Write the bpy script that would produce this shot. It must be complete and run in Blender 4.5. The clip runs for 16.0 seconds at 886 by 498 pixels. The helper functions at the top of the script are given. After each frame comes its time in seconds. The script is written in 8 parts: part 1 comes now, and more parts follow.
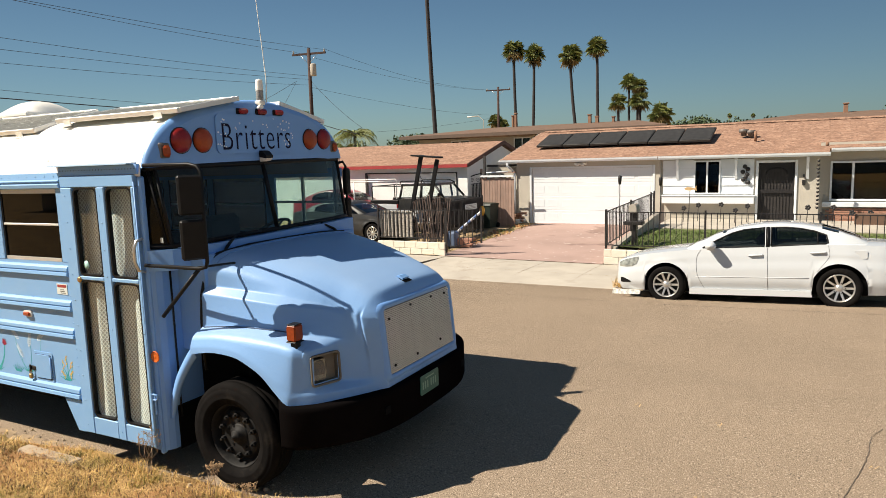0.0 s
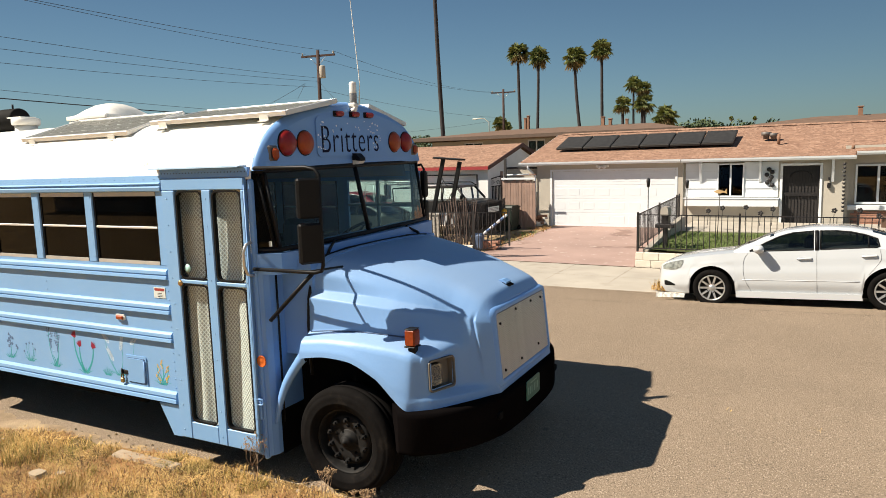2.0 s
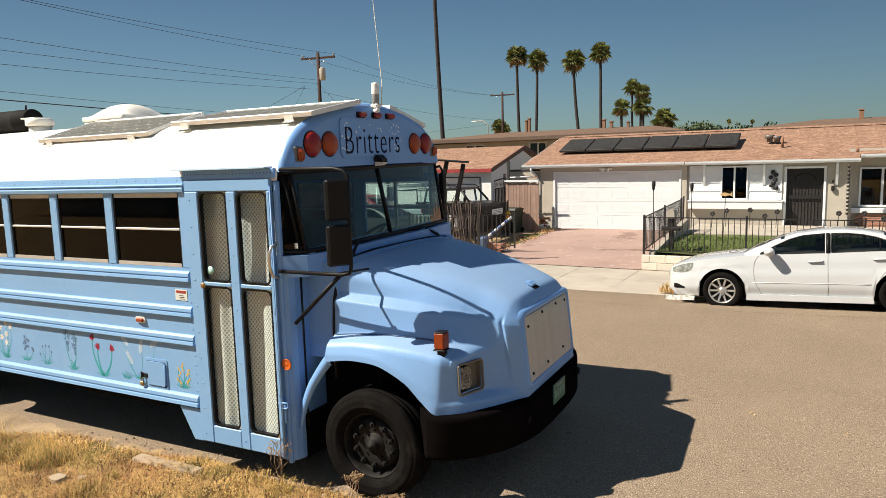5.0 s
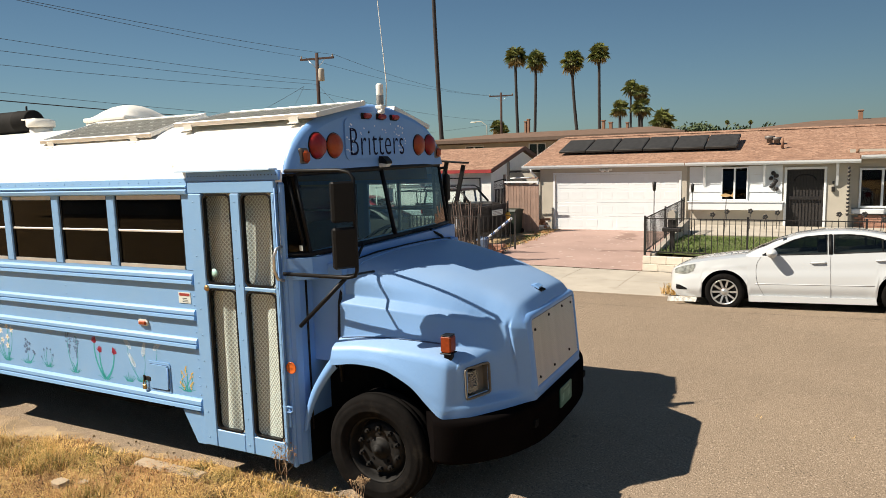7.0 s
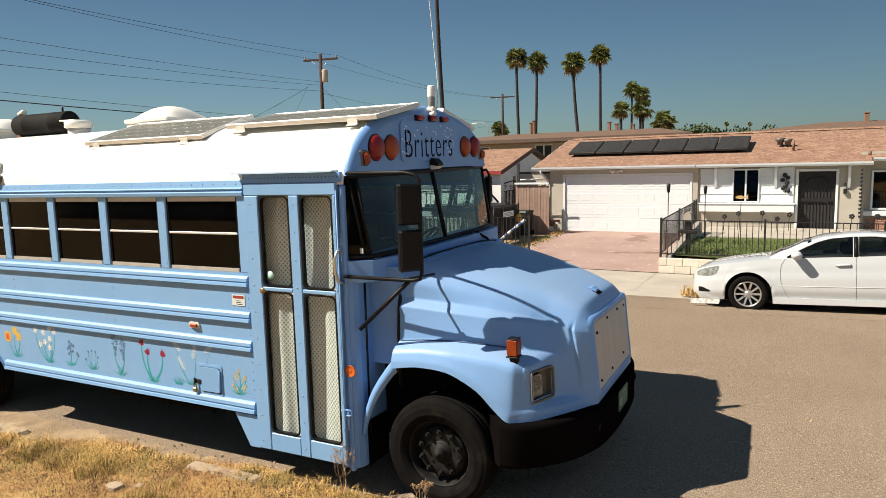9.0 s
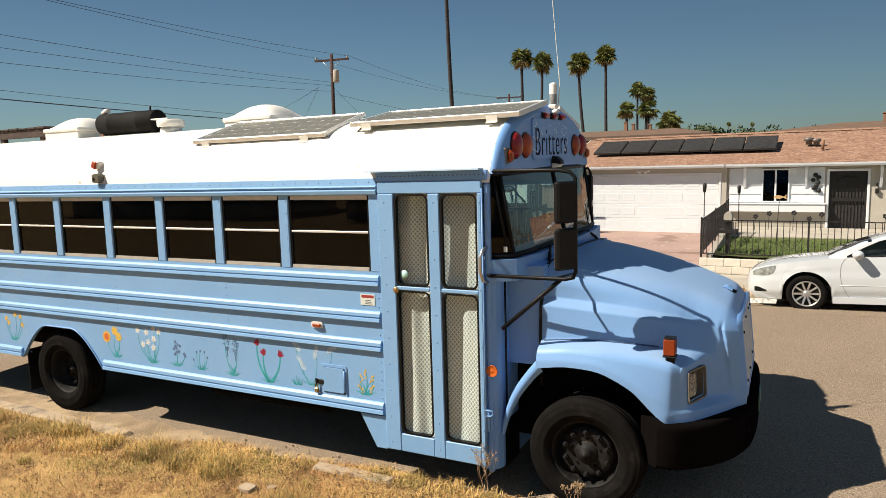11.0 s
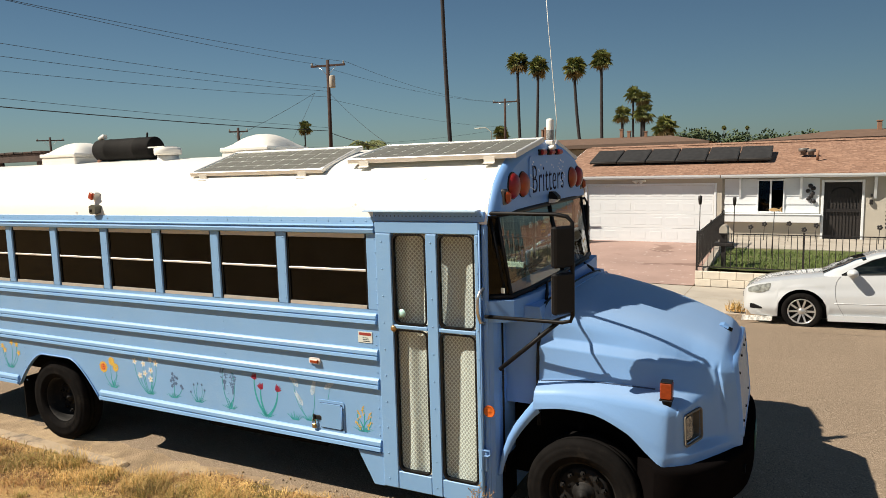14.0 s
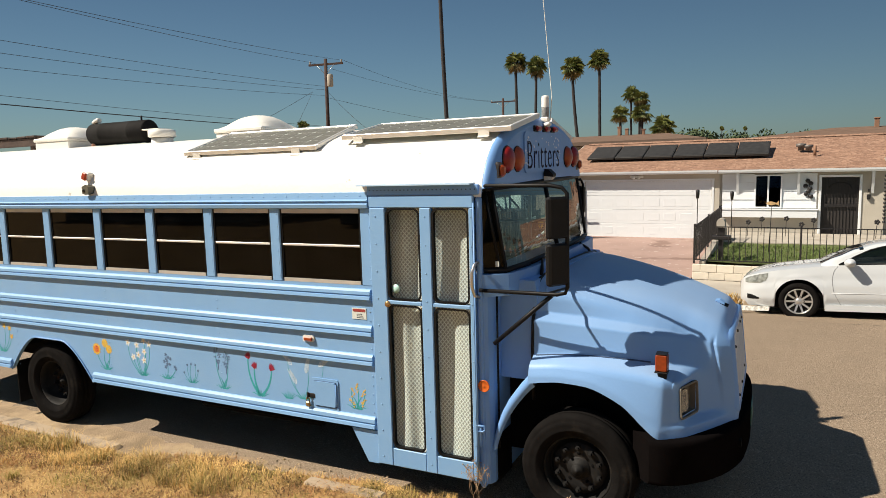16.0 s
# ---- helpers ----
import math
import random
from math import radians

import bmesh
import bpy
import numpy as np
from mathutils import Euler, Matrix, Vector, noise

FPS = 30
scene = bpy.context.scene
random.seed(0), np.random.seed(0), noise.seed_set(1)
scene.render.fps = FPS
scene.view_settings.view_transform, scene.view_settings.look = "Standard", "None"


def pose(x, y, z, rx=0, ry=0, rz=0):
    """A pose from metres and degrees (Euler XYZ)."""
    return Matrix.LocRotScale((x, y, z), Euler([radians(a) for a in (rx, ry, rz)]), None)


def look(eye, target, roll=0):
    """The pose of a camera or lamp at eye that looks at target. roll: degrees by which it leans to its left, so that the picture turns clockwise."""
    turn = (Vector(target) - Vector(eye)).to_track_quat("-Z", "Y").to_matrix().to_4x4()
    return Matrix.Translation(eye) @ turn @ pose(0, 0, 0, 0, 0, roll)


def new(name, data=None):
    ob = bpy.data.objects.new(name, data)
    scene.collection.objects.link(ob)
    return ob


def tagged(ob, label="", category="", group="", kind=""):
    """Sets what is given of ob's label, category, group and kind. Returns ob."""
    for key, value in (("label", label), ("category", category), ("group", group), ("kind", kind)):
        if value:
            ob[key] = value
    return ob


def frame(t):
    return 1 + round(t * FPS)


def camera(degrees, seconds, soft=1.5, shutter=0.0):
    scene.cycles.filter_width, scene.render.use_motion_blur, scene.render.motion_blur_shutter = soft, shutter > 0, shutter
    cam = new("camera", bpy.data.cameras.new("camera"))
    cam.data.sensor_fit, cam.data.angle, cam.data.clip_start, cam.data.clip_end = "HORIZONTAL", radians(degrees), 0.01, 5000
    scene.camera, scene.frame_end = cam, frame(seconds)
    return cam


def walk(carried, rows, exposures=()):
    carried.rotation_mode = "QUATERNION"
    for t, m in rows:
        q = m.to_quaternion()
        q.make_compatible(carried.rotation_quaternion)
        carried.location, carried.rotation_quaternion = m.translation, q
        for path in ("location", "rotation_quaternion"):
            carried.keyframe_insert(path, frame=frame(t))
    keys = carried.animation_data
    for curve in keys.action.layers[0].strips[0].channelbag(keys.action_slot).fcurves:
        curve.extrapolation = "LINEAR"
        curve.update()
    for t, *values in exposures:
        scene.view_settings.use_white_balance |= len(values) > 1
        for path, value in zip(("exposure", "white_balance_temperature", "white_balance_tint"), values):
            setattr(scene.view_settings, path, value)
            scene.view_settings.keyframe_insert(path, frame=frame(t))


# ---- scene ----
cam = camera(66.5, 16.0, 0.7)
PATH = [
    (0, (0.164, 0.23, 2.393), (-0.807, 1.959, 2.132), -1.6),
    (0.5, (0.02, 0.169, 2.404), (-0.95, 1.898, 2.144), -1.5),
    (1, (-0.269, 0.028, 2.414), (-1.238, 1.759, 2.155), -1.4),
    (1.5, (-0.535, -0.121, 2.425), (-1.504, 1.61, 2.168), -1.5),
    (2, (-0.594, -0.142, 2.424), (-1.563, 1.589, 2.169), -1.5),
    (2.5, (-0.593, -0.131, 2.42), (-1.561, 1.601, 2.166), -1.5),
    (3, (-0.575, -0.11, 2.417), (-1.541, 1.623, 2.164), -1.5),
    (3.5, (-0.568, -0.095, 2.417), (-1.534, 1.639, 2.165), -1.5),
    (4, (-0.614, -0.108, 2.416), (-1.578, 1.626, 2.165), -1.4),
    (4.5, (-0.704, -0.161, 2.423), (-1.667, 1.574, 2.172), -1.4),
    (5, (-0.813, -0.21, 2.422), (-1.775, 1.525, 2.174), -1.4),
    (7.5, (-0.901, -0.2, 2.432), (-1.858, 1.539, 2.187), -1.4),
    (8, (-0.95, -0.223, 2.433), (-1.906, 1.517, 2.19), -1.4),
    (8.5, (-1.085, -0.294, 2.438), (-2.039, 1.446, 2.195), -1.4),
    (9, (-1.305, -0.4, 2.45), (-2.258, 1.341, 2.207), -1.3),
    (9.5, (-1.575, -0.523, 2.456), (-2.527, 1.219, 2.214), -1.3),
    (10, (-1.882, -0.658, 2.456), (-2.832, 1.085, 2.215), -1.3),
    (10.2, (-1.988, -0.717, 2.455), (-2.943, 1.024, 2.214), -1.3),
    (12.3, (-2.366, -0.905, 2.451), (-3.309, 0.842, 2.21), -1.4),
    (12.5, (-2.352, -0.883, 2.439), (-3.297, 0.864, 2.202), -1.4),
    (13, (-2.318, -0.869, 2.438), (-3.261, 0.878, 2.202), -1.3),
    (13.5, (-2.293, -0.854, 2.521), (-3.235, 0.894, 2.285), -1.3),
    (14, (-2.273, -0.847, 2.738), (-3.214, 0.902, 2.503), -1.3),
    (14.5, (-2.26, -0.841, 2.735), (-3.2, 0.908, 2.5), -1.3),
    (15, (-2.255, -0.864, 2.545), (-3.193, 0.886, 2.311), -1.3),
    (15.5, (-2.258, -0.864, 2.536), (-3.195, 0.887, 2.302), -1.3),
    (16, (-2.254, -0.827, 2.533), (-3.191, 0.925, 2.301), -1.3),
]
walk(cam, [(t, look(eye, target, roll)) for t, eye, target, roll in PATH], exposures=[(0, 0.86), (5, 0.80), (9, 0.76), (12.5, 0.64), (14.5, 0.58), (16, 0.60)])

# ---- world, sun ----
world = bpy.data.worlds.new("sky")
scene.world = world
world.use_nodes = True
wn = world.node_tree.nodes
wbg = wn["Background"]
sky = wn.new("ShaderNodeTexSky")
sky.sky_type = "NISHITA"
sky.sun_disc = False
sky.sun_elevation = radians(46.3)
sky.sun_rotation = radians(126.2)
sky.altitude = 100
sky.air_density = 1.0
sky.dust_density = 0.8
sky.ozone_density = 3.0
tint = wn.new("ShaderNodeMix")
tint.data_type, tint.blend_type = "RGBA", "MULTIPLY"
tint.inputs["Factor"].default_value = 1.0
tint.inputs["B"].default_value = (0.80, 0.95, 0.96, 1)
world.node_tree.links.new(sky.outputs[0], tint.inputs["A"])
world.node_tree.links.new(tint.outputs["Result"], wbg.inputs[0])
wbg.inputs[1].default_value = 0.0345
sun = new("sun", bpy.data.lights.new("sun", "SUN"))
sun.data.energy, sun.data.angle, sun.data.color = 5.0, radians(0.53), (1.0, 0.90, 0.76)
sun.matrix_world = look((-78, -57, 101), (0, 0, 0))


# ---- materials ----
def mat(name, base, rough=0.6, metal=0.0, vary=0.12, scale=6.0, bump=0.0, bump_scale=60.0, dirt=None, dirt_at=0.55, dirt_scale=1.5, coat=0.0, spec=0.5, rand=0.0):
    m = bpy.data.materials.new(name)
    m.use_nodes = True
    nt = m.node_tree
    n, l = nt.nodes, nt.links
    b = n["Principled BSDF"]
    b.inputs["Roughness"].default_value = rough
    b.inputs["Metallic"].default_value = metal
    b.inputs["Coat Weight"].default_value = coat
    b.inputs["Specular IOR Level"].default_value = spec
    tc = n.new("ShaderNodeTexCoord")
    nz = n.new("ShaderNodeTexNoise")
    nz.inputs["Scale"].default_value, nz.inputs["Detail"].default_value = scale, 6
    l.new(tc.outputs["Object"], nz.inputs["Vector"])
    rp = n.new("ShaderNodeValToRGB")
    rp.color_ramp.elements[0].position, rp.color_ramp.elements[1].position = 0.3, 0.7
    rp.color_ramp.elements[0].color = (*[c * (1 - vary) for c in base], 1)
    rp.color_ramp.elements[1].color = (*[min(1, c * (1 + vary)) for c in base], 1)
    l.new(nz.outputs["Fac"], rp.inputs["Fac"])
    out = rp.outputs["Color"]
    if dirt:
        n2 = n.new("ShaderNodeTexNoise")
        n2.inputs["Scale"].default_value, n2.inputs["Detail"].default_value, n2.inputs["Roughness"].default_value = dirt_scale, 9, 0.65
        l.new(tc.outputs["Object"], n2.inputs["Vector"])
        r2 = n.new("ShaderNodeValToRGB")
        r2.color_ramp.elements[0].position, r2.color_ramp.elements[1].position = dirt_at, dirt_at + 0.15
        l.new(n2.outputs["Fac"], r2.inputs["Fac"])
        mx = n.new("ShaderNodeMix")
        mx.data_type = "RGBA"
        mx.inputs["B"].default_value = (*dirt, 1)
        l.new(r2.outputs["Color"], mx.inputs["Factor"])
        l.new(out, mx.inputs["A"])
        out = mx.outputs["Result"]
    if rand:
        oi = n.new("ShaderNodeObjectInfo")
        mr = n.new("ShaderNodeMapRange")
        mr.inputs["To Min"].default_value, mr.inputs["To Max"].default_value = 1 - rand, 1 + rand
        l.new(oi.outputs["Random"], mr.inputs["Value"])
        hs = n.new("ShaderNodeHueSaturation")
        l.new(mr.outputs["Result"], hs.inputs["Value"])
        l.new(out, hs.inputs["Color"])
        out = hs.outputs["Color"]
    l.new(out, b.inputs["Base Color"])
    if bump:
        n3 = n.new("ShaderNodeTexNoise")
        n3.inputs["Scale"].default_value, n3.inputs["Detail"].default_value = bump_scale, 5
        l.new(tc.outputs["Object"], n3.inputs["Vector"])
        bp = n.new("ShaderNodeBump")
        bp.inputs["Strength"].default_value, bp.inputs["Distance"].default_value = bump, 0.02
        l.new(n3.outputs["Fac"], bp.inputs["Height"])
        l.new(bp.outputs["Normal"], b.inputs["Normal"])
    return m


def glass_mat(name, tint, through_part, rough=0.02, gloss=0.05, veil=0.0, rise=3.2):
    """Tinted sheet glass: a clear tinted film with a Fresnel gloss."""
    m = bpy.data.materials.new(name)
    m.use_nodes = True
    n, l = m.node_tree.nodes, m.node_tree.links
    n.remove(n["Principled BSDF"])
    tr, gl, mx, fr = n.new("ShaderNodeBsdfTransparent"), n.new("ShaderNodeBsdfGlossy"), n.new("ShaderNodeMixShader"), n.new("ShaderNodeLayerWeight")
    tr.inputs[0].default_value = (*[c * through_part for c in tint], 1)
    gl.inputs["Roughness"].default_value = rough
    pw_, ml = n.new("ShaderNodeMath"), n.new("ShaderNodeMath")
    fr.inputs["Blend"].default_value = 0.5
    pw_.operation, pw_.inputs[1].default_value = "POWER", rise
    ml.operation, ml.inputs[1].default_value, ml.inputs[2].default_value = "MULTIPLY_ADD", 0.9, gloss
    l.new(fr.outputs["Facing"], pw_.inputs[0])
    l.new(pw_.outputs[0], ml.inputs[0])
    l.new(ml.outputs[0], mx.inputs[0])
    l.new(tr.outputs[0], mx.inputs[1])
    l.new(gl.outputs[0], mx.inputs[2])
    out = mx.outputs[0]
    # Grey diffuse veil lifts the pane's black, standing in for reflected haze.
    if veil:
        df, m2, tc, nz, mr = n.new("ShaderNodeBsdfDiffuse"), n.new("ShaderNodeMixShader"), n.new("ShaderNodeTexCoord"), n.new("ShaderNodeTexNoise"), n.new("ShaderNodeMapRange")
        df.inputs[0].default_value = (0.45, 0.45, 0.45, 1)
        nz.inputs["Scale"].default_value, nz.inputs["Detail"].default_value = 2.5, 5
        mr.inputs["From Min"].default_value, mr.inputs["From Max"].default_value, mr.inputs["To Min"].default_value, mr.inputs["To Max"].default_value = 0.35, 0.68, veil * 0.45, veil * 1.7
        l.new(tc.outputs["Object"], nz.inputs["Vector"])
        l.new(nz.outputs["Fac"], mr.inputs["Value"])
        l.new(mr.outputs["Result"], m2.inputs[0])
        l.new(out, m2.inputs[1])
        l.new(df.outputs[0], m2.inputs[2])
        out = m2.outputs[0]
    l.new(out, n["Material Output"].inputs[0])
    return m


def tone(m, pattern, colour, fac=1.0):
    """Lays a second colour over a material's base where pattern(nodes, links, coords) is high."""
    n, l = m.node_tree.nodes, m.node_tree.links
    b = n["Principled BSDF"]
    tc = next(x for x in n if x.type == "TEX_COORD")
    old = b.inputs["Base Color"].links[0].from_socket
    mx = n.new("ShaderNodeMix")
    mx.data_type = "RGBA"
    mx.inputs["B"].default_value = (*colour, 1)
    p = pattern(n, l, tc.outputs["Object"])
    mt = n.new("ShaderNodeMath")
    mt.operation = "MULTIPLY"
    mt.inputs[1].default_value = fac
    l.new(p, mt.inputs[0])
    l.new(mt.outputs[0], mx.inputs["Factor"])
    l.new(old, mx.inputs["A"])
    l.new(mx.outputs["Result"], b.inputs["Base Color"])
    return m


def speckle(scale, at, width=0.05):
    def go(n, l, co):
        v = n.new("ShaderNodeTexNoise")
        v.inputs["Scale"].default_value, v.inputs["Detail"].default_value = scale, 3
        l.new(co, v.inputs["Vector"])
        r = n.new("ShaderNodeMapRange")
        r.inputs["From Min"].default_value, r.inputs["From Max"].default_value = at, at + width
        l.new(v.outputs["Fac"], r.inputs["Value"])
        return r.outputs["Result"]
    return go


BLUE = mat("blue_paint", (0.172, 0.345, 0.67), 0.42, vary=0.035, scale=2.2, bump=0.05, bump_scale=35, dirt=(0.182, 0.357, 0.675), dirt_at=0.5, dirt_scale=2.5, spec=0.35)
PANELBLUE = mat("weathered_blue_panel_paint", (0.205, 0.382, 0.63), 0.45, vary=0.045, scale=1.6, bump=0.06, bump_scale=35, dirt=(0.218, 0.392, 0.626), dirt_at=0.48, dirt_scale=2.2, spec=0.35)


def upface_pale(n, l, co):
    """Paler paint on the faces that turn upward, in uneven patches."""
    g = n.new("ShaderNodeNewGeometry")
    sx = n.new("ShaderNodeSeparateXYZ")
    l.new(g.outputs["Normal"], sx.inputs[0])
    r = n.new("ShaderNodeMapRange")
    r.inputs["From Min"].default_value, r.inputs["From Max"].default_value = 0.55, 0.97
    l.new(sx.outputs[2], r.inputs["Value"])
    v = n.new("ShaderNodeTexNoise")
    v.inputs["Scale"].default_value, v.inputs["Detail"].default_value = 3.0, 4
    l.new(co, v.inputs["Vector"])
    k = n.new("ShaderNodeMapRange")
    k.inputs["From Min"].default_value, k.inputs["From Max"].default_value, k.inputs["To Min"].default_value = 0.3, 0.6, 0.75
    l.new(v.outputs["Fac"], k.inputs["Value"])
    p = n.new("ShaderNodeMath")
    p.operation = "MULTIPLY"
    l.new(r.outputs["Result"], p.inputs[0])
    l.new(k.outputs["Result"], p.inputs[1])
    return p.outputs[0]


BLUEPALETOP = tone(mat("pale_topped_blue_paint", (0.188, 0.350, 0.625), 0.42, vary=0.035, scale=2.2, bump=0.05, bump_scale=35, spec=0.35), upface_pale, (0.265, 0.385, 0.565), 0.8)
SEAMBLUE = mat("dark_blue_seam", (0.035, 0.065, 0.13), 0.7, vary=0.1, scale=9)
PALEBLUE = mat("pale_blue_paint", (0.36, 0.50, 0.66), 0.45, vary=0.05, scale=5)
BLUE_DEEP = mat("blue_paint_rail", (0.165, 0.326, 0.60), 0.45, vary=0.05, scale=5, bump=0.05, bump_scale=40)
ROOFWHITE = mat("white_roof_coating", (0.74, 0.72, 0.665), 0.55, vary=0.03, scale=1.2, bump=0.12, bump_scale=18, dirt=(0.74, 0.70, 0.60), dirt_at=0.60, dirt_scale=3.0)
tone(ROOFWHITE, speckle(11, 0.735, 0.015), (0.34, 0.31, 0.26), 0.7)
WHITE = mat("white_plastic", (0.78, 0.76, 0.70), 0.45, vary=0.05, scale=3, dirt=(0.62, 0.58, 0.48), dirt_at=0.58, dirt_scale=6)
WHITEPAINT = mat("white_house_paint", (0.70, 0.73, 0.75), 0.6, vary=0.04, scale=1.5, bump=0.08, bump_scale=30)
BLACKPLASTIC = mat("black_plastic", (0.0062, 0.0062, 0.0066), 0.5, vary=0.2, scale=8, bump=0.05, bump_scale=50, spec=0.2)
BUMPERBLACK = mat("black_bumper_paint", (0.005, 0.0042, 0.0042), 0.8, vary=0.2, scale=4, bump=0.04, bump_scale=40, spec=0.0)
RUBBER = mat("tyre_rubber", (0.0095, 0.0088, 0.0085), 0.9, vary=0.2, scale=9, bump=0.1, bump_scale=60, dirt=(0.022, 0.019, 0.016), dirt_at=0.58, dirt_scale=5, spec=0.02)
DARKSTEEL = mat("dark_wheel_steel", (0.009, 0.0085, 0.008), 0.7, metal=0.0, vary=0.3, scale=12, dirt=(0.026, 0.022, 0.019), dirt_at=0.56, dirt_scale=9, bump=0.1, spec=0.25)
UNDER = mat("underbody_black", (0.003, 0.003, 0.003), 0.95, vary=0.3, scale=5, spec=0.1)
STEEL = mat("bare_metal", (0.55, 0.54, 0.52), 0.35, metal=0.9, vary=0.1, scale=12)
ALU = mat("aluminium_frame", (0.72, 0.71, 0.68), 0.4, metal=0.55, vary=0.06, scale=9)
WINFRAME = mat("window_aluminium", (0.55, 0.53, 0.49), 0.45, metal=0.4, vary=0.1, scale=8)
REDLENS = mat("red_lens", (0.24, 0.013, 0.012), 0.3, vary=0.12, scale=40, coat=0.15, spec=0.3)
AMBERLENS = mat("amber_lens", (0.31, 0.05, 0.010), 0.3, vary=0.12, scale=40, coat=0.15, spec=0.3)
ORANGELENS = mat("orange_reflector", (0.55, 0.11, 0.015), 0.25, vary=0.1, scale=40, coat=0.5)
CLEARLENS = mat("headlamp_lens", (0.042, 0.037, 0.028), 0.25, vary=0.35, scale=30, spec=0.25)
REDORANGE = mat("red_marker_lens", (0.36, 0.045, 0.018), 0.3, vary=0.25, scale=40, coat=0.3)
LAMPBOWL = mat("lamp_bezel", (0.15, 0.14, 0.13), 0.4, vary=0.15, scale=9, metal=0.3)
TINT = glass_mat("tinted_window_glass", (0.75, 0.74, 0.73), 0.13, gloss=0.017, veil=0.003, rise=5.5)
CLEAR = glass_mat("clear_window_glass", (0.93, 1.0, 1.0), 0.97)
SCREEN = glass_mat("windscreen_glass", (0.74, 0.95, 0.93), 0.74, gloss=0.03, veil=0.004)
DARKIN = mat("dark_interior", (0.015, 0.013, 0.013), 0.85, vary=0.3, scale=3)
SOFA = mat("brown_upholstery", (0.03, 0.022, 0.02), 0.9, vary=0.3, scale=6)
SOLARCELL = mat("solar_cell", (0.155, 0.152, 0.128), 0.5, vary=0.15, scale=3, coat=0.1, spec=0.3)
SOLARBLACK = mat("black_solar_panel", (0.032, 0.031, 0.030), 0.6, vary=0.25, scale=6, spec=0.3)
GREENPLATE = mat("green_plate", (0.03, 0.12, 0.09), 0.4, vary=0.1, scale=20)
PALEMARK = mat("pale_marking", (0.62, 0.66, 0.62), 0.5, vary=0.05)
INK = mat("dark_blue_ink", (0.008, 0.009, 0.030), 0.7, vary=0.1, spec=0.1)
DOT = mat("white_dot_paint", (0.78, 0.82, 0.88), 0.5, vary=0.02)
ASPHALT = mat("asphalt", (0.255, 0.197, 0.142), 0.92, vary=0.08, scale=0.6, bump=0.55, bump_scale=90, dirt=(0.232, 0.180, 0.131), dirt_at=0.55, dirt_scale=0.9, spec=0.06)
tone(ASPHALT, speckle(72, 0.575), (0.46, 0.37, 0.28), 0.85)
tone(ASPHALT, speckle(92, 0.575), (0.085, 0.066, 0.05), 0.85)
tone(ASPHALT, speckle(1.6, 0.74, 0.02), (0.13, 0.10, 0.075), 0.6)
CONCRETE = mat("pale_concrete", (0.41, 0.372, 0.315), 0.85, vary=0.10, scale=1.2, bump=0.2, bump_scale=60, dirt=(0.33, 0.293, 0.243), dirt_at=0.55, dirt_scale=1.3, spec=0.06)
KERBCON = mat("weathered_kerb_concrete", (0.40, 0.315, 0.22), 0.9, vary=0.18, scale=3, bump=0.35, bump_scale=50, dirt=(0.20, 0.165, 0.13), dirt_at=0.52, dirt_scale=3, spec=0.06)
PINK = mat("pink_driveway_paint", (0.355, 0.252, 0.218), 0.8, vary=0.10, scale=0.8, bump=0.15, bump_scale=50, dirt=(0.30, 0.21, 0.178), dirt_at=0.56, dirt_scale=0.9, spec=0.06)
tone(PINK, speckle(0.55, 0.63, 0.05), (0.16, 0.10, 0.08), 0.55)
tone(PINK, speckle(4.5, 0.66, 0.02), (0.50, 0.42, 0.37), 0.7)
tone(PINK, speckle(1.1, 0.70, 0.03), (0.52, 0.42, 0.37), 0.8)
tone(PINK, speckle(0.7, 0.71, 0.05), (0.12, 0.09, 0.08), 0.6)
DIRT = mat("dry_soil", (0.27, 0.195, 0.125), 0.95, vary=0.25, scale=2.5, bump=0.7, bump_scale=35, dirt=(0.36, 0.26, 0.13), dirt_at=0.45, dirt_scale=3, spec=0.06)
tone(DIRT, speckle(40, 0.60), (0.45, 0.36, 0.22), 0.6)
LAWN = mat("green_lawn", (0.085, 0.11, 0.028), 0.9, vary=0.3, scale=5, bump=0.6, bump_scale=40, dirt=(0.13, 0.125, 0.045), dirt_at=0.5, dirt_scale=2)
STUCCO = mat("beige_stucco", (0.445, 0.41, 0.345), 0.9, vary=0.06, scale=2, bump=0.35, bump_scale=40)
STUCCOPALE = mat("pale_stucco", (0.62, 0.59, 0.53), 0.9, vary=0.06, scale=2, bump=0.35, bump_scale=40)
BLOCK = mat("cream_block", (0.66, 0.60, 0.50), 0.85, vary=0.06, scale=5, bump=0.3, bump_scale=45, rand=0.06)
MORTAR = mat("mortar", (0.42, 0.38, 0.32), 0.9, vary=0.1, scale=8)
IRON = mat("black_iron", (0.014, 0.012, 0.012), 0.5, vary=0.2, scale=15, dirt=(0.05, 0.03, 0.02), dirt_at=0.62, dirt_scale=8)
REDTRIM = mat("red_fascia_paint", (0.30, 0.030, 0.030), 0.6, vary=0.1, scale=4)
FENCEWOOD = mat("brown_fence_boards", (0.30, 0.20, 0.155), 0.8, vary=0.15, scale=3, bump=0.2, bump_scale=30, rand=0.10)
POLEWOOD = mat("utility_pole_wood", (0.05, 0.026, 0.02), 0.9, vary=0.3, scale=4, bump=0.3, bump_scale=20)
TRUNK = mat("palm_trunk", (0.032, 0.028, 0.029), 0.95, vary=0.3, scale=3, bump=0.5, bump_scale=8)
FROND = mat("palm_frond_green", (0.145, 0.165, 0.045), 0.6, vary=0.4, scale=1.2)
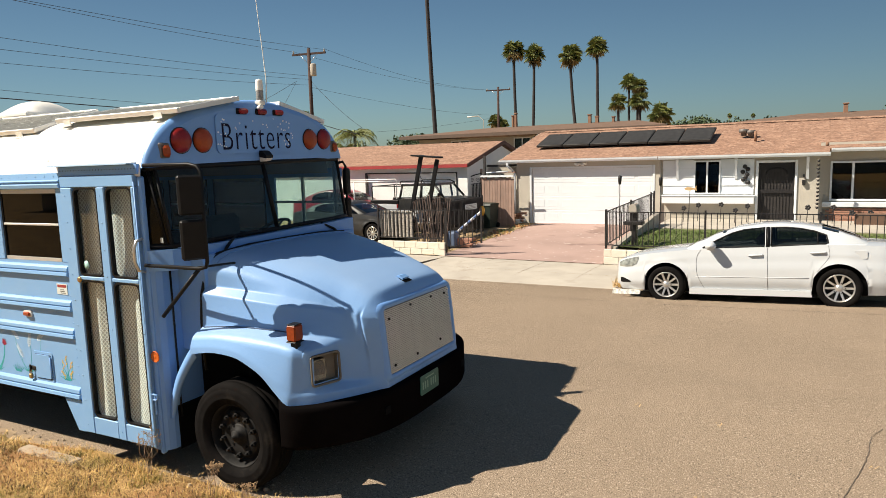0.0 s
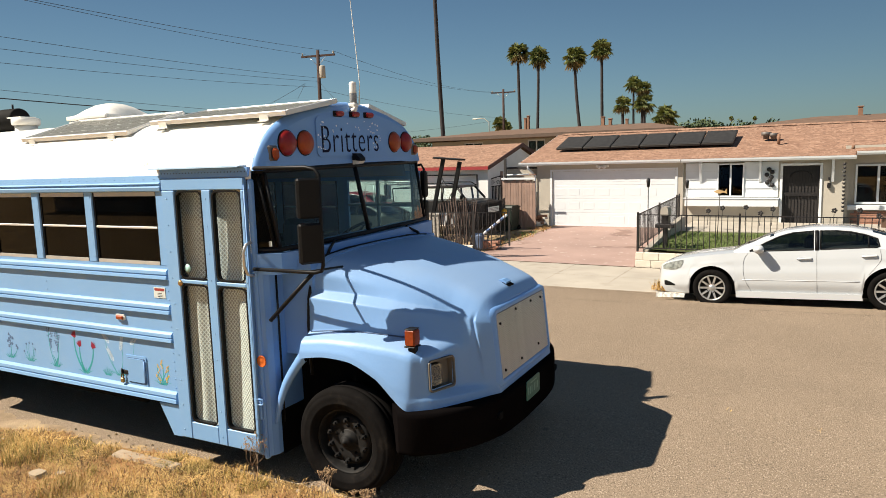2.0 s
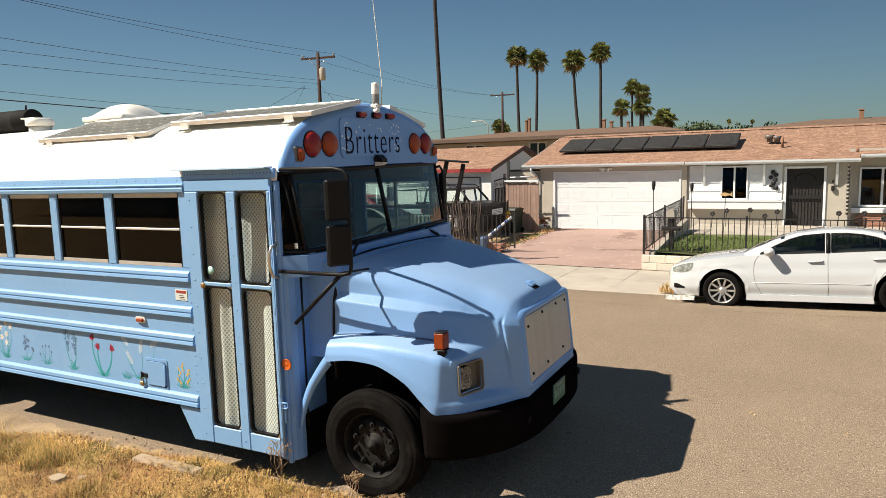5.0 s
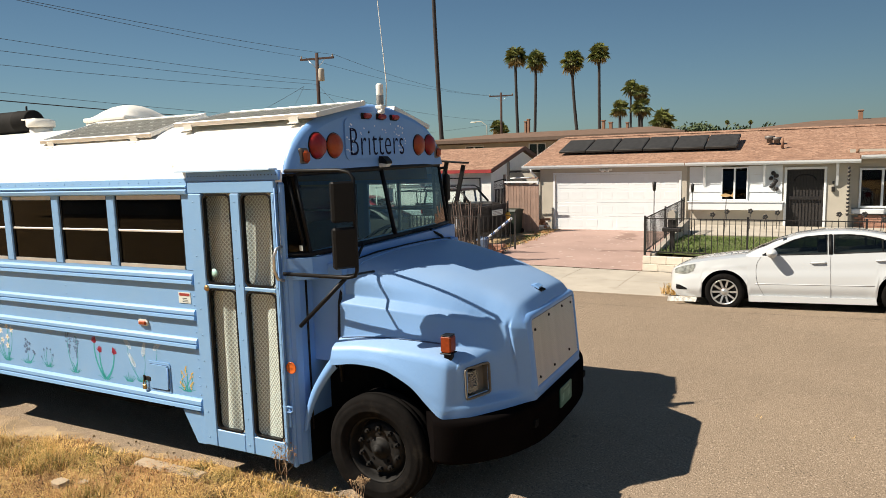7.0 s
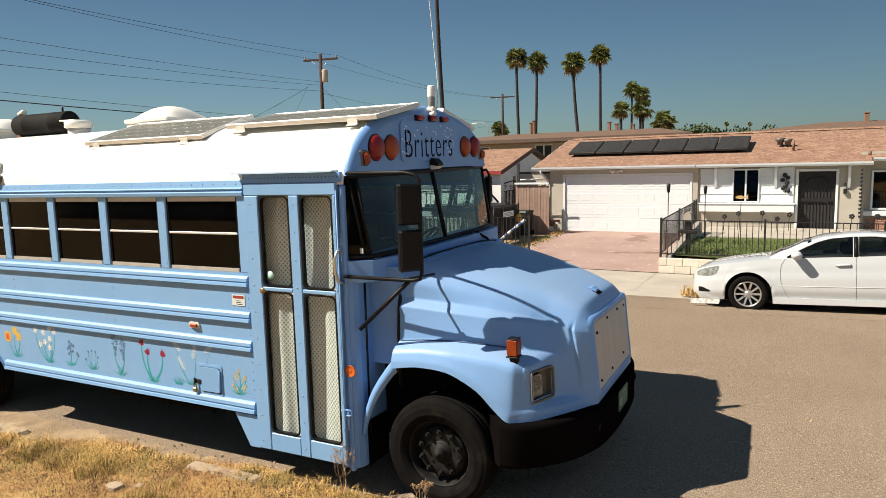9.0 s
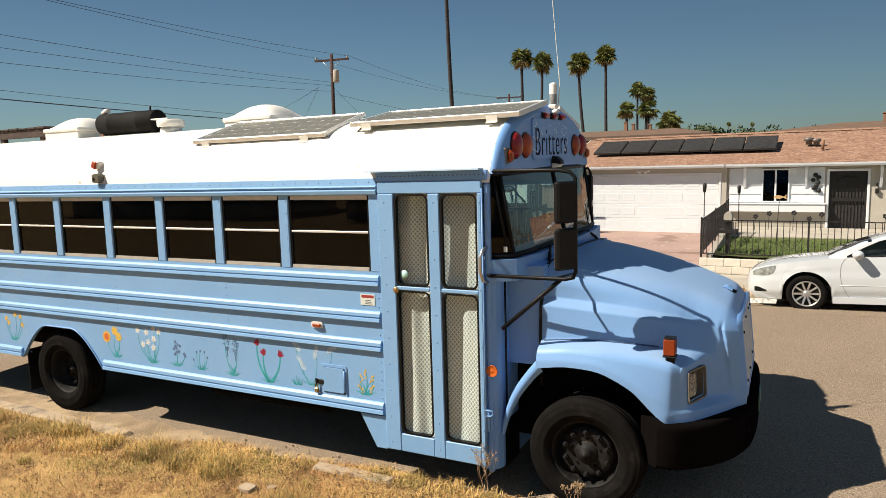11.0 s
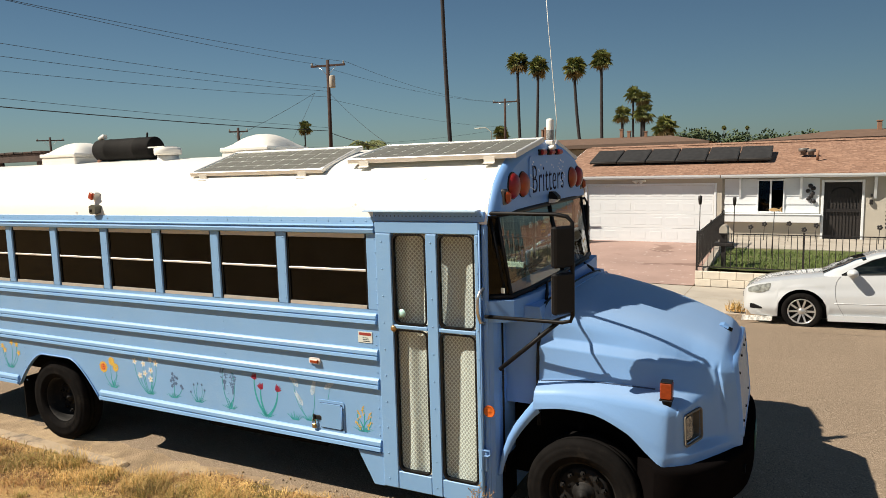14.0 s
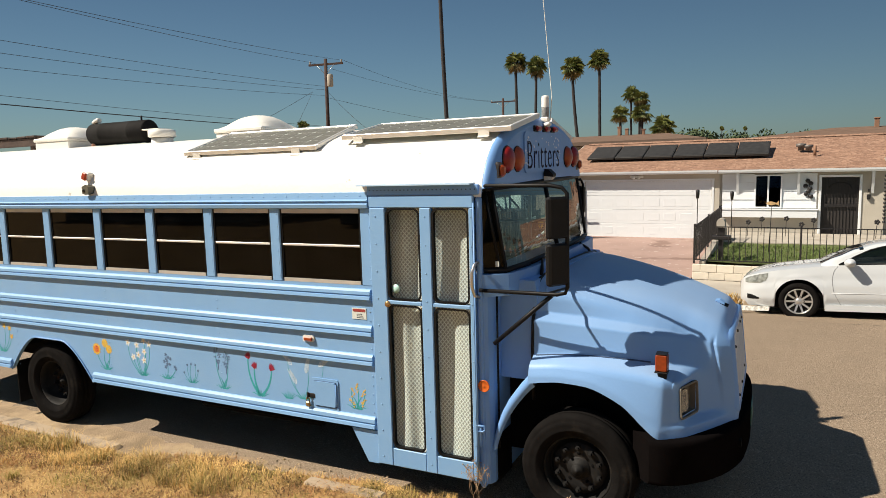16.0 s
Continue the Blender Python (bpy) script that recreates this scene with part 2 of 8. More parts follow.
FRONDDRY = mat("palm_frond_dry", (0.24, 0.18, 0.075), 0.85, vary=0.3, scale=1.2)
LEAF = mat("leaf_green", (0.05, 0.075, 0.028), 0.75, vary=0.4, scale=0.8)
BINGREEN = mat("dark_green_bin", (0.007, 0.017, 0.010), 0.6, vary=0.2, scale=5)
CARWHITE = mat("white_car_paint", (0.52, 0.542, 0.555), 0.25, vary=0.015, scale=2, coat=0.8)
CARBLACK = mat("dark_car_paint", (0.012, 0.012, 0.012), 0.45, vary=0.3, scale=2, coat=0.1, dirt=(0.03, 0.027, 0.023), dirt_at=0.5, dirt_scale=3)
CARRED = mat("red_car_paint", (0.26, 0.02, 0.03), 0.3, vary=0.1, scale=2, coat=0.5)
RIMSILVER = mat("silver_alloy", (0.62, 0.61, 0.59), 0.3, metal=0.75, vary=0.06, scale=10)
CARGLASS = glass_mat("car_glass", (0.55, 0.62, 0.60), 0.38)
HOUSEGLASS = glass_mat("house_glass", (0.6, 0.65, 0.62), 0.55)
DARKROOM = mat("dark_room", (0.02, 0.02, 0.019), 0.9, vary=0.3, scale=1)
DARKDOOR = mat("dark_security_door", (0.030, 0.026, 0.024), 0.6, vary=0.2, scale=8)
BRICK = mat("red_brick", (0.42, 0.22, 0.15), 0.85, vary=0.15, scale=9, bump=0.3, bump_scale=60, rand=0.15)
FLUE = mat("terracotta_flue", (0.24, 0.13, 0.08), 0.85, vary=0.15, scale=5)
CABLE = mat("cable_black", (0.02, 0.02, 0.022), 0.7, vary=0.05)
STRAW = mat("straw_grass", (0.60, 0.39, 0.14), 0.85, vary=0.35, scale=1.3)
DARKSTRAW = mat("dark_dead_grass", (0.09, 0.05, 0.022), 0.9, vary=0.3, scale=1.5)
STRAWBROWN = mat("brown_dead_grass", (0.37, 0.19, 0.075), 0.9, vary=0.35, scale=1.5)
tone(STRAW, speckle(1.7, 0.58, 0.12), (0.26, 0.22, 0.06), 0.6)
GRASSGREEN = mat("lawn_grass_blades", (0.10, 0.145, 0.032), 0.8, vary=0.35, scale=2)
TANFISH = mat("tan_metal_ornament", (0.55, 0.36, 0.17), 0.7, vary=0.15, scale=10)


def shingle_mat():
    m = mat("brown_roof_shingles", (0.315, 0.188, 0.125), 0.9, vary=0.16, scale=2.2, bump=0.2, bump_scale=50)
    def go(n, l, co):
        bt = n.new("ShaderNodeTexBrick")
        bt.inputs["Scale"].default_value = 1.0
        bt.inputs["Brick Width"].default_value, bt.inputs["Row Height"].default_value, bt.inputs["Mortar Size"].default_value = 0.33, 0.135, 0.006
        bt.inputs["Color1"].default_value, bt.inputs["Color2"].default_value, bt.inputs["Mortar"].default_value = (0.0, 0.0, 0.0, 1), (0.62, 0.62, 0.62, 1), (0.85, 0.85, 0.85, 1)
        bt.offset_frequency, bt.squash = 2, 1.0
        l.new(co, bt.inputs["Vector"])
        return bt.outputs["Color"]
    tone(m, go, (0.15, 0.072, 0.044), 0.85)
    tone(m, speckle(7, 0.56, 0.1), (0.43, 0.285, 0.20), 0.5)
    tone(m, speckle(10, 0.55, 0.06), (0.115, 0.06, 0.042), 0.6)
    return m


SHINGLE = shingle_mat()


def curtain_mat():
    m = mat("patterned_curtain", (0.47, 0.46, 0.425), 0.9, vary=0.08, scale=9)
    def go(n, l, co):
        mp = n.new("ShaderNodeMapping")
        mp.inputs["Rotation"].default_value = (0, radians(45), 0)
        mp.inputs["Scale"].default_value = (46, 46, 38)
        l.new(co, mp.inputs["Vector"])
        sx = n.new("ShaderNodeSeparateXYZ")
        l.new(mp.outputs[0], sx.inputs[0])
        acc = []
        for k in (0, 2):
            w = n.new("ShaderNodeMath")
            w.operation = "PINGPONG"
            w.inputs[1].default_value = 0.5
            l.new(sx.outputs[k], w.inputs[0])
            acc.append(w)
        mn = n.new("ShaderNodeMath")
        mn.operation = "MINIMUM"
        l.new(acc[0].outputs[0], mn.inputs[0])
        l.new(acc[1].outputs[0], mn.inputs[1])
        mu = n.new("ShaderNodeMath")
        mu.operation = "MULTIPLY"
        l.new(acc[0].outputs[0], mu.inputs[0])
        l.new(acc[1].outputs[0], mu.inputs[1])
        a = n.new("ShaderNodeMapRange")
        a.inputs["From Min"].default_value, a.inputs["From Max"].default_value, a.inputs["To Min"].default_value, a.inputs["To Max"].default_value = 0.085, 0.13, 1, 0
        l.new(mn.outputs[0], a.inputs["Value"])
        c = n.new("ShaderNodeMapRange")
        c.inputs["From Min"].default_value, c.inputs["From Max"].default_value = 0.14, 0.17
        l.new(mu.outputs[0], c.inputs["Value"])
        return (a if lines else c).outputs[0]
    lines = True
    tone(m, go, (0.84, 0.83, 0.78), 1.0)
    lines = False
    tone(m, go, (0.26, 0.25, 0.225), 0.8)
    return m


CURTAIN = curtain_mat()


# ---- mesh building ----
class Shape:
    """Vertices and faces of one mesh, with a material slot for each face."""

    def __init__(self):
        self.v, self.f, self.k, self.s = [], [], [], []

    def add(self, verts, faces, k=0, smooth=False, m=None):
        o = len(self.v)
        self.v += [tuple(m @ Vector(p)) if m else tuple(p) for p in verts]
        for fc in faces:
            self.f.append(tuple(o + i for i in fc))
            self.k.append(k)
            self.s.append(smooth)
        return self

    def box(self, x0, y0, z0, x1, y1, z1, c=0.0, k=0, m=None):
        """A box; c cuts its edges."""
        if c <= 0:
            vs = [(x, y, z) for z in (z0, z1) for y in (y0, y1) for x in (x0, x1)]
            return self.add(vs, [(0, 2, 3, 1), (4, 5, 7, 6), (0, 1, 5, 4), (2, 6, 7, 3), (0, 4, 6, 2), (1, 3, 7, 5)], k, False, m)
        c = min(c, (x1 - x0) * 0.49, (y1 - y0) * 0.49, (z1 - z0) * 0.49)
        vs, ix = [], {}
        for a, x, xi in ((0, x0, x0 + c), (1, x1, x1 - c)):
            for b, y, yi in ((0, y0, y0 + c), (1, y1, y1 - c)):
                for d, z, zi in ((0, z0, z0 + c), (1, z1, z1 - c)):
                    for ax, p in ((0, (x, yi, zi)), (1, (xi, y, zi)), (2, (xi, yi, z))):
                        ix[a, b, d, ax] = len(vs)
                        vs.append(p)
        fs = []
        for a in (0, 1):
            q = [ix[a, 0, 0, 0], ix[a, 1, 0, 0], ix[a, 1, 1, 0], ix[a, 0, 1, 0]]
            fs.append(q if a else q[::-1])
            q = [ix[0, a, 0, 1], ix[1, a, 0, 1], ix[1, a, 1, 1], ix[0, a, 1, 1]]
            fs.append(q[::-1] if a else q)
            q = [ix[0, 0, a, 2], ix[1, 0, a, 2], ix[1, 1, a, 2], ix[0, 1, a, 2]]
            fs.append(q if a else q[::-1])
        for a in (0, 1):
            for b in (0, 1):
                q = [ix[a, b, 0, 0], ix[a, b, 1, 0], ix[a, b, 1, 1], ix[a, b, 0, 1]]
                fs.append(q if a != b else q[::-1])
                q = [ix[a, 0, b, 0], ix[a, 1, b, 0], ix[a, 1, b, 2], ix[a, 0, b, 2]]
                fs.append(q[::-1] if a != b else q)
                q = [ix[0, a, b, 1], ix[1, a, b, 1], ix[1, a, b, 2], ix[0, a, b, 2]]
                fs.append(q if a != b else q[::-1])
                for d in (0, 1):
                    q = [ix[a, b, d, 0], ix[a, b, d, 1], ix[a, b, d, 2]]
                    fs.append(q if (a + b + d) % 2 else q[::-1])
        return self.add(vs, fs, k, False, m)

    def tube(self, pts, r, n=8, k=0, cap=True, smooth=True):
        """A round bar along points; r is one radius, or one for each point."""
        pts = [Vector(p) for p in pts]
        rs = r if isinstance(r, (list, tuple)) else [r] * len(pts)
        up = None
        vs = []
        for i, p in enumerate(pts):
            d = (pts[min(i + 1, len(pts) - 1)] - pts[max(i - 1, 0)]).normalized()
            if up is None:
                up = d.orthogonal().normalized()
            else:
                up = (up - d * up.dot(d)).normalized()
            w = d.cross(up)
            vs += [p + rs[i] * (math.cos(a) * up + math.sin(a) * w) for a in [2 * math.pi * j / n for j in range(n)]]
        fs = [(i * n + j, i * n + (j + 1) % n, (i + 1) * n + (j + 1) % n, (i + 1) * n + j) for i in range(len(pts) - 1) for j in range(n)]
        self.add(vs, fs, k, smooth)
        if cap:
            o = len(self.v) - len(vs)
            self.f += [tuple(o + j for j in reversed(range(n))), tuple(o + (len(pts) - 1) * n + j for j in range(n))]
            self.k += [k, k]
            self.s += [False, False]
        return self

    def lathe(self, prof, n=24, k=0, m=None, smooth=True):
        """A turned form about z; prof: radius, height."""
        vs = [(r * math.cos(2 * math.pi * j / n), r * math.sin(2 * math.pi * j / n), z) for r, z in prof for j in range(n)]
        fs = [(i * n + j, i * n + (j + 1) % n, (i + 1) * n + (j + 1) % n, (i + 1) * n + j) for i in range(len(prof) - 1) for j in range(n)]
        return self.add(vs, fs, k, smooth, m)

    def grid(self, rows, k=0, smooth=True, flip=False, m=None):
        w = len(rows[0])
        vs = [p for r in rows for p in r]
        fs = [(i * w + j, i * w + j + 1, (i + 1) * w + j + 1, (i + 1) * w + j) for i in range(len(rows) - 1) for j in range(w - 1)]
        return self.add(vs, [f[::-1] for f in fs] if flip else fs, k, smooth, m)

    def prism(self, poly, a, b, axis="y", k=0, m=None):
        """A polygon pushed along an axis from a to b."""
        def at(p, q):
            return (p[0], q, p[1]) if axis == "y" else (q, p[0], p[1]) if axis == "x" else (p[0], p[1], q)
        n = len(poly)
        vs = [at(p, a) for p in poly] + [at(p, b) for p in poly]
        fs = [tuple(range(n)), tuple(reversed(range(n, 2 * n)))] + [(i, n + i, n + (i + 1) % n, (i + 1) % n) for i in range(n)]
        return self.add(vs, fs, k, False, m)

    def mesh(self, name, mats):
        me = bpy.data.meshes.new(name)
        me.from_pydata(self.v, [], self.f)
        for mt in mats if isinstance(mats, (list, tuple)) else [mats]:
            me.materials.append(mt)
        me.polygons.foreach_set("material_index", self.k)
        me.polygons.foreach_set("use_smooth", self.s)
        bm = bmesh.new()
        bm.from_mesh(me)
        if len(self.f) < 40000:
            bmesh.ops.recalc_face_normals(bm, faces=bm.faces)
        bm.to_mesh(me)
        bm.free()
        me.update()
        return me


def part(name, shape, mats, parent=None, label=""):
    ob = new(name, shape if isinstance(shape, bpy.types.Mesh) else shape.mesh(name, mats))
    if parent:
        ob.parent = parent
    return tagged(ob, label)


def thing(name, m, label, category, group="", kind=""):
    ob = new(name)
    ob.empty_display_size = 0.2
    ob.matrix_world = m
    return tagged(ob, label, category, group, kind)


def struct(name, shape, mats, label, category="", kind="structure"):
    return tagged(part(name, shape, mats), label, category or name.replace("_", " "), kind=kind)


def rot(axis, deg):
    return Matrix.Rotation(radians(deg), 4, axis)


# ---- ground ----
PROFILE = [(-300, 0.30), (-20, 0.16), (0, 0.10), (2.4, 0.04), (3.0, 0.0), (3.24, -0.075), (5.0, 0.0), (6.8, 0.045), (8.5, 0.0), (10.5, -0.10), (12.9, -0.29), (14.4, -0.45), (14.6, -0.45), (17.4, -0.45), (25.3, -0.22), (60, 0.0), (700, 3.0)]


def lay(x, y):
    """Height of the ground."""
    for (a, p), (b, q) in zip(PROFILE, PROFILE[1:]):
        if y <= b:
            h = p + (q - p) * (y - a) / (b - a)
            break
    h += 0.025 * max(0.0, min(4.0, x + 2.4)) * max(0.0, min(1.0, (y - 9.0) / 3.5)) * max(0.0, min(1.0, (17.5 - y) / 3.0))
    return h + 0.010 * max(-12.0, min(12.0, x + 3.6)) * max(0.0, min(1.0, (17.5 - y) / 4.0))


def strip(x0, x1, ys, nx, lift=0.0, wob=0.0):
    rows = []
    for y in ys:
        rows.append([(x0 + (x1 - x0) * i / nx, y, lay(x0 + (x1 - x0) * i / nx, y) + lift + wob * noise.noise((x0 + (x1 - x0) * i / nx * 1.0, y, 3.1))) for i in range(nx + 1)])
    return rows


def span(a, b, n):
    return [a + (b - a) * i / n for i in range(n + 1)]


ground = struct("ground", Shape().grid(strip(-600, 600, [-300, -60, -20, -5, 0, 2.4, 3.0, 3.2, 5, 6.8, 8.5, 10.5, 12.9, 14.4, 17.4, 21, 25.3, 40, 60, 150, 300, 700], 120, lift=-0.06)), DIRT, "dry bare soil reaching away behind the houses", "ground")
road = struct("road", Shape().grid(strip(-90, 90, [3.22, 3.6, 4.2, 5, 5.9, 6.8, 7.6, 8.5, 9.5, 10.5, 11.7, 12.9, 13.7, 14.42], 90)), ASPHALT, "worn sun-bleached grey-brown asphalt street", "road")

# ---- the far kerb, pavement, driveway, yards ----
DRIVE = (-9.7, -4.78)
sh = Shape()
for x0, x1 in ((-60, -9.9), (-3.3, 60)):
    n = int(abs(x1 - x0) / 3)
    for i in range(n):
        a, b = x0 + (x1 - x0) * i / n, x0 + (x1 - x0) * (i + 1) / n
        z = lay((a + b) / 2, 14.4)
        sh.box(a + 0.004, 14.42, z - 0.2, b - 0.004, 14.58, z + 0.10, 0.02)
struct("kerb_far", sh, KERBCON, "weathered concrete kerb along the far side of the street", "kerb")
sh = Shape()
for i in range(-14, 14):
    a = -4.78 + i * 1.55
    z = lay(a + 0.7, 14.6)
    k = 0.09 if not (-10 < a + 0.7 < -3.4) else 0.012
    sh.add([(a + 0.006, 14.43 if k < 0.05 else 14.586, z + k - (0.02 if k < 0.05 else 0)), (a + 1.544, 14.43 if k < 0.05 else 14.586, z + k - (0.02 if k < 0.05 else 0)), (a + 1.544, 15.9, -0.45 + k * 0.6 + 0.012), (a + 0.006, 15.9, -0.45 + k * 0.6 + 0.012)], [(0, 1, 2, 3)])
    sh.add([(a + 0.006, 15.91, -0.45 + k * 0.6 + 0.012), (a + 1.544, 15.91, -0.45 + k * 0.6 + 0.012), (a + 1.544, 17.5, -0.432), (a + 0.006, 17.5, -0.432)], [(0, 1, 2, 3)])
struct("pavement", sh, CONCRETE, "pale concrete sidewalk and driveway apron", "pavement")
rows = [[(x, y, -0.432 + (y - 17.5) / 8.0 * 0.22 + 0.01) for x in span(DRIVE[0], DRIVE[1], 4)] for y in (17.52, 19.4, 21.4, 23.4, 25.6)]
struct("driveway", Shape().grid(rows[:]), PINK, "faded pink painted concrete driveway, stained and patched", "driveway")
rows = [[(x, y, 0.0 + (y - 17.8) * 0.012 + 0.03 * noise.noise((x, y, 0))) for x in span(-4.55, 14, 40)] for y in span(17.85, 22.4, 10)]
struct("lawn", Shape().grid(rows), LAWN, "patchy green front lawn behind the low wall", "lawn")
struct("front_walk", Shape().grid([[(x, y, 0.075 + 0.004 * noise.noise((x, y, 5))) for x in span(-4.55, 14, 20)] for y in (22.25, 23.5, 25.6)]).box(-4.55, 22.2, -0.2, 14, 22.25, 0.072), CONCRETE, "pale concrete walk along the house front", "walk")
rows = [[(x, y, -0.42 + max(0, min(1, (y - 17.6) / 7)) * 0.2 + 0.05 * noise.noise((x * 1.3, y, 4))) for x in span(-30, -9.72, 40)] for y in span(17.52, 26, 20)]
struct("side_yard", Shape().grid(rows), DIRT, "bare earth yard with weeds beside the driveway", "yard")

# ---- houses ----
def wall_along_x(sh, x0, x1, z0, z1, y0, y1, holes, k=0):
    """A wall with rectangular holes (xa, xb, za, zb), cut into boxes."""
    xs = sorted({x0, x1, *[h[0] for h in holes], *[h[1] for h in holes]})
    for a, b in zip(xs, xs[1:]):
        cuts = sorted([(h[2], h[3]) for h in holes if h[0] <= a and h[1] >= b])
        z = z0
        for c, d in cuts:
            if c > z:
                sh.box(a, y0, z, b, y1, c, k=k)
            z = d
        if z < z1:
            sh.box(a, y0, z, b, y1, z1, k=k)


def window_set(parent, x0, x1, z0, z1, y, split, t=0.05, mt=WHITEPAINT, sill=True):
    """A sliding window: frame, middle bar, panes."""
    w = part("window", Shape().box(x0, y - 0.03, z0, x0 + t, y + 0.05, z1, 0.008).box(x1 - t, y - 0.03, z0, x1, y + 0.05, z1, 0.008).box(x0 + t, y - 0.03, z1 - t, x1 - t, y + 0.05, z1, 0.008).box(x0 + t, y - 0.03, z0, x1 - t, y + 0.05, z0 + t, 0.008), mt, parent, "white framed sliding window")
    for s in split:
        part("mullion", Shape().box(s - t * 0.6, y - 0.02, z0 + t, s + t * 0.6, y + 0.04, z1 - t, 0.006), mt, w)
    cuts = [x0 + t, *split, x1 - t]
    for a, b in zip(cuts, cuts[1:]):
        part("pane", Shape().box(a, y + 0.012, z0 + t, b, y + 0.018, z1 - t), HOUSEGLASS, w)
    return w


def roof_slope(sh, x0, x1, ya, za, yb, zb, th=0.10, k=0):
    """One sloped slab between an eave (ya, za) and a ridge (yb, zb)."""
    sh.add([(x0, ya, za), (x1, ya, za), (x1, yb, zb), (x0, yb, zb), (x0, ya, za - th), (x1, ya, za - th), (x1, yb, zb - th), (x0, yb, zb - th)],
           [(0, 1, 2, 3), (7, 6, 5, 4), (0, 4, 5, 1), (1, 5, 6, 2), (2, 6, 7, 3), (3, 7, 4, 0)], k)


house = thing("house", pose(0, 0, 0), "single-storey beige stucco house with brown shingle roof and white garage door", "house")
WY = 25.55
sh = Shape()
wall_along_x(sh, -10.55, -4.95, -0.4, 2.33, WY, WY + 0.2, [(-9.91, -5.22, -0.4, 1.93)])
part("garage_wall", sh, STUCCO, house)
sh = Shape()
wall_along_x(sh, -4.95, 0.10, -0.4, 2.40, WY + 0.1, WY + 0.3, [(-3.74, -2.98, 1.0, 2.08), (-1.72, -0.62, -0.4, 2.0)])
part("front_wall", sh, STUCCO, house)
sh = Shape()
wall_along_x(sh, 0.10, 9.0, -0.4, 2.62, WY + 0.55, WY + 0.75, [(0.42, 2.5, 0.72, 1.98)])
sh.box(0.10, WY + 0.305, -0.4, 0.20, WY + 0.545, 2.40)
part("bedroom_wall", sh, STUCCO, house)
part("side_wall", Shape().prism([(WY + 0.205, -0.4), (34.4, -0.4), (34.4, 2.4), (30.0, 3.38), (WY + 0.205, 2.4)], -10.55, -10.35, "x").box(8.8, WY + 0.76, -0.4, 9.0, 34.4, 2.6).box(-10.34, 34.2, -0.4, 8.8, 34.4, 2.4), STUCCO, house)
part("inner_wall", Shape().box(-10.3, 28.5, -0.3, 8.7, 28.6, 2.4).box(-5.0, WY + 0.32, -0.3, -4.9, 28.5, 2.4), DARKROOM, house)
sh = Shape()
roof_slope(sh, -11.20, 0.36, 25.34, 2.32, 30.0, 3.52)
roof_slope(sh, 0.362, 9.4, 25.70, 2.44, 30.0, 3.52)
roof_slope(sh, -11.20, 9.4, 35.0, 2.34, 30.003, 3.52)
roof = part("roof", sh, SHINGLE, house, "weathered brown asphalt shingles")
part("ridge_cap", Shape().prism([(29.82, 3.50), (30.0, 3.57), (30.18, 3.50), (30.0, 3.53)], -11.0, 9.38, "x"), SHINGLE, roof)
for a, b, y, z in ((-11.22, -5.01, 25.32, 2.29), (-4.97, 0.385, 25.32, 2.285), (0.405, 9.4, 25.68, 2.41)):
    g = part("gutter", Shape().prism([(y - 0.11, z + 0.02), (y - 0.10, z - 0.04), (y - 0.07, z - 0.10), (y - 0.004, z - 0.10), (y - 0.004, z + 0.02)], a, b, "x"), WHITEPAINT, house, "white painted metal gutter")
part("barge_board", Shape().prism([(25.34, 2.20), (25.34, 2.30), (30.0, 3.50), (35.0, 2.32), (35.0, 2.2), (30.0, 3.34)], -11.24, -11.205, "x"), WHITEPAINT, house)
part("soffit", Shape().box(-11.16, 25.35, 2.19, 0.34, WY - 0.005, 2.205), WHITEPAINT, house)
part("downpipe", Shape().tube([(-10.85, 25.28, 2.2), (-10.85, 25.3, 2.08), (-10.70, 25.45, 1.9), (-10.62, 25.5, 1.75), (-10.62, 25.5, -0.2)], 0.04, 8), WHITEPAINT, house)
# garage door with raised panels
gd = part("garage_door", Shape().box(-9.91, WY + 0.06, -0.22, -5.22, WY + 0.10, 1.93), WHITEPAINT, house, "white panelled garage door")
part("door_frame", Shape().box(-10.0, WY - 0.02, -0.22, -9.915, WY + 0.05, 2.01, 0.01).box(-5.215, WY - 0.02, -0.22, -5.13, WY + 0.05, 2.01, 0.01).box(-9.91, WY - 0.02, 1.935, -5.22, WY + 0.05, 2.01, 0.01), WHITEPAINT, house)
pw = 4.69 / 8
pm = Shape().box(-pw / 2 + 0.07, 0, -0.145, pw / 2 - 0.07, 0.02, 0.145, 0.008).mesh("panel", WHITEPAINT)
sm = Shape().box(-2.34, 0, -0.266, 2.34, 0.02, 0.266, 0.008).mesh("section", WHITEPAINT)
for r in range(4):
    s = part("section", sm, None, gd)
    s.location = (-7.565, WY + 0.038, 0.05 + r * 0.5375)
    for c in range(8):
        p = part("panel", pm, None, s)
        p.location = (-2.345 + (c + 0.5) * pw, -0.004, 0)
part("flood_light", Shape().box(-8.15, WY - 0.06, 2.07, -7.65, WY - 0.003, 2.15, 0.015).lathe([(0.0, 0), (0.05, 0), (0.07, 0.1), (0.0, 0.1)], 10, m=pose(-7.8, WY - 0.1, 2.06, 70)).lathe([(0.0, 0), (0.05, 0), (0.07, 0.1), (0.0, 0.1)], 10, m=pose(-8.0, WY - 0.1, 2.06, 70)), WHITE, house)
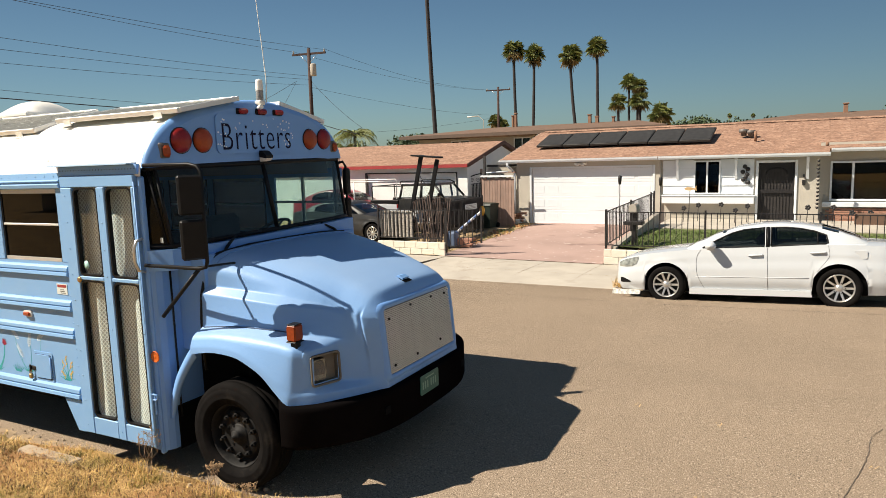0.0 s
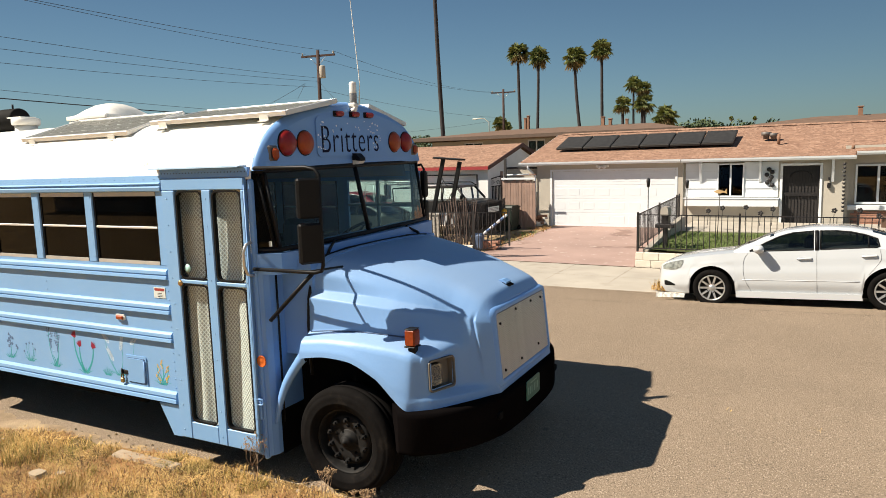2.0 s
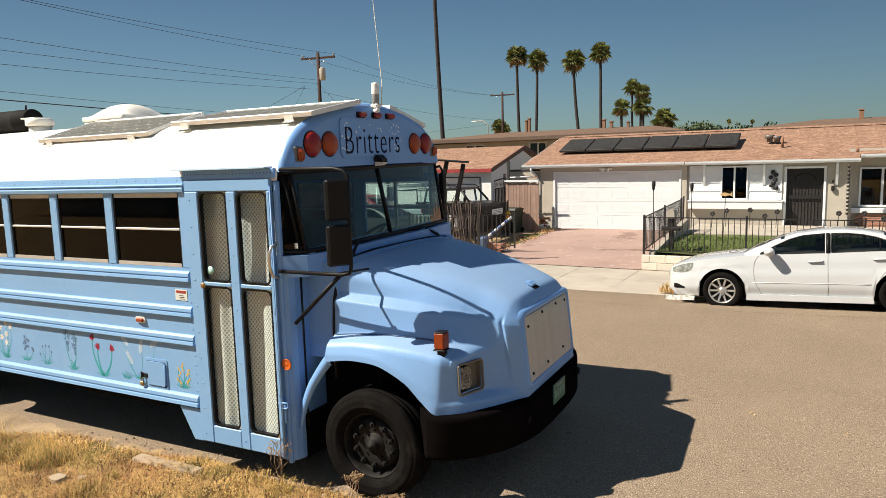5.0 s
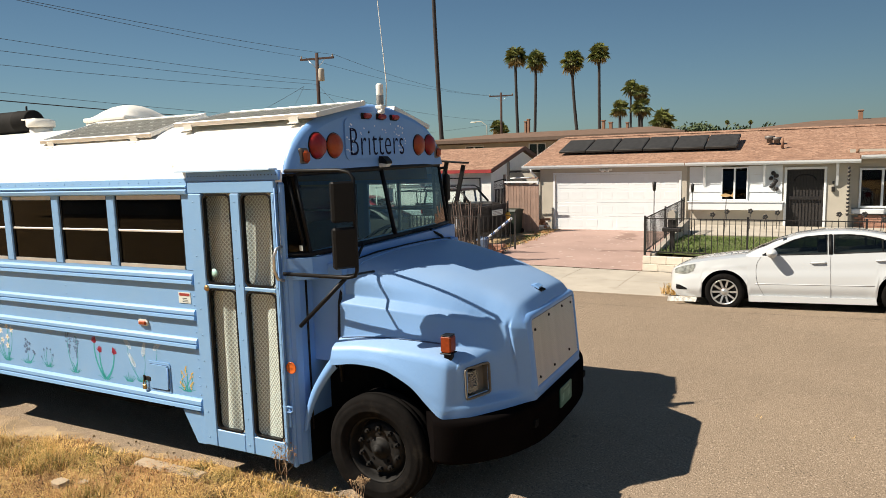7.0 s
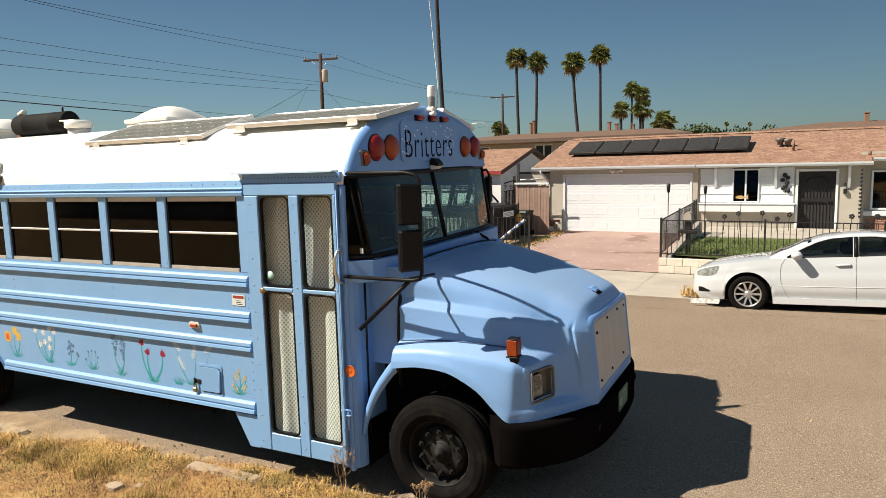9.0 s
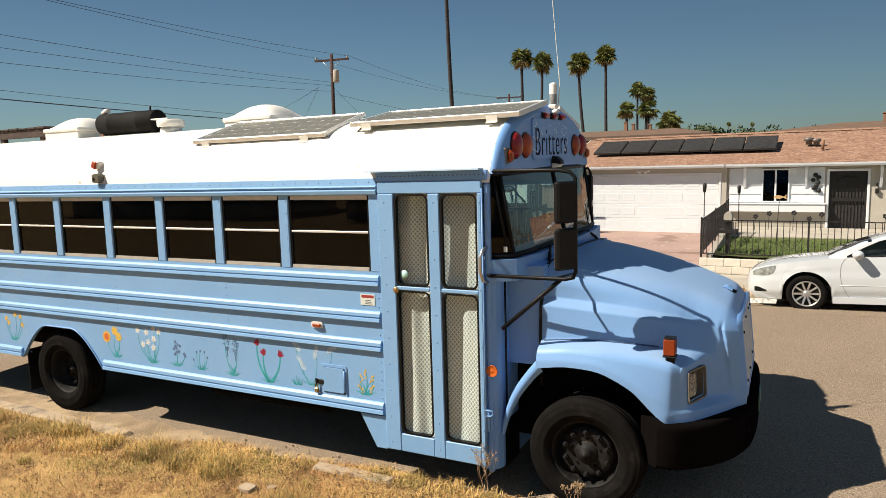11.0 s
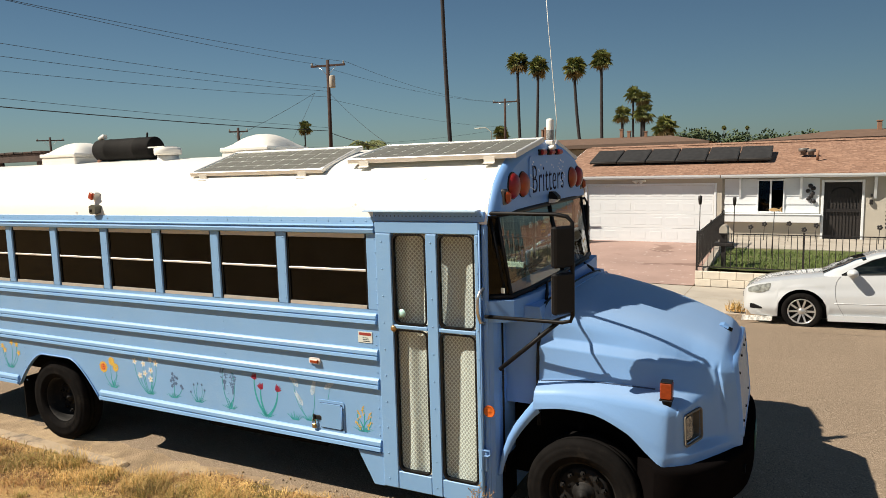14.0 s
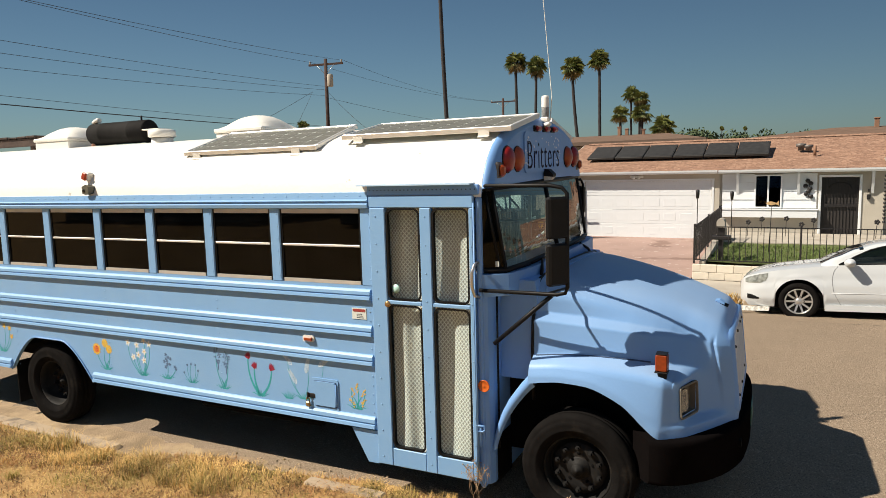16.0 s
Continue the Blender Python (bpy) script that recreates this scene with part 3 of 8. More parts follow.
# white board siding under the window, with flower box and brackets
for i in range(4):
    for a, b in ((-4.86, -3.80), (-2.92, -1.86)):
        z = 0.94 + i * 0.303
        part("siding_board", Shape().prism([(WY + 0.095, z), (WY + 0.05, z), (WY + 0.075, z + 0.30), (WY + 0.095, z + 0.30)], a - 0.008 * (i % 2), b, "x"), WHITEPAINT, house)
part("flower_box", Shape().box(-4.86, WY - 0.14, 0.62, -1.82, WY + 0.095, 0.90, 0.01).box(-4.9, WY - 0.17, 0.885, -1.79, WY + 0.09, 0.92, 0.008), WHITEPAINT, house, "long white wooden window box")
window_set(house, -3.80, -2.92, 0.94, 2.12, WY + 0.05, [-3.36])
for x in (-4.35, -2.42, -0.25):
    part("bracket", Shape().prism([(WY + 0.095, 1.45), (WY + 0.045, 1.45), (25.36, 2.12), (25.36, 2.18), (WY + 0.095, 2.18), (WY + 0.095, 2.0), (25.46, 2.1), (WY + 0.095, 1.62)], x - 0.04, x + 0.04, "x"), WHITEPAINT, house)
window_set(house, 0.40, 2.52, 0.70, 2.0, WY + 0.52, [1.05], 0.06)
part("window_sill", Shape().box(0.2, WY + 0.36, 0.50, 2.7, WY + 0.545, 0.66, 0.015), WHITEPAINT, house, "white painted sill board")
part("blind", Shape().box(1.15, WY + 0.62, 0.8, 1.9, WY + 0.63, 1.9), mat("green_blind", (0.10, 0.12, 0.06), 0.9, vary=0.3, scale=3), house)
# front door behind an iron security door
fd = part("front_door", Shape().box(-1.72, WY + 0.2, -0.05, -0.62, WY + 0.25, 2.0, 0.005), DARKDOOR, house, "dark security door")
part("door_frame", Shape().box(-1.80, WY + 0.06, -0.05, -1.722, WY + 0.16, 2.08, 0.01).box(-0.618, WY + 0.06, -0.05, -0.54, WY + 0.16, 2.08, 0.01).box(-1.72, WY + 0.06, 2.003, -0.62, WY + 0.16, 2.08, 0.01), WHITEPAINT, house)
sh = Shape().box(-1.72, WY + 0.13, -0.02, -1.66, WY + 0.16, 2.0).box(-0.68, WY + 0.13, -0.02, -0.62, WY + 0.16, 2.0).box(-1.66, WY + 0.13, 0.98, -0.68, WY + 0.16, 1.10).box(-1.66, WY + 0.13, 1.94, -0.68, WY + 0.16, 2.0).box(-1.66, WY + 0.13, 0.0, -0.68, WY + 0.16, 0.06)
sec = part("security_door", sh, IRON, house, "black iron security door with bars")
for i in range(10):
    x = -1.62 + i * 0.098
    part("bar", Shape().box(x - 0.009, WY + 0.135, 0.06, x + 0.009, WY + 0.15, 1.94), IRON, sec)
part("door_arch", Shape().tube([(-1.17 + 0.32 * math.cos(a), WY + 0.19, 1.62 + 0.2 * math.sin(a)) for a in span(0, math.pi, 10)] + [(-1.49, WY + 0.19, 1.62)], 0.02, 6), DARKROOM, fd)
part("doorstep", Shape().box(-1.9, WY - 0.6, -0.3, -0.4, WY + 0.05, -0.02, 0.02), BRICK, house)
part("wall_lamp", Shape().box(-0.40, WY + 0.0, 1.25, -0.3, WY + 0.095, 1.42, 0.01).box(-0.38, WY + 0.02, 1.5, -0.32, WY + 0.095, 1.6, 0.01), IRON, house)
sh = Shape()
for i in range(7):
    a = 2.4 * i
    sh.lathe([(0.0, 0), (0.06, 0.01), (0.075, 0.03), (0.05, 0.05), (0.0, 0.055)], 10, m=pose(-2.12 + 0.09 * math.cos(a), WY + 0.04, 1.35 + 0.09 * i, 90))
sh.tube([(-2.12, WY + 0.04, 1.3), (-2.05, WY + 0.03, 1.6), (-2.15, WY + 0.03, 1.9)], 0.012, 6)
part("wall_ornament", sh, IRON, house)
for i in range(13):
    part("chain_cup", Shape().lathe([(0.0, 0), (0.03, 0.0), (0.05, 0.07), (0.0, 0.05)], 8, m=pose(0.06, 25.1, 0.5 + i * 0.125)), IRON, house)
# solar collectors on the roof
for i in range(6):
    x = -10.17 + i * 1.13
    p = thing("solar_collector", Matrix.Translation((x, 26.75, 2.785)) @ rot("X", 17.5), "flat black solar heating panel on the shingle roof", "solar panel", "roof collectors")
    part("frame", Shape().box(0, 0, 0, 1.09, 1.62, 0.09, 0.012), SOLARBLACK, p)
    part("glass", Shape().box(0.04, 0.04, 0.092, 1.05, 1.58, 0.098), SOLARBLACK, p)
sh = Shape().lathe([(0.0, 0), (0.10, 0), (0.10, 0.12), (0.17, 0.14), (0.17, 0.25), (0.0, 0.27)], 12, m=pose(-2.4, 27.55, 2.95))
tagged(part("roof_vent", sh.lathe([(0.0, 0), (0.1, 0), (0.1, 0.1), (0.15, 0.12), (0.15, 0.22), (0, 0.23)], 12, m=pose(-2.15, 27.5, 2.93)), mat("grey_vent_metal", (0.14, 0.125, 0.115), 0.55, metal=0.3, vary=0.2, scale=6)), "grey sheet metal roof vent on the shingles", "roof vent")
tagged(part("vent_pipe", Shape().tube([(-1.95, 26.9, 2.75), (-1.95, 26.9, 3.1)], 0.05, 8), FLUE), "rusty vent pipe on the shingle roof", "vent pipe")
tagged(part("vent_pipe", Shape().tube([(0.28, 25.4, 2.5), (0.28, 25.4, 2.62)], 0.05, 8), FLUE), "short rusty pipe at the roof edge", "vent pipe")

# the neighbour's house
nb = thing("house", pose(0, 0, 0), "pale stucco house with brown shingles and red fascia", "house")
NY = 24.0
NBWHITE = mat("white_stucco", (0.80, 0.785, 0.755), 0.9, vary=0.05, scale=2, bump=0.4, bump_scale=35)
sh = Shape()
wall_along_x(sh, -26, -12.15, -0.4, 2.09, NY + 0.3, NY + 0.5, [(-17.0, -12.65, -0.4, 1.85)])
part("front_wall", sh, NBWHITE, nb)
part("gable_wall", Shape().prism([(NY + 0.505, -0.4), (30.6, -0.4), (30.6, 2.12), (27.6, 2.96), (NY + 0.505, 2.12)], -12.35, -12.15, "x"), NBWHITE, nb)
part("garage_door", Shape().box(-17.0, NY + 0.4, -0.35, -12.65, NY + 0.44, 1.85), NBWHITE, nb, "pale flat garage door")
part("door_frame", Shape().prism([(-17.10, -0.3), (-17.10, 1.93), (-12.60, 1.90), (-12.60, -0.3), (-12.645, -0.3), (-12.645, 1.86), (-17.0, 1.87), (-17.0, -0.3)], NY + 0.27, NY + 0.35, "y"), DARKDOOR, nb)
sh = Shape()
roof_slope(sh, -26, -12.04, 24.10, 2.23, 27.6, 3.15)
roof_slope(sh, -26, -12.04, 31.1, 2.23, 27.603, 3.15)
part("roof", sh, SHINGLE, nb, "brown asphalt shingles")
part("fascia", Shape().box(-26, 24.06, 2.085, -12.03, 24.095, 2.215), REDTRIM, nb, "dark red painted fascia board")
part("barge_board", Shape().prism([(24.10, 2.08), (24.10, 2.24), (27.6, 3.17), (31.1, 2.24), (31.1, 2.08), (27.6, 3.0)], -12.035, -12.0, "x"), mat("brown_barge_paint", (0.10, 0.045, 0.035), 0.7, vary=0.15, scale=3), nb)

# board fence between the houses
bf = thing("board_fence", pose(0, 0, 0), "tall brown board fence with a gate beside the garage", "fence")
for i in range(12):
    x = -11.50 + i * 0.1145
    part("board", Shape().box(x, 24.25 + 0.006 * (i % 2), -0.3, x + 0.108, 24.27 + 0.006 * (i % 2), 1.64 + 0.03 * math.sin(i * 2.1), 0.004), FENCEWOOD, bf)
part("rail", Shape().box(-11.52, 24.18, 1.68, -10.12, 24.24, 1.75), WHITEPAINT, bf)
part("post", Shape().box(-11.88, 24.9, -0.3, -11.8, 24.98, 2.0), FENCEWOOD, bf)

# ---- blocks, walls and iron fences along the pavement ----
def block_wall(name, x0, x1, y, z0, courses, label):
    w = thing(name, pose(0, 0, 0), label, "garden wall")
    part("core", Shape().box(x0 + 0.01, y + 0.012, z0, x1 - 0.01, y + 0.14, z0 + courses * 0.2 - 0.01), MORTAR, w)
    full = Shape().box(0.005, 0, 0.005, 0.395, 0.15, 0.195, 0.008).mesh("block", BLOCK)
    half = Shape().box(0.005, 0, 0.005, 0.195, 0.15, 0.195, 0.008).mesh("block", BLOCK)
    for c in range(courses):
        x = x0
        if c % 2:
            part("block", half, None, w).location = (x, y, z0 + c * 0.2)
            x += 0.2
        while x < x1 - 0.05:
            part("block", full if x < x1 - 0.3 else half, None, w).location = (x, y, z0 + c * 0.2)
            x += 0.4
    return w


def iron_fence(x0, y0, x1, y1, z0, z1, gap, label, post_every=2.4, name="iron_fence", group=""):
    """A run of pickets between two rails."""
    f = thing(name, pose(0, 0, 0), label, "fence", group)
    L = math.hypot(x1 - x0, y1 - y0)
    ux, uy = (x1 - x0) / L, (y1 - y0) / L
    zz = z0 if isinstance(z0, tuple) else (z0, z0)
    zt = z1 if isinstance(z1, tuple) else (z1, z1)
    for o in (0.03, None):
        if o is None:
            a, b = (x0, y0, zt[0] - 0.015), (x1, y1, zt[1] - 0.015)
        else:
            a, b = (x0, y0, zz[0] + 0.10), (x1, y1, zz[1] + 0.10)
        part("rail", Shape().tube([a, b], 0.017, 4, smooth=False), IRON, f)
    pm = {}
    n = max(2, int(L / gap))
    for i in range(n + 1):
        t = i / n
        h = round(zt[0] + (zt[1] - zt[0]) * t - zz[0] - (zz[1] - zz[0]) * t, 2)
        isp = i % max(1, round(post_every / gap)) == 0 or i == n
        if (h, isp) not in pm:
            w = 0.022 if isp else 0.0085
            pm[h, isp] = Shape().box(-w, -w, 0.0 if isp else 0.1, w, w, h + (0.05 if isp else -0.02)).mesh("post" if isp else "picket", IRON)
        part("post" if isp else "picket", pm[h, isp], None, f).location = (x0 + (x1 - x0) * t, y0 + (y1 - y0) * t, zz[0] + (zz[1] - zz[0]) * t)
    return f


block_wall("block_wall", -4.75, 14.0, 17.55, -0.44, 2, "low cream painted block wall in front of the lawn")
block_wall("block_wall", -11.9, -9.5, 17.55, -0.44, 2, "low cream painted block wall beside the neighbour's yard")
iron_fence(-4.72, 17.66, 13.5, 17.66, -0.03, 0.95, 0.135, "black iron picket fence on the low block wall")
iron_fence(-4.72, 17.70, -4.62, 23.0, (-0.03, 0.30), (0.95, 1.15), 0.135, "black iron picket fence up the side of the driveway")
iron_fence(-11.92, 17.66, -9.52, 17.66, -0.03, 0.93, 0.135, "black iron picket fence on the neighbour's block wall")
iron_fence(-9.48, 17.62, -8.50, 17.98, (-0.34, -0.06), 0.94, 0.12, "open black iron driveway gate", name="driveway_gate")
tagged(part("sloped_coping", Shape().prism([(17.75, -0.4), (23.2, -0.3), (23.2, 0.45), (22.6, 0.45), (17.75, 0.02)], -4.60, -4.45, "x"), CONCRETE), "sloped cream concrete coping beside the driveway", "garden wall")

# ---- the bus ----
BUS = pose(-4.36, 3.56, -0.085, 0, -0.3, 1.7)
bus = thing("school_bus", BUS, "light blue converted school bus with white roof and painted flowers", "bus")
WIDE, REAR, CTR = 2.50, -7.7, 1.25
WIN0, WIN1 = 1.73, 2.335
PILLARS = [-0.89, -1.80, -2.555, -3.295, -4.03, -4.815, -5.57, -6.31, -7.05, -7.62]
AXLE_F, AXLE_R = 0.745, -4.96


def spline(pts, n):
    """A smooth line through 2D points."""
    out = []
    for i in range(len(pts) - 1):
        p0, p1, p2, p3 = (Vector(pts[max(0, min(len(pts) - 1, i + d))]) for d in (-1, 0, 1, 2))
        for t in [j / n for j in range(n)]:
            out.append(0.5 * (2 * p1 + (p2 - p0) * t + (2 * p0 - 5 * p1 + 4 * p2 - p3) * t * t + (3 * p1 - p0 - 3 * p2 + p3) * t**3))
    out.append(Vector(pts[-1]))
    return out


# lower side panels, with the rear wheel arch cut out
def arch_low(x, base=0.55):
    u = abs(x - AXLE_R)
    if u >= 0.68:
        return base
    k = min(1.0, (0.68 - u) / 0.46)
    return base + 0.40 * (1 - (1 - k) ** 1.6)


for y0, y1, x1, nm in ((0.0, 0.03, -0.855, "side_panel"), (WIDE - 0.03, WIDE, 0.12, "side_panel")):
    xs = sorted({*span(REAR, x1, 30), *span(AXLE_R - 0.7, AXLE_R + 0.7, 28)})
    sh = Shape()
    for y in (y0, y1):
        sh.grid([[(x, y, z) for z in span(arch_low(x), WIN0, 3)] for x in xs], smooth=False)
    for a, b in zip(xs, xs[1:]):
        sh.add([(a, y0, arch_low(a)), (b, y0, arch_low(b)), (b, y1, arch_low(b)), (a, y1, arch_low(a))], [(0, 1, 2, 3)])
    part(nm, sh, PANELBLUE, bus)
    part("cant_panel", Shape().box(REAR, y0, WIN1, x1, y1, 2.425), BLUE, bus)
# wheel arch trim
lip = [(x, arch_low(x)) for x in span(AXLE_R - 0.68, AXLE_R + 0.68, 26)]
part("arch_trim", Shape().tube([(x, -0.008, z) for x, z in lip], 0.008, 6), BLUE_DEEP, bus)
# pressed rub rails: two ribs and a drop edge each
RAIL = [(0.0, 0.055), (-0.009, 0.051), (-0.023, 0.036), (-0.0255, 0.011), (-0.013, 0.006), (-0.013, 0.001), (-0.028, -0.004), (-0.032, -0.028), (-0.006, -0.038), (0.0, -0.038)]
for z in (1.648, 1.355, 1.117):
    part("rub_rail", Shape().prism([(p, z + q) for p, q in RAIL], REAR, -0.87, "x"), PANELBLUE, bus)
for a, b in ((REAR, AXLE_R - 0.68), (AXLE_R + 0.69, -0.87)):
    part("skirt_rail", Shape().prism([(p, 0.598 + q * 1.15) for p, q in RAIL], a, b, "x"), PANELBLUE, bus)
part("roof_rail", Shape().prism([(0.012, 2.468), (-0.010, 2.464), (-0.018, 2.412), (-0.034, 2.40), (-0.016, 2.386), (-0.034, 2.371), (-0.028, 2.345), (0.0, 2.335)], REAR, -0.86, "x"), PANELBLUE, bus)
# window pillars and sash windows
for i, x in enumerate(PILLARS):
    w = 0.051 if i else 0.056
    for y0, y1 in ((-0.004, 0.03), (WIDE - 0.03, WIDE + 0.004)):
        part("pillar", Shape().box(x - w, y0, WIN0 - 0.003, x + w, y1, WIN1 + 0.01, 0.006), PANELBLUE, bus)
for i in range(len(PILLARS) - 1):
    b, a = PILLARS[i] - (0.052 if i else 0.057), PILLARS[i + 1] + 0.052
    for yy, near in ((0.016, True), (WIDE - 0.028, False)):
        w = part("window", Shape().box(a, yy - 0.006, WIN0, a + 0.018, yy + 0.012, WIN1, k=1).box(b - 0.018, yy - 0.006, WIN0, b, yy + 0.012, WIN1, k=1).box(a + 0.018, yy - 0.012, WIN0, b - 0.018, yy + 0.012, WIN0 + 0.028).box(a + 0.018, yy - 0.006, WIN1 - 0.035, b - 0.018, yy + 0.012, WIN1), [WINFRAME, BLACKPLASTIC], bus, "dark tinted sash window in aluminium frame")
        part("sash_bar", Shape().box(a + 0.018, yy - 0.01, 2.03, b - 0.018, yy + 0.01, 2.048, 0.003), ALU, w)
        for z0, z1, o in ((WIN0 + 0.028, 2.03, 0.004), (2.048, WIN1 - 0.035, 0.0)):
            part("pane", Shape().box(a + 0.018, yy + o, z0, b - 0.018, yy + o + 0.004, z1), TINT, w)

# roof
HALF = [(0.0, 2.42), (0.014, 2.50), (0.055, 2.605), (0.14, 2.72), (0.27, 2.825), (0.46, 2.91), (0.72, 2.98), (1.0, 3.02), (CTR, 3.035)]
ARCH = spline(HALF, 4)
ARCH = [(p.x, p.y) for p in ARCH] + [(WIDE - p.x, p.y) for p in reversed(ARCH[:-1])]
part("roof", Shape().grid([[(x, y, z) for y, z in ARCH] for x in span(REAR, 0.09, 24)], smooth=True), ROOFWHITE, bus, "white coated roof")
for x in (-1.05, -2.51, -3.97, -5.43, -6.89):
    part("roof_seam", Shape().grid([[(xx, y, z + 0.0012 * (1 if 0 < k < 3 else 0)) for y, z in ARCH] for k, xx in enumerate((x - 0.03, x - 0.027, x + 0.027, x + 0.03))], smooth=False), ROOFWHITE, bus)


def inset(d, x):
    return [(x, CTR + (y - CTR) * (1 - d / CTR), max(2.488 if x > 0.095 else 2.42, 2.42 + (z - 2.42) * (1 - d / 0.64))) for y, z in ARCH]


cap = Shape().grid([inset(0.0, 0.092), inset(-0.005, 0.10), inset(0.006, 0.124), inset(0.03, 0.146), inset(0.07, 0.16)], smooth=True)
face = inset(0.07, 0.16)
cap.add(face, [tuple(range(len(face)))])
header = part("front_cap", cap, BLUE, bus, "blue domed front cap with lamps and painted name")
LEAN = Matrix.Translation((0, 0.3, 2.4)) @ rot("X", 1.1) @ Matrix.Translation((0, -0.3, -2.4))
header.matrix_local = LEAN
# sign plate with the painted name
FX = 0.162


def rounded(w, h, r, n=6):
    out = []
    for cx, cy, a0 in ((w / 2 - r, h / 2 - r, 0), (-w / 2 + r, h / 2 - r, 90), (-w / 2 + r, -h / 2 + r, 180), (w / 2 - r, -h / 2 + r, 270)):
        out += [(cx + r * math.cos(radians(a0 + 90 * i / n)), cy + r * math.sin(radians(a0 + 90 * i / n))) for i in range(n + 1)]
    return out


sign = part("sign_plate", Shape().prism([(1.22 + p, 2.735 + q) for p, q in rounded(1.02, 0.33, 0.05)], FX, FX + 0.012, "x"), BLUE, header)
fc = bpy.data.curves.new("lettering", "FONT")
fc.body, fc.size, fc.extrude, fc.align_x, fc.align_y, fc.space_character, fc.offset = "Britters", 0.285, 0.0015, "CENTER", "CENTER", 1.10, -0.004
tmp = new("lettering", fc)
bpy.context.view_layer.update()
me = bpy.data.meshes.new_from_object(tmp.evaluated_get(bpy.context.evaluated_depsgraph_get()))
bpy.data.objects.remove(tmp)
me.transform(Matrix.Translation((FX + 0.0135, 1.20, 2.70)) @ Matrix(((0, 0, 1, 0), (0.91, 0, 0, 0), (0, 1.17, 0, 0), (0, 0, 0, 1))))
me.materials.clear()
me.materials.append(INK)
part("lettering", me, None, sign, "dark hand-painted lettering")
random.seed(4)
for i in range(40):
    if i % 3 == 0:
        y, z = 1.20 - random.uniform(0.36, 0.48), random.uniform(2.60, 2.86)
    elif i % 3 == 1:
        y, z = 1.20 + random.uniform(0.34, 0.47), random.uniform(2.62, 2.86)
    else:
        y, z = 1.20 + random.uniform(-0.30, 0.40), random.uniform(2.77, 2.875)
    r = random.uniform(0.006, 0.0095)
    part("dot", Shape().lathe([(0.0, 0.003), (r * 0.88, 0.0025), (r, 0)], 8, m=pose(FX + 0.0125, y, z, 0, 90)), DOT, sign)


def lamp_dome(r, h, flat=1.0):
    return Shape().lathe([(0.0, h), (r * 0.5, h * 0.93), (r * 0.8, h * 0.7), (r * 0.95, h * 0.35), (r, 0.0)], 24)


for y, m_, r in ((0.345, REDLENS, 0.10), (0.565, AMBERLENS, 0.098), (1.935, AMBERLENS, 0.098), (2.155, REDLENS, 0.10)):
    lm = part("warning_lamp", Shape().lathe([(r + 0.004, 0.0), (r + 0.004, 0.008), (r + 0.001, 0.012), (r, 0.0)], 24), BLACKPLASTIC, header, "round flashing lamp in black ring")
    lm.matrix_local = pose(0.158, y, 2.685, 0, 90)
    part("lens", lamp_dome(r, 0.055), m_, lm, "red glass lens" if m_ is REDLENS else "amber glass lens")
for y in (1.03, 1.265, 1.49):
    lm = part("clearance_lamp", Shape().box(0.14, y - 0.062, 2.905, 0.175, y + 0.062, 2.955, 0.008), BLACKPLASTIC, header)
    part("lens", Shape().box(0.172, y - 0.055, 2.908, 0.205, y + 0.055, 2.952, 0.014), REDLENS, lm)
for y, s in ((0.185, -1), (WIDE - 0.185, 1)):
    lm = part("corner_lamp", Shape().box(0.10, y - 0.05, 2.55, 0.17, y + 0.05, 2.67, 0.012), LAMPBOWL, header)
    part("lens", Shape().box(0.165, y - 0.036, 2.56, 0.205, y + 0.036, 2.65, 0.02), AMBERLENS, lm)
cm = part("camera_housing", Shape().prism([(0.17, 2.53), (0.25, 2.52), (0.25, 2.545), (0.21, 2.585), (0.17, 2.59)], 1.20, 1.29, "y"), BLACKPLASTIC, header)
part("camera_eye", Shape().prism([(0.17, 2.49), (0.225, 2.495), (0.252, 2.52), (0.17, 2.528)], 1.205, 1.285, "y"), WHITE, cm)

# windscreen: plan of the lower and the upper edge
LOW = [(0.035, 0.03), (0.22, 0.12), (0.262, 0.45), (0.272, CTR), (0.262, WIDE - 0.45), (0.22, WIDE - 0.12), (0.035, WIDE - 0.03)]
TOP = [(0.03, 0.03), (0.13, 0.10), (0.150, 0.45), (0.156, CTR), (0.150, WIDE - 0.45), (0.13, WIDE - 0.10), (0.03, WIDE - 0.03)]
Z0, Z1 = 1.885, 2.482


def on_screen(u, v):
    i = min(5, int(u))
    t = u - i
    a = Vector(LOW[i]).lerp(Vector(LOW[i + 1]), t)
    b = Vector(TOP[i]).lerp(Vector(TOP[i + 1]), t)
    c = a.lerp(b, v)
    return (c.x, c.y, Z0 + (Z1 - Z0) * v)


ws = part("windscreen", Shape().grid([[on_screen(u, v) for v in (0, 0.5, 1)] for u in span(1.05, 2.98, 8)], smooth=False).grid([[on_screen(u, v) for v in (0, 0.5, 1)] for u in span(3.02, 4.95, 8)], smooth=False).grid([[on_screen(u, v) for v in (0, 1)] for u in (0.05, 0.95)], k=1, smooth=False).grid([[on_screen(u, v) for v in (0, 1)] for u in (5.05, 5.95)], k=1, smooth=False), [SCREEN, TINT], bus, "two-part flat windscreen with quarter lights")
ws.matrix_local = LEAN
for u in (0.0, 1.0, 3.0, 5.0, 6.0):
    part("rubber_seal", Shape().tube([on_screen(u, 0), on_screen(u, 1)], 0.020 if u == 3.0 else 0.015, 6), BLACKPLASTIC, ws)
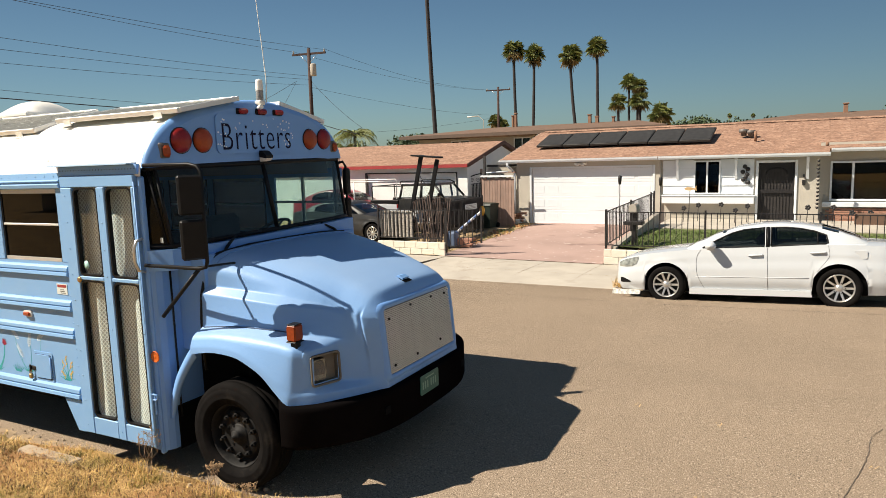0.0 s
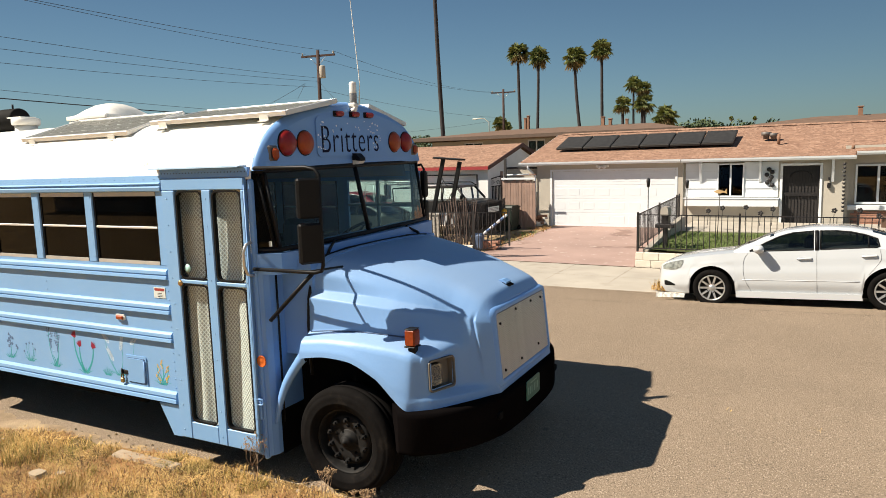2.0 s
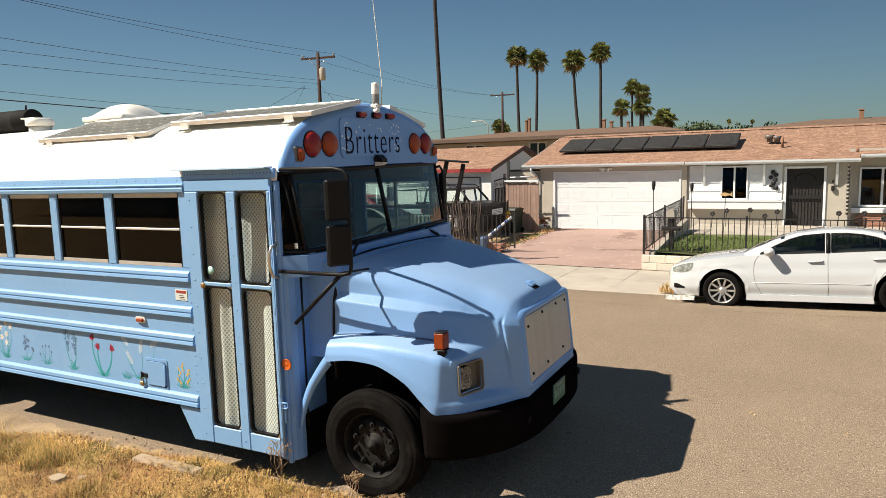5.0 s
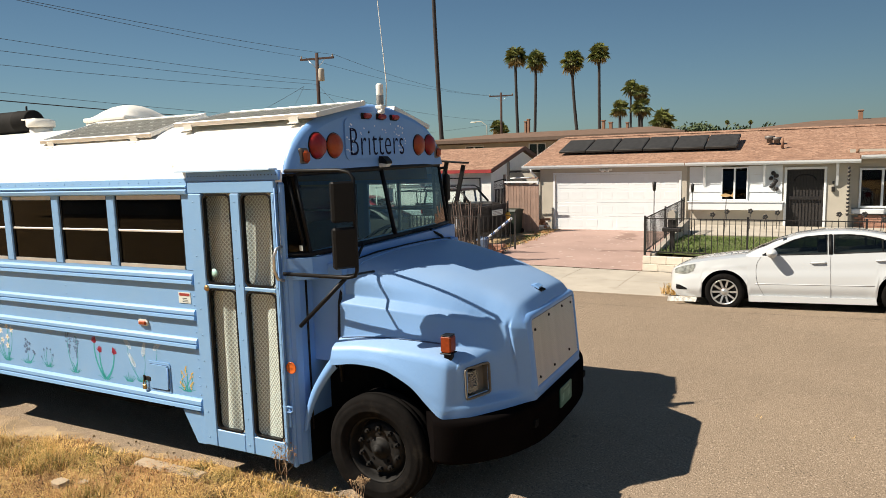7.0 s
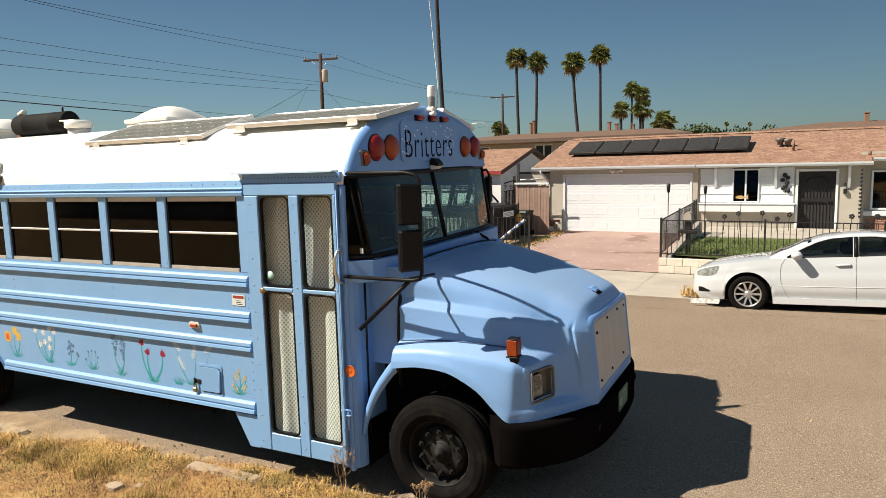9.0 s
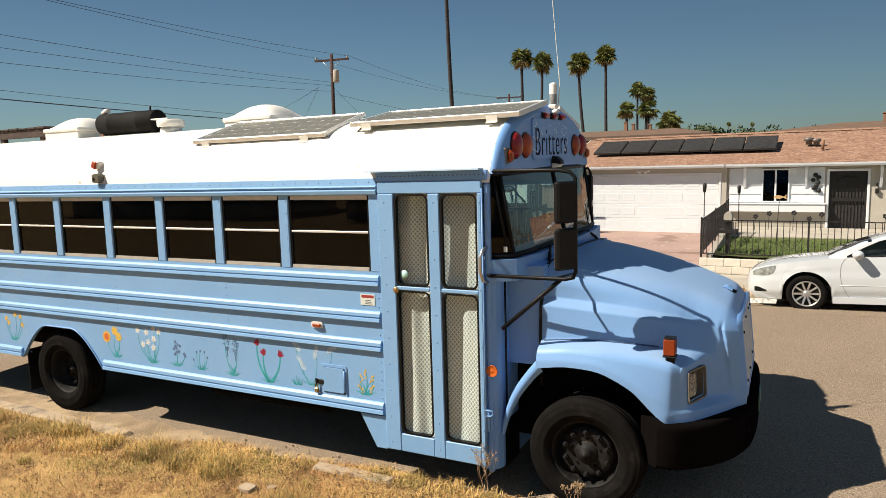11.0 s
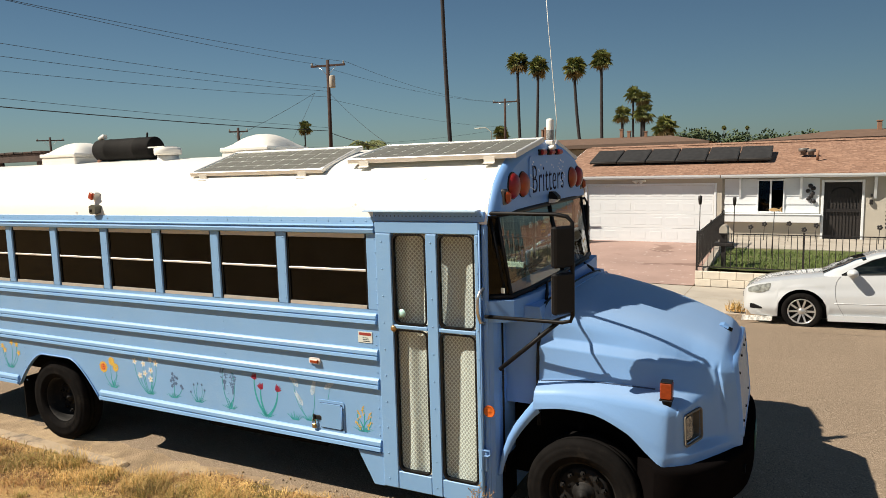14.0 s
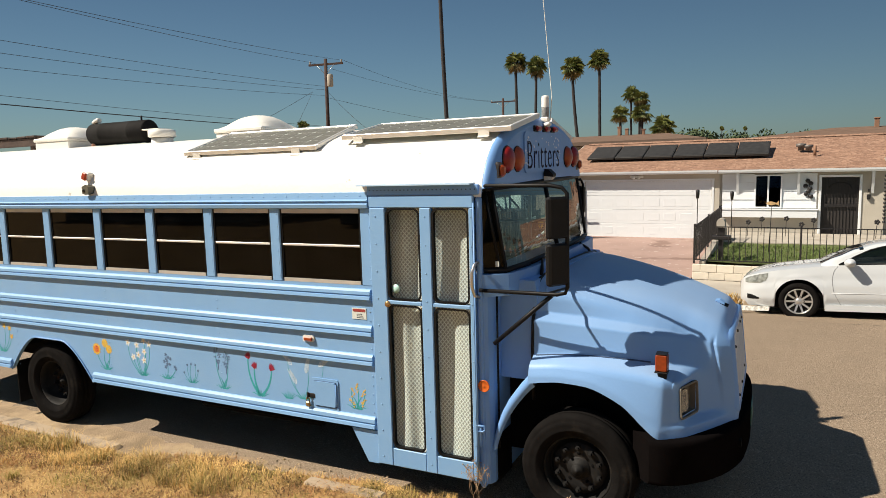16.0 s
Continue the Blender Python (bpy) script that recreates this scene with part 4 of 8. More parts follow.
for v in (0.0, 1.0):
    part("rubber_seal", Shape().tube([on_screen(u, v) for u in (0, 1, 2, 3, 4, 5, 6)], 0.022, 6), BLACKPLASTIC, ws)
part("quarter_post", Shape().tube([on_screen(0.80, 0), on_screen(0.55, 1)], 0.012, 6), BLACKPLASTIC, ws)
# black sheet added behind the near quarter glass to darken it
part("quarter_backing", Shape().grid([[(q[0] - 0.012, q[1] + 0.012, q[2]) for q in [on_screen(u, v) for v in (0.0, 0.5, 1.0)]] for u in (0.03, 0.5, 0.97)], smooth=False), BLACKPLASTIC, ws)
part("sticker", Shape().box(0.160, 0.064, 1.915, 0.188, 0.067, 1.955), PALEMARK, ws)
# cowl ledge under the windscreen, front wall of the cab
part("cowl", Shape().prism([(0.0, 0.0), (0.09, 0.0), (0.25, 0.09), (0.325, 0.45), (0.335, CTR), (0.325, WIDE - 0.45), (0.29, WIDE - 0.09), (0.09, WIDE), (0.0, WIDE)], 1.70, 1.862, "z"), BLUE, bus).matrix_local = LEAN
part("cab_front_wall", Shape().prism([(-0.02, 0.012), (0.06, 0.012), (0.105, 0.04), (0.125, 0.09), (0.125, WIDE - 0.09), (0.06, WIDE - 0.012), (-0.02, WIDE - 0.012)], 0.26, 1.698, "z"), BLUE, bus)
part("cab_side_post", Shape().box(0.036, 0.0, 0.235, 0.078, 0.05, 2.42, 0.012), BLUE, bus)
part("cab_seam", Shape().tube([(0.131, 0.16, 0.5), (0.131, 0.16, 1.69)], 0.008, 6), BLACKPLASTIC, bus)
for y, d in ((0.60, 1), (1.95, -1)):
    wp = part("wiper", Shape().tube([(0.36, y - d * 0.08, 1.795), (0.352, y - d * 0.04, 1.83), (0.31, y + d * 0.10, 1.900)], [0.014, 0.014, 0.009], 6), BLACKPLASTIC, bus)
    part("blade", Shape().tube([(0.298, y - d * 0.12, 1.888 + 0.019 * (y - 0.3)), (0.298, y + d * 0.42, 1.890 + 0.019 * (y + d * 0.54 - 0.3))], 0.008, 6), BLACKPLASTIC, wp)


def mid(x):
    return 1.245 + 0.004 * max(0.0, x - 0.28)


# bonnet and wings: rings from the wing's lip up to the middle line; keys: station, x, distance from the middle, height
def ring(*keys):
    """A smooth line through keys (station, x, d, z), as a function of the station."""
    def at(u):
        i = max(j for j in range(len(keys) - 1) if keys[j][0] <= u + 1e-9)
        p0, p1, p2, p3 = (keys[max(0, min(len(keys) - 1, i + q))] for q in (-1, 0, 1, 2))
        h = p2[0] - p1[0]
        t = (u - p1[0]) / h
        out = []
        for c in (1, 2, 3):
            m1 = (p2[c] - p0[c]) / max(1e-6, p2[0] - p0[0]) * h * 0.8
            m2 = (p3[c] - p1[c]) / max(1e-6, p3[0] - p1[0]) * h * 0.8
            out.append((2 * t**3 - 3 * t**2 + 1) * p1[c] + (t**3 - 2 * t**2 + t) * m1 + (-2 * t**3 + 3 * t**2) * p2[c] + (t**3 - t**2) * m2)
        return Vector(out)
    return at


LIP = ring((0, 0.40, 1.19, 1.07), (1, 0.62, 1.19, 1.102), (2, 0.86, 1.19, 1.085), (3, 1.07, 1.185, 0.985), (4, 1.20, 1.18, 0.862), (5, 1.298, 1.172, 0.783), (5.5, 1.38, 1.12, 0.778), (6, 1.47, 1.045, 0.776), (7, 1.60, 0.845, 0.776), (8, 1.715, 0.65, 0.782), (9, 1.772, 0.575, 0.785))
FLANGE = ring((0, 0.40, 1.188, 1.10), (1, 0.62, 1.188, 1.125), (2, 0.86, 1.188, 1.108), (3, 1.07, 1.185, 1.01), (4, 1.205, 1.182, 0.90), (5, 1.305, 1.170, 0.835), (5.5, 1.378, 1.115, 0.842), (6, 1.465, 1.04, 0.842), (7, 1.592, 0.842, 0.840), (8, 1.708, 0.65, 0.836), (9, 1.765, 0.578, 0.835))
FLANK = ring((0, 0.40, 1.185, 1.125), (1, 0.62, 1.185, 1.145), (2, 0.86, 1.185, 1.13), (3, 1.07, 1.182, 1.04), (4, 1.21, 1.18, 0.94), (5, 1.315, 1.155, 0.88), (5.5, 1.378, 1.10, 0.878), (6, 1.432, 1.046, 0.878), (7, 1.516, 0.826, 0.878), (8, 1.69, 0.652, 0.88), (9, 1.755, 0.585, 0.88))
BROW = ring((0, 0.40, 1.155, 1.205), (1, 0.62, 1.15, 1.235), (2, 0.86, 1.145, 1.235), (3, 1.07, 1.135, 1.215), (4, 1.21, 1.125, 1.20), (5, 1.322, 1.118, 1.178), (5.5, 1.378, 1.078, 1.165), (6, 1.427, 1.036, 1.155), (7, 1.508, 0.815, 1.150), (8, 1.672, 0.66, 1.06), (9, 1.742, 0.592, 1.05))
VALLEY = ring((0, 0.40, 1.052, 1.243), (1, 0.62, 1.03, 1.262), (2, 0.86, 1.015, 1.268), (3, 1.07, 0.995, 1.262), (4, 1.21, 0.96, 1.248), (5, 1.32, 0.915, 1.232), (5.5, 1.375, 0.882, 1.224), (6, 1.43, 0.845, 1.213), (7, 1.54, 0.755, 1.19), (8, 1.655, 0.668, 1.16), (9, 1.733, 0.596, 1.15))
LEDGE = ring((0, 0.40, 1.035, 1.505), (1, 0.62, 1.010, 1.49), (2, 0.86, 0.988, 1.47), (3, 1.07, 0.953, 1.448), (4, 1.21, 0.90, 1.428), (5, 1.32, 0.825, 1.408), (5.5, 1.375, 0.785, 1.395), (6, 1.43, 0.75, 1.38), (7, 1.55, 0.70, 1.31), (8, 1.642, 0.678, 1.255), (9, 1.722, 0.596, 1.245))
STEP = ring((0, 0.40, 0.980, 1.565), (1, 0.62, 0.940, 1.545), (2, 0.86, 0.908, 1.522), (3, 1.07, 0.872, 1.495), (4, 1.21, 0.828, 1.468), (5, 1.32, 0.77, 1.445), (5.5, 1.375, 0.738, 1.425), (6, 1.43, 0.713, 1.405), (7, 1.545, 0.69, 1.368), (8, 1.625, 0.672, 1.335), (9, 1.714, 0.588, 1.318))
SHOULDER = ring((0, 0.40, 0.978, 1.70), (1, 0.62, 0.93, 1.668), (2, 0.86, 0.878, 1.622), (3, 1.07, 0.822, 1.572), (4, 1.21, 0.775, 1.53), (5, 1.32, 0.73, 1.492), (5.5, 1.375, 0.708, 1.47), (6, 1.43, 0.688, 1.448), (7, 1.54, 0.66, 1.412), (8, 1.625, 0.636, 1.385), (9, 1.705, 0.562, 1.372))
CROWN = ring((0, 0.40, 0.845, 1.80), (1, 0.62, 0.775, 1.775), (2, 0.86, 0.71, 1.732), (3, 1.07, 0.662, 1.682), (4, 1.21, 0.63, 1.643), (5, 1.32, 0.60, 1.608), (5.5, 1.375, 0.588, 1.588), (6, 1.43, 0.578, 1.568), (7, 1.54, 0.56, 1.525), (8, 1.635, 0.54, 1.475), (9, 1.702, 0.50, 1.405))
TOPMID = ring((0, 0.40, 0.45, 1.822), (1, 0.62, 0.43, 1.812), (2, 0.86, 0.40, 1.767), (3, 1.07, 0.385, 1.713), (4, 1.21, 0.375, 1.67), (5, 1.32, 0.37, 1.633), (5.5, 1.375, 0.365, 1.613), (6, 1.43, 0.36, 1.592), (7, 1.54, 0.355, 1.548), (8, 1.642, 0.345, 1.498), (9, 1.70, 0.33, 1.42))
MIDDLE = ring((0, 0.40, 0, 1.827), (1, 0.62, 0, 1.817), (2, 0.86, 0, 1.772), (3, 1.07, 0, 1.718), (4, 1.21, 0, 1.675), (5, 1.32, 0, 1.638), (5.5, 1.375, 0, 1.618), (6, 1.43, 0, 1.597), (7, 1.54, 0, 1.553), (8, 1.642, 0, 1.503), (9, 1.70, 0, 1.425))
RINGS = (LIP, FLANGE, FLANK, BROW, VALLEY, LEDGE, STEP, SHOULDER, CROWN, TOPMID, MIDDLE)
ROUND = (0, 0.012, 0.02, 0.055, 0.022, 0.014, 0.012, 0.05, 0.14, 0.15, 0)
LAMPFACE = (6.10, 6.92)


def rib(u):
    """One cross line of the bonnet, its corners rounded; the marks name the lamp face."""
    p = [r(u) for r in RINGS]
    if 7.35 < u < 8.0:
        sink = math.sin(math.pi * min(1.0, (u - 7.35) / 0.6) ** 2.2) * 0.016
        for k in (3, 4, 5, 6):
            p[k] = p[k] + Vector((-0.6, -0.8, 0)) * sink
    out, mark = [p[0]], [0]
    for k in range(1, len(p) - 1):
        a, b = p[k - 1] - p[k], p[k + 1] - p[k]
        r = ROUND[k] * (0.45 if k == 3 and u > 5.6 else 1.0)
        ra, rb = min(r, a.length * 0.45), min(r, b.length * 0.45)
        q0, q2 = p[k] + a.normalized() * ra, p[k] + b.normalized() * rb
        for t in span(0, 1, 4):
            out.append(q0 * (1 - t) ** 2 + p[k] * 2 * t * (1 - t) + q2 * t * t)
            mark.append(k)
        if k == 2:
            c = p[3] - p[2]
            far = 1 - min(ROUND[3] * (0.45 if u > 5.6 else 1.0), c.length * 0.45) / c.length
            out += [q2.lerp(p[2] + c * far, t) for t in (0.06, 0.95)]
            mark += [20, 21]
    out.append(p[-1])
    return out, mark + [0]


def wing_side(s):
    us = sorted({*span(0, 5, 50), *span(5, 9, 72), *LAMPFACE})
    rows_ = [rib(u) for u in us]
    w = len(rows_[0][0])
    cell = rows_[0][1].index(20)
    sh_ = Shape()
    vs = [(p.x, mid(p.x) + s * p.y, p.z) for r in rows_ for p in r[0]]
    fs = []
    for i in range(len(us) - 1):
        for j in range(w - 1):
            if j == cell and LAMPFACE[0] - 0.001 < us[i] and us[i + 1] < LAMPFACE[1] + 0.001:
                continue
            fs.append((i * w + j, i * w + j + 1, (i + 1) * w + j + 1, (i + 1) * w + j))
    return vs, fs, w, [vs[(len(us) - 1) * w + j] for j in range(w)]


sh = Shape()
nose = []
for s in (-1, 1):
    vs, fs, w, end = wing_side(s)
    sh.add(vs, fs, 0, True)
    nose.append(end)
sh.add(nose[0] + nose[1][-2::-1], [tuple(range(len(nose[0]) + len(nose[1]) - 1))])
bonnet = part("bonnet", sh, BLUEPALETOP, bus, "light blue sloping bonnet with wide wings")
# the wing's rear flare, behind the wheel
for s, yb in ((1, 0.06), (-1, WIDE - 0.06)):
    fl = spline([(0.45, 1.05), (0.39, 0.99), (0.29, 0.86), (0.215, 0.725), (0.165, 0.60), (0.148, 0.53)], 4)
    fo = spline([(0.40, 1.13), (0.325, 1.04), (0.215, 0.88), (0.15, 0.72), (0.12, 0.58), (0.11, 0.51)], 4)
    part("wing_flare", Shape().grid([[(o.x, yb + s * 0.10, o.y), (o.x + 0.004, yb + s * 0.02, o.y), (o.x * 0.85 + f.x * 0.15, yb, o.y * 0.85 + f.y * 0.15), (f.x, yb + s * 0.005, f.y), (f.x - 0.004, yb + s * 0.03, f.y)] for f, o in zip(fl, fo)], smooth=True), BLUE, bonnet)
part("bonnet_gasket", Shape().tube([(0.392, CTR + s_ * d, z) for s_, d, z in [(1, 1.03, 1.50), (1, 0.99, 1.62), (1, 0.95, 1.725), (1, 0.85, 1.79), (1, 0.5, 1.818), (1, 0, 1.822), (-1, 0.5, 1.818), (-1, 0.85, 1.79), (-1, 0.95, 1.725), (-1, 0.99, 1.62), (-1, 1.03, 1.50), (-1, 1.05, 1.3), (-1, 1.05, 1.05), (-1, 1.04, 0.9)]], 0.014, 6), BLACKPLASTIC, bonnet)
part("bonnet_seam", Shape().tube([(0.47, CTR - d, z + 0.004) for d, z in [(0.955, 1.71), (0.90, 1.755), (0.80, 1.790), (0.45, 1.818), (0, 1.823), (-0.45, 1.818), (-0.80, 1.790), (-0.90, 1.755)]], 0.006, 5), BLUE_DEEP, bonnet)
part("wing_seam", Shape().tube([(VALLEY(u).x, mid(VALLEY(u).x) - VALLEY(u).y - 0.004, VALLEY(u).z + 0.004) for u in span(0.1, 4.1, 16)], 0.006, 6), SEAMBLUE, bonnet)
part("bonnet_handle", Shape().prism([(1.565, 1.545), (1.63, 1.512), (1.635, 1.530), (1.60, 1.55)], 1.165, 1.26, "y"), BLUE_DEEP, bonnet)
# thin black slab standing for the shade in the handle's hollow
part("handle_recess", Shape().prism([(1.60, 1.524), (1.66, 1.498), (1.661, 1.503), (1.601, 1.529)], 1.16, 1.265, "y"), UNDER, bonnet)
part("cowl_side", Shape().prism([(0.10, 1.04), (0.415, 1.04), (0.415, 1.70), (0.40, 1.79), (0.10, 1.80)], 0.24, WIDE - 0.24, "y"), BLUE, bus)
# grille of many thin bars in a blue surround
GM = Matrix.Translation((1.742, 1.240, 1.118)) @ rot("Y", -5.5)
gr = part("grille", Shape().box(-0.012, -0.53, -0.252, 0.0, 0.53, 0.252, 0.004), LAMPBOWL, bus, "silver horizontal-slat radiator grille")
gr.matrix_local = GM
slat = Shape().prism([(0.001, -0.0055), (0.011, -0.004), (0.011, 0.0015), (0.001, 0.0045)], -0.525, 0.525, "y").mesh("slat", ALU)
for i in range(35):
    part("slat", slat, None, gr).location = (0, 0, -0.238 + i * 0.014)
o_, i_ = rounded(1.17, 0.60, 0.06), rounded(1.055, 0.50, 0.03)
n_ = len(o_)
ringv = [(-0.02, p, q) for p, q in o_] + [(0.012, p * 0.97, q * 0.96) for p, q in o_] + [(0.016, p * 1.012, q * 1.02) for p, q in i_] + [(0.002, p, q) for p, q in i_]
part("surround", Shape().add(ringv, [(k * n_ + i, k * n_ + (i + 1) % n_, (k + 1) * n_ + (i + 1) % n_, (k + 1) * n_ + i) for k in range(3) for i in range(n_)], smooth=True), BLUE, gr)
for y, z in ((-0.47, 0.17), (-0.14, 0.215), (0.2, 0.215), (0.44, 0.20), (-0.46, -0.19), (-0.12, -0.19), (0.28, -0.17)):
    part("bolt", Shape().lathe([(0, 0.012), (0.010, 0.010), (0.012, 0)], 8, m=pose(0.010, y, z, 0, 90)), BLACKPLASTIC, gr)
# headlamps: a bezel let into the wing, the lamp in its outer half
LAMPTAN = mat("lamp_bezel_tan", (0.135, 0.12, 0.095), 0.5, vary=0.15, scale=12)
BOWL = mat("lamp_inside", (0.66, 0.62, 0.52), 0.3, metal=0.3, vary=0.4, scale=35)
LAMPLENS = glass_mat("headlamp_glass", (0.92, 0.93, 0.88), 0.75, gloss=0.06, veil=0.10)
for s in (1, -1):
    hm = Matrix.Translation((1.4705, mid(1.47) - s * 0.936, 1.005)) @ rot("Z", -s * 20.5) @ rot("Y", -2.5)
    o_, i_ = rounded(0.252, 0.232, 0.03), rounded(0.228, 0.206, 0.022)
    b_ = [(p * 0.9, q * 0.9) for p, q in i_]
    n_ = len(o_)
    hl = part("headlamp", Shape().add([(0.004, p, q) for p, q in o_] + [(0.012, p * 0.985, q * 0.985) for p, q in o_] + [(0.012, p, q) for p, q in i_] + [(-0.045, p, q) for p, q in b_], [(k * n_ + i, k * n_ + (i + 1) % n_, (k + 1) * n_ + (i + 1) % n_, (k + 1) * n_ + i) for k in range(3) for i in range(n_)] + [tuple(range(3 * n_, 4 * n_))]), LAMPTAN, bus, "rectangular headlamp set in a tan bezel")
    hl.matrix_local = hm
    l_ = [(p - s * 0.040, q) for p, q in rounded(0.118, 0.165, 0.035)]
    part("lamp_rim", Shape().prism(l_, -0.044, -0.018, "x"), BLACKPLASTIC, hl)
    part("bowl", Shape().grid([[(-0.018 - 0.012 * (1 - (2 * v - 1) ** 2) * (1 - (2 * u - 1) ** 2) + 0.002, -s * 0.040 + (u - 0.5) * 0.098, (v - 0.5) * 0.142) for u in span(0, 1, 8)] for v in span(0, 1, 8)]).grid([[(-0.0155, -s * 0.040 + (u - 0.5) * 0.098, (v - 0.5) * 0.142) for u in (0, 1)] for v in (0, 0.22)], smooth=False), BOWL, hl)
    part("lens", Shape().prism([(p - s * 0.040, q) for p, q in rounded(0.110, 0.156, 0.03)], -0.013, -0.008, "x"), LAMPLENS, hl)
# turn lamps on the wings
# Lens tone one step darker than the amber of the header lamps.
TURNLENS = mat("darker_amber_lens", (0.22, 0.036, 0.008), 0.4, vary=0.2, scale=40, spec=0.3)
for s in (1, -1):
    y = CTR - s * 1.06
    tl = part("turn_lamp", Shape().box(1.285, y - 0.026, 1.15, 1.345, y + 0.026, 1.222, 0.008).box(1.268, y - 0.048, 1.218, 1.356, y + 0.048, 1.228, 0.004), BLACKPLASTIC, bus, "amber turn lamp on the wing")
    part("lens", Shape().box(1.272, y - 0.044, 1.228, 1.352, y + 0.044, 1.345, 0.010), TURNLENS, tl)
    part("top_cap", Shape().box(1.274, y - 0.042, 1.3455, 1.350, y + 0.042, 1.351, 0.003), BLACKPLASTIC, tl)
    for k in (-1, 1):
        part("lens_ring", Shape().prism([(1.312 + p, 1.287 + q) for p, q in rounded(0.066, 0.102, 0.012)], y + k * 0.0442, y + k * 0.047, "y"), TURNLENS, tl)
# bumper
BP = [(1.22, 0.075), (1.305, 0.072), (1.40, 0.115), (1.52, 0.21), (1.66, 0.39), (1.765, 0.66), (1.80, 0.95), (1.805, CTR)]
BP = BP + [(x, WIDE - y) for x, y in reversed(BP[:-1])]
sh = Shape()
def rail_row(x, y):
    q = -(CTR - y) / CTR
    return [(x - 0.10, CTR + (y - CTR) * 0.90, 0.779), (x + 0.018, y + 0.018 * q, 0.779), (x + 0.032, y + 0.032 * q, 0.768), (x + 0.034, y + 0.034 * q, 0.74), (x + 0.034, y + 0.034 * q, 0.50), (x + 0.028, y + 0.028 * q, 0.475), (x + 0.012, y + 0.012 * q, 0.468), (x - 0.10, CTR + (y - CTR) * 0.90, 0.468)]
bpx = [(p.x, p.y) for p in spline(BP, 3)]
sh.grid([rail_row(x, y) for x, y in bpx])
for e in (bpx[0], bpx[-1]):
    sh.add(rail_row(*e), [tuple(range(8))])
bumper = part("bumper", sh, BUMPERBLACK, bus, "black painted steel front bumper")
PLATEMARK = mat("pale_green_marks", (0.20, 0.32, 0.25), 0.5)
np_ = part("number_plate", Shape().prism([(1.17 + p, 0.69 + q) for p, q in rounded(0.30, 0.155, 0.015)], 1.842, 1.849, "x"), GREENPLATE, bumper, "green and white licence plate")
for i in range(6):
    y = 1.05 + i * 0.037 + (0.02 if i > 2 else 0)
    part("bar_mark", Shape().box(1.8495, y, 0.655, 1.851, y + 0.016, 0.715), PLATEMARK, np_)
part("bar_mark", Shape().box(1.8495, 1.10, 0.735, 1.851, 1.24, 0.745), PLATEMARK, np_)


for y in (0.62, WIDE - 0.62):
    part("tow_hole", Shape().prism([(y + p, 0.635 + q) for p, q in rounded(0.085, 0.055, 0.02)], 1.775, 1.80, "x"), UNDER, bumper)
# wheels
def tyre_profile(r, rim, w):
    return [(rim, w * 0.34), (rim + 0.012, w * 0.43), (rim + 0.05, w * 0.47), (rim + 0.056, w * 0.485), (rim + 0.062, w * 0.475), (rim + (r - rim) * 0.55, w * 0.5), (r - 0.05, w * 0.485), (r - 0.044, w * 0.46), (r - 0.035, w * 0.465), (r - 0.016, w * 0.42), (r - 0.004, w * 0.36), (r, w * 0.30), (r, w * 0.2), (r - 0.01, w * 0.19), (r - 0.01, w * 0.165), (r, w * 0.155), (r, w * 0.03), (r - 0.01, w * 0.02), (r - 0.01, w * -0.005), (r, w * -0.015), (r, -w * 0.33), (r - 0.045, -w * 0.47), (rim, -w * 0.36)]


def bus_wheel(x, y, z, r, out, deep):
    """A ten-stud steel truck wheel; its outside looks along -y times out."""
    e = part("wheel", Shape().lathe([(0.262, 0.075), (0.245, 0.09), (0.236, 0.08), (0.228, 0.03), (0.222, -0.01 - deep * 0.09), (0.205, 0.0 - deep * 0.1), (0.192, 0.03 - deep * 0.1), (0.185, 0.045 - deep * 0.1), (0.13, 0.05 - deep * 0.1), (0.10, 0.045 - deep * 0.1), (0.0, 0.045 - deep * 0.1)], 36), DARKSTEEL, bus, "black steel truck wheel with ten studs")
    e.matrix_local = pose(x, y, z, 90 if out > 0 else -90, 0, 0)
    t = part("tyre", Shape().lathe(tyre_profile(r, 0.25, 0.26), 48), RUBBER, e, "worn black tyre")
    hub = part("hub", Shape().lathe([(0.0, 0.118), (0.012, 0.118), (0.018, 0.105), (0.036, 0.10), (0.045, 0.09), (0.048, 0.06), (0.075, 0.055), (0.085, 0.045), (0.09, 0.03)], 24), DARKSTEEL, e)
    hub.location = (0, 0, -deep * 0.1)
    nut = Shape().lathe([(0, 0.05), (0.011, 0.048), (0.013, 0.03), (0.021, 0.028), (0.021, 0.0)], 6, smooth=False).mesh("wheel_nut", DARKSTEEL)
    for i in range(10):
        a = 2 * math.pi * (i + 0.5) / 10
        part("wheel_nut", nut, None, e).location = (0.158 * math.cos(a), 0.158 * math.sin(a), 0.045 - deep * 0.1)
    for i in range(5):
        a = 2 * math.pi * i / 5 + 0.3
        part("hand_hole", Shape().lathe([(0.0, 0.003), (0.016, 0.003), (0.018, 0)], 12), UNDER, e).location = (0.115 * math.cos(a), 0.115 * math.sin(a), 0.045 - deep * 0.1)
    return e


bus_wheel(AXLE_F, 0.20, 0.452, 0.418, 1, 0.0)
bus_wheel(AXLE_F, WIDE - 0.20, 0.455, 0.425, -1, 0.0)
bus_wheel(AXLE_R - 0.095, 0.165, 0.425, 0.445, 1, 1.0)
bus_wheel(AXLE_R - 0.07, WIDE - 0.17, 0.437, 0.44, -1, 1.0)
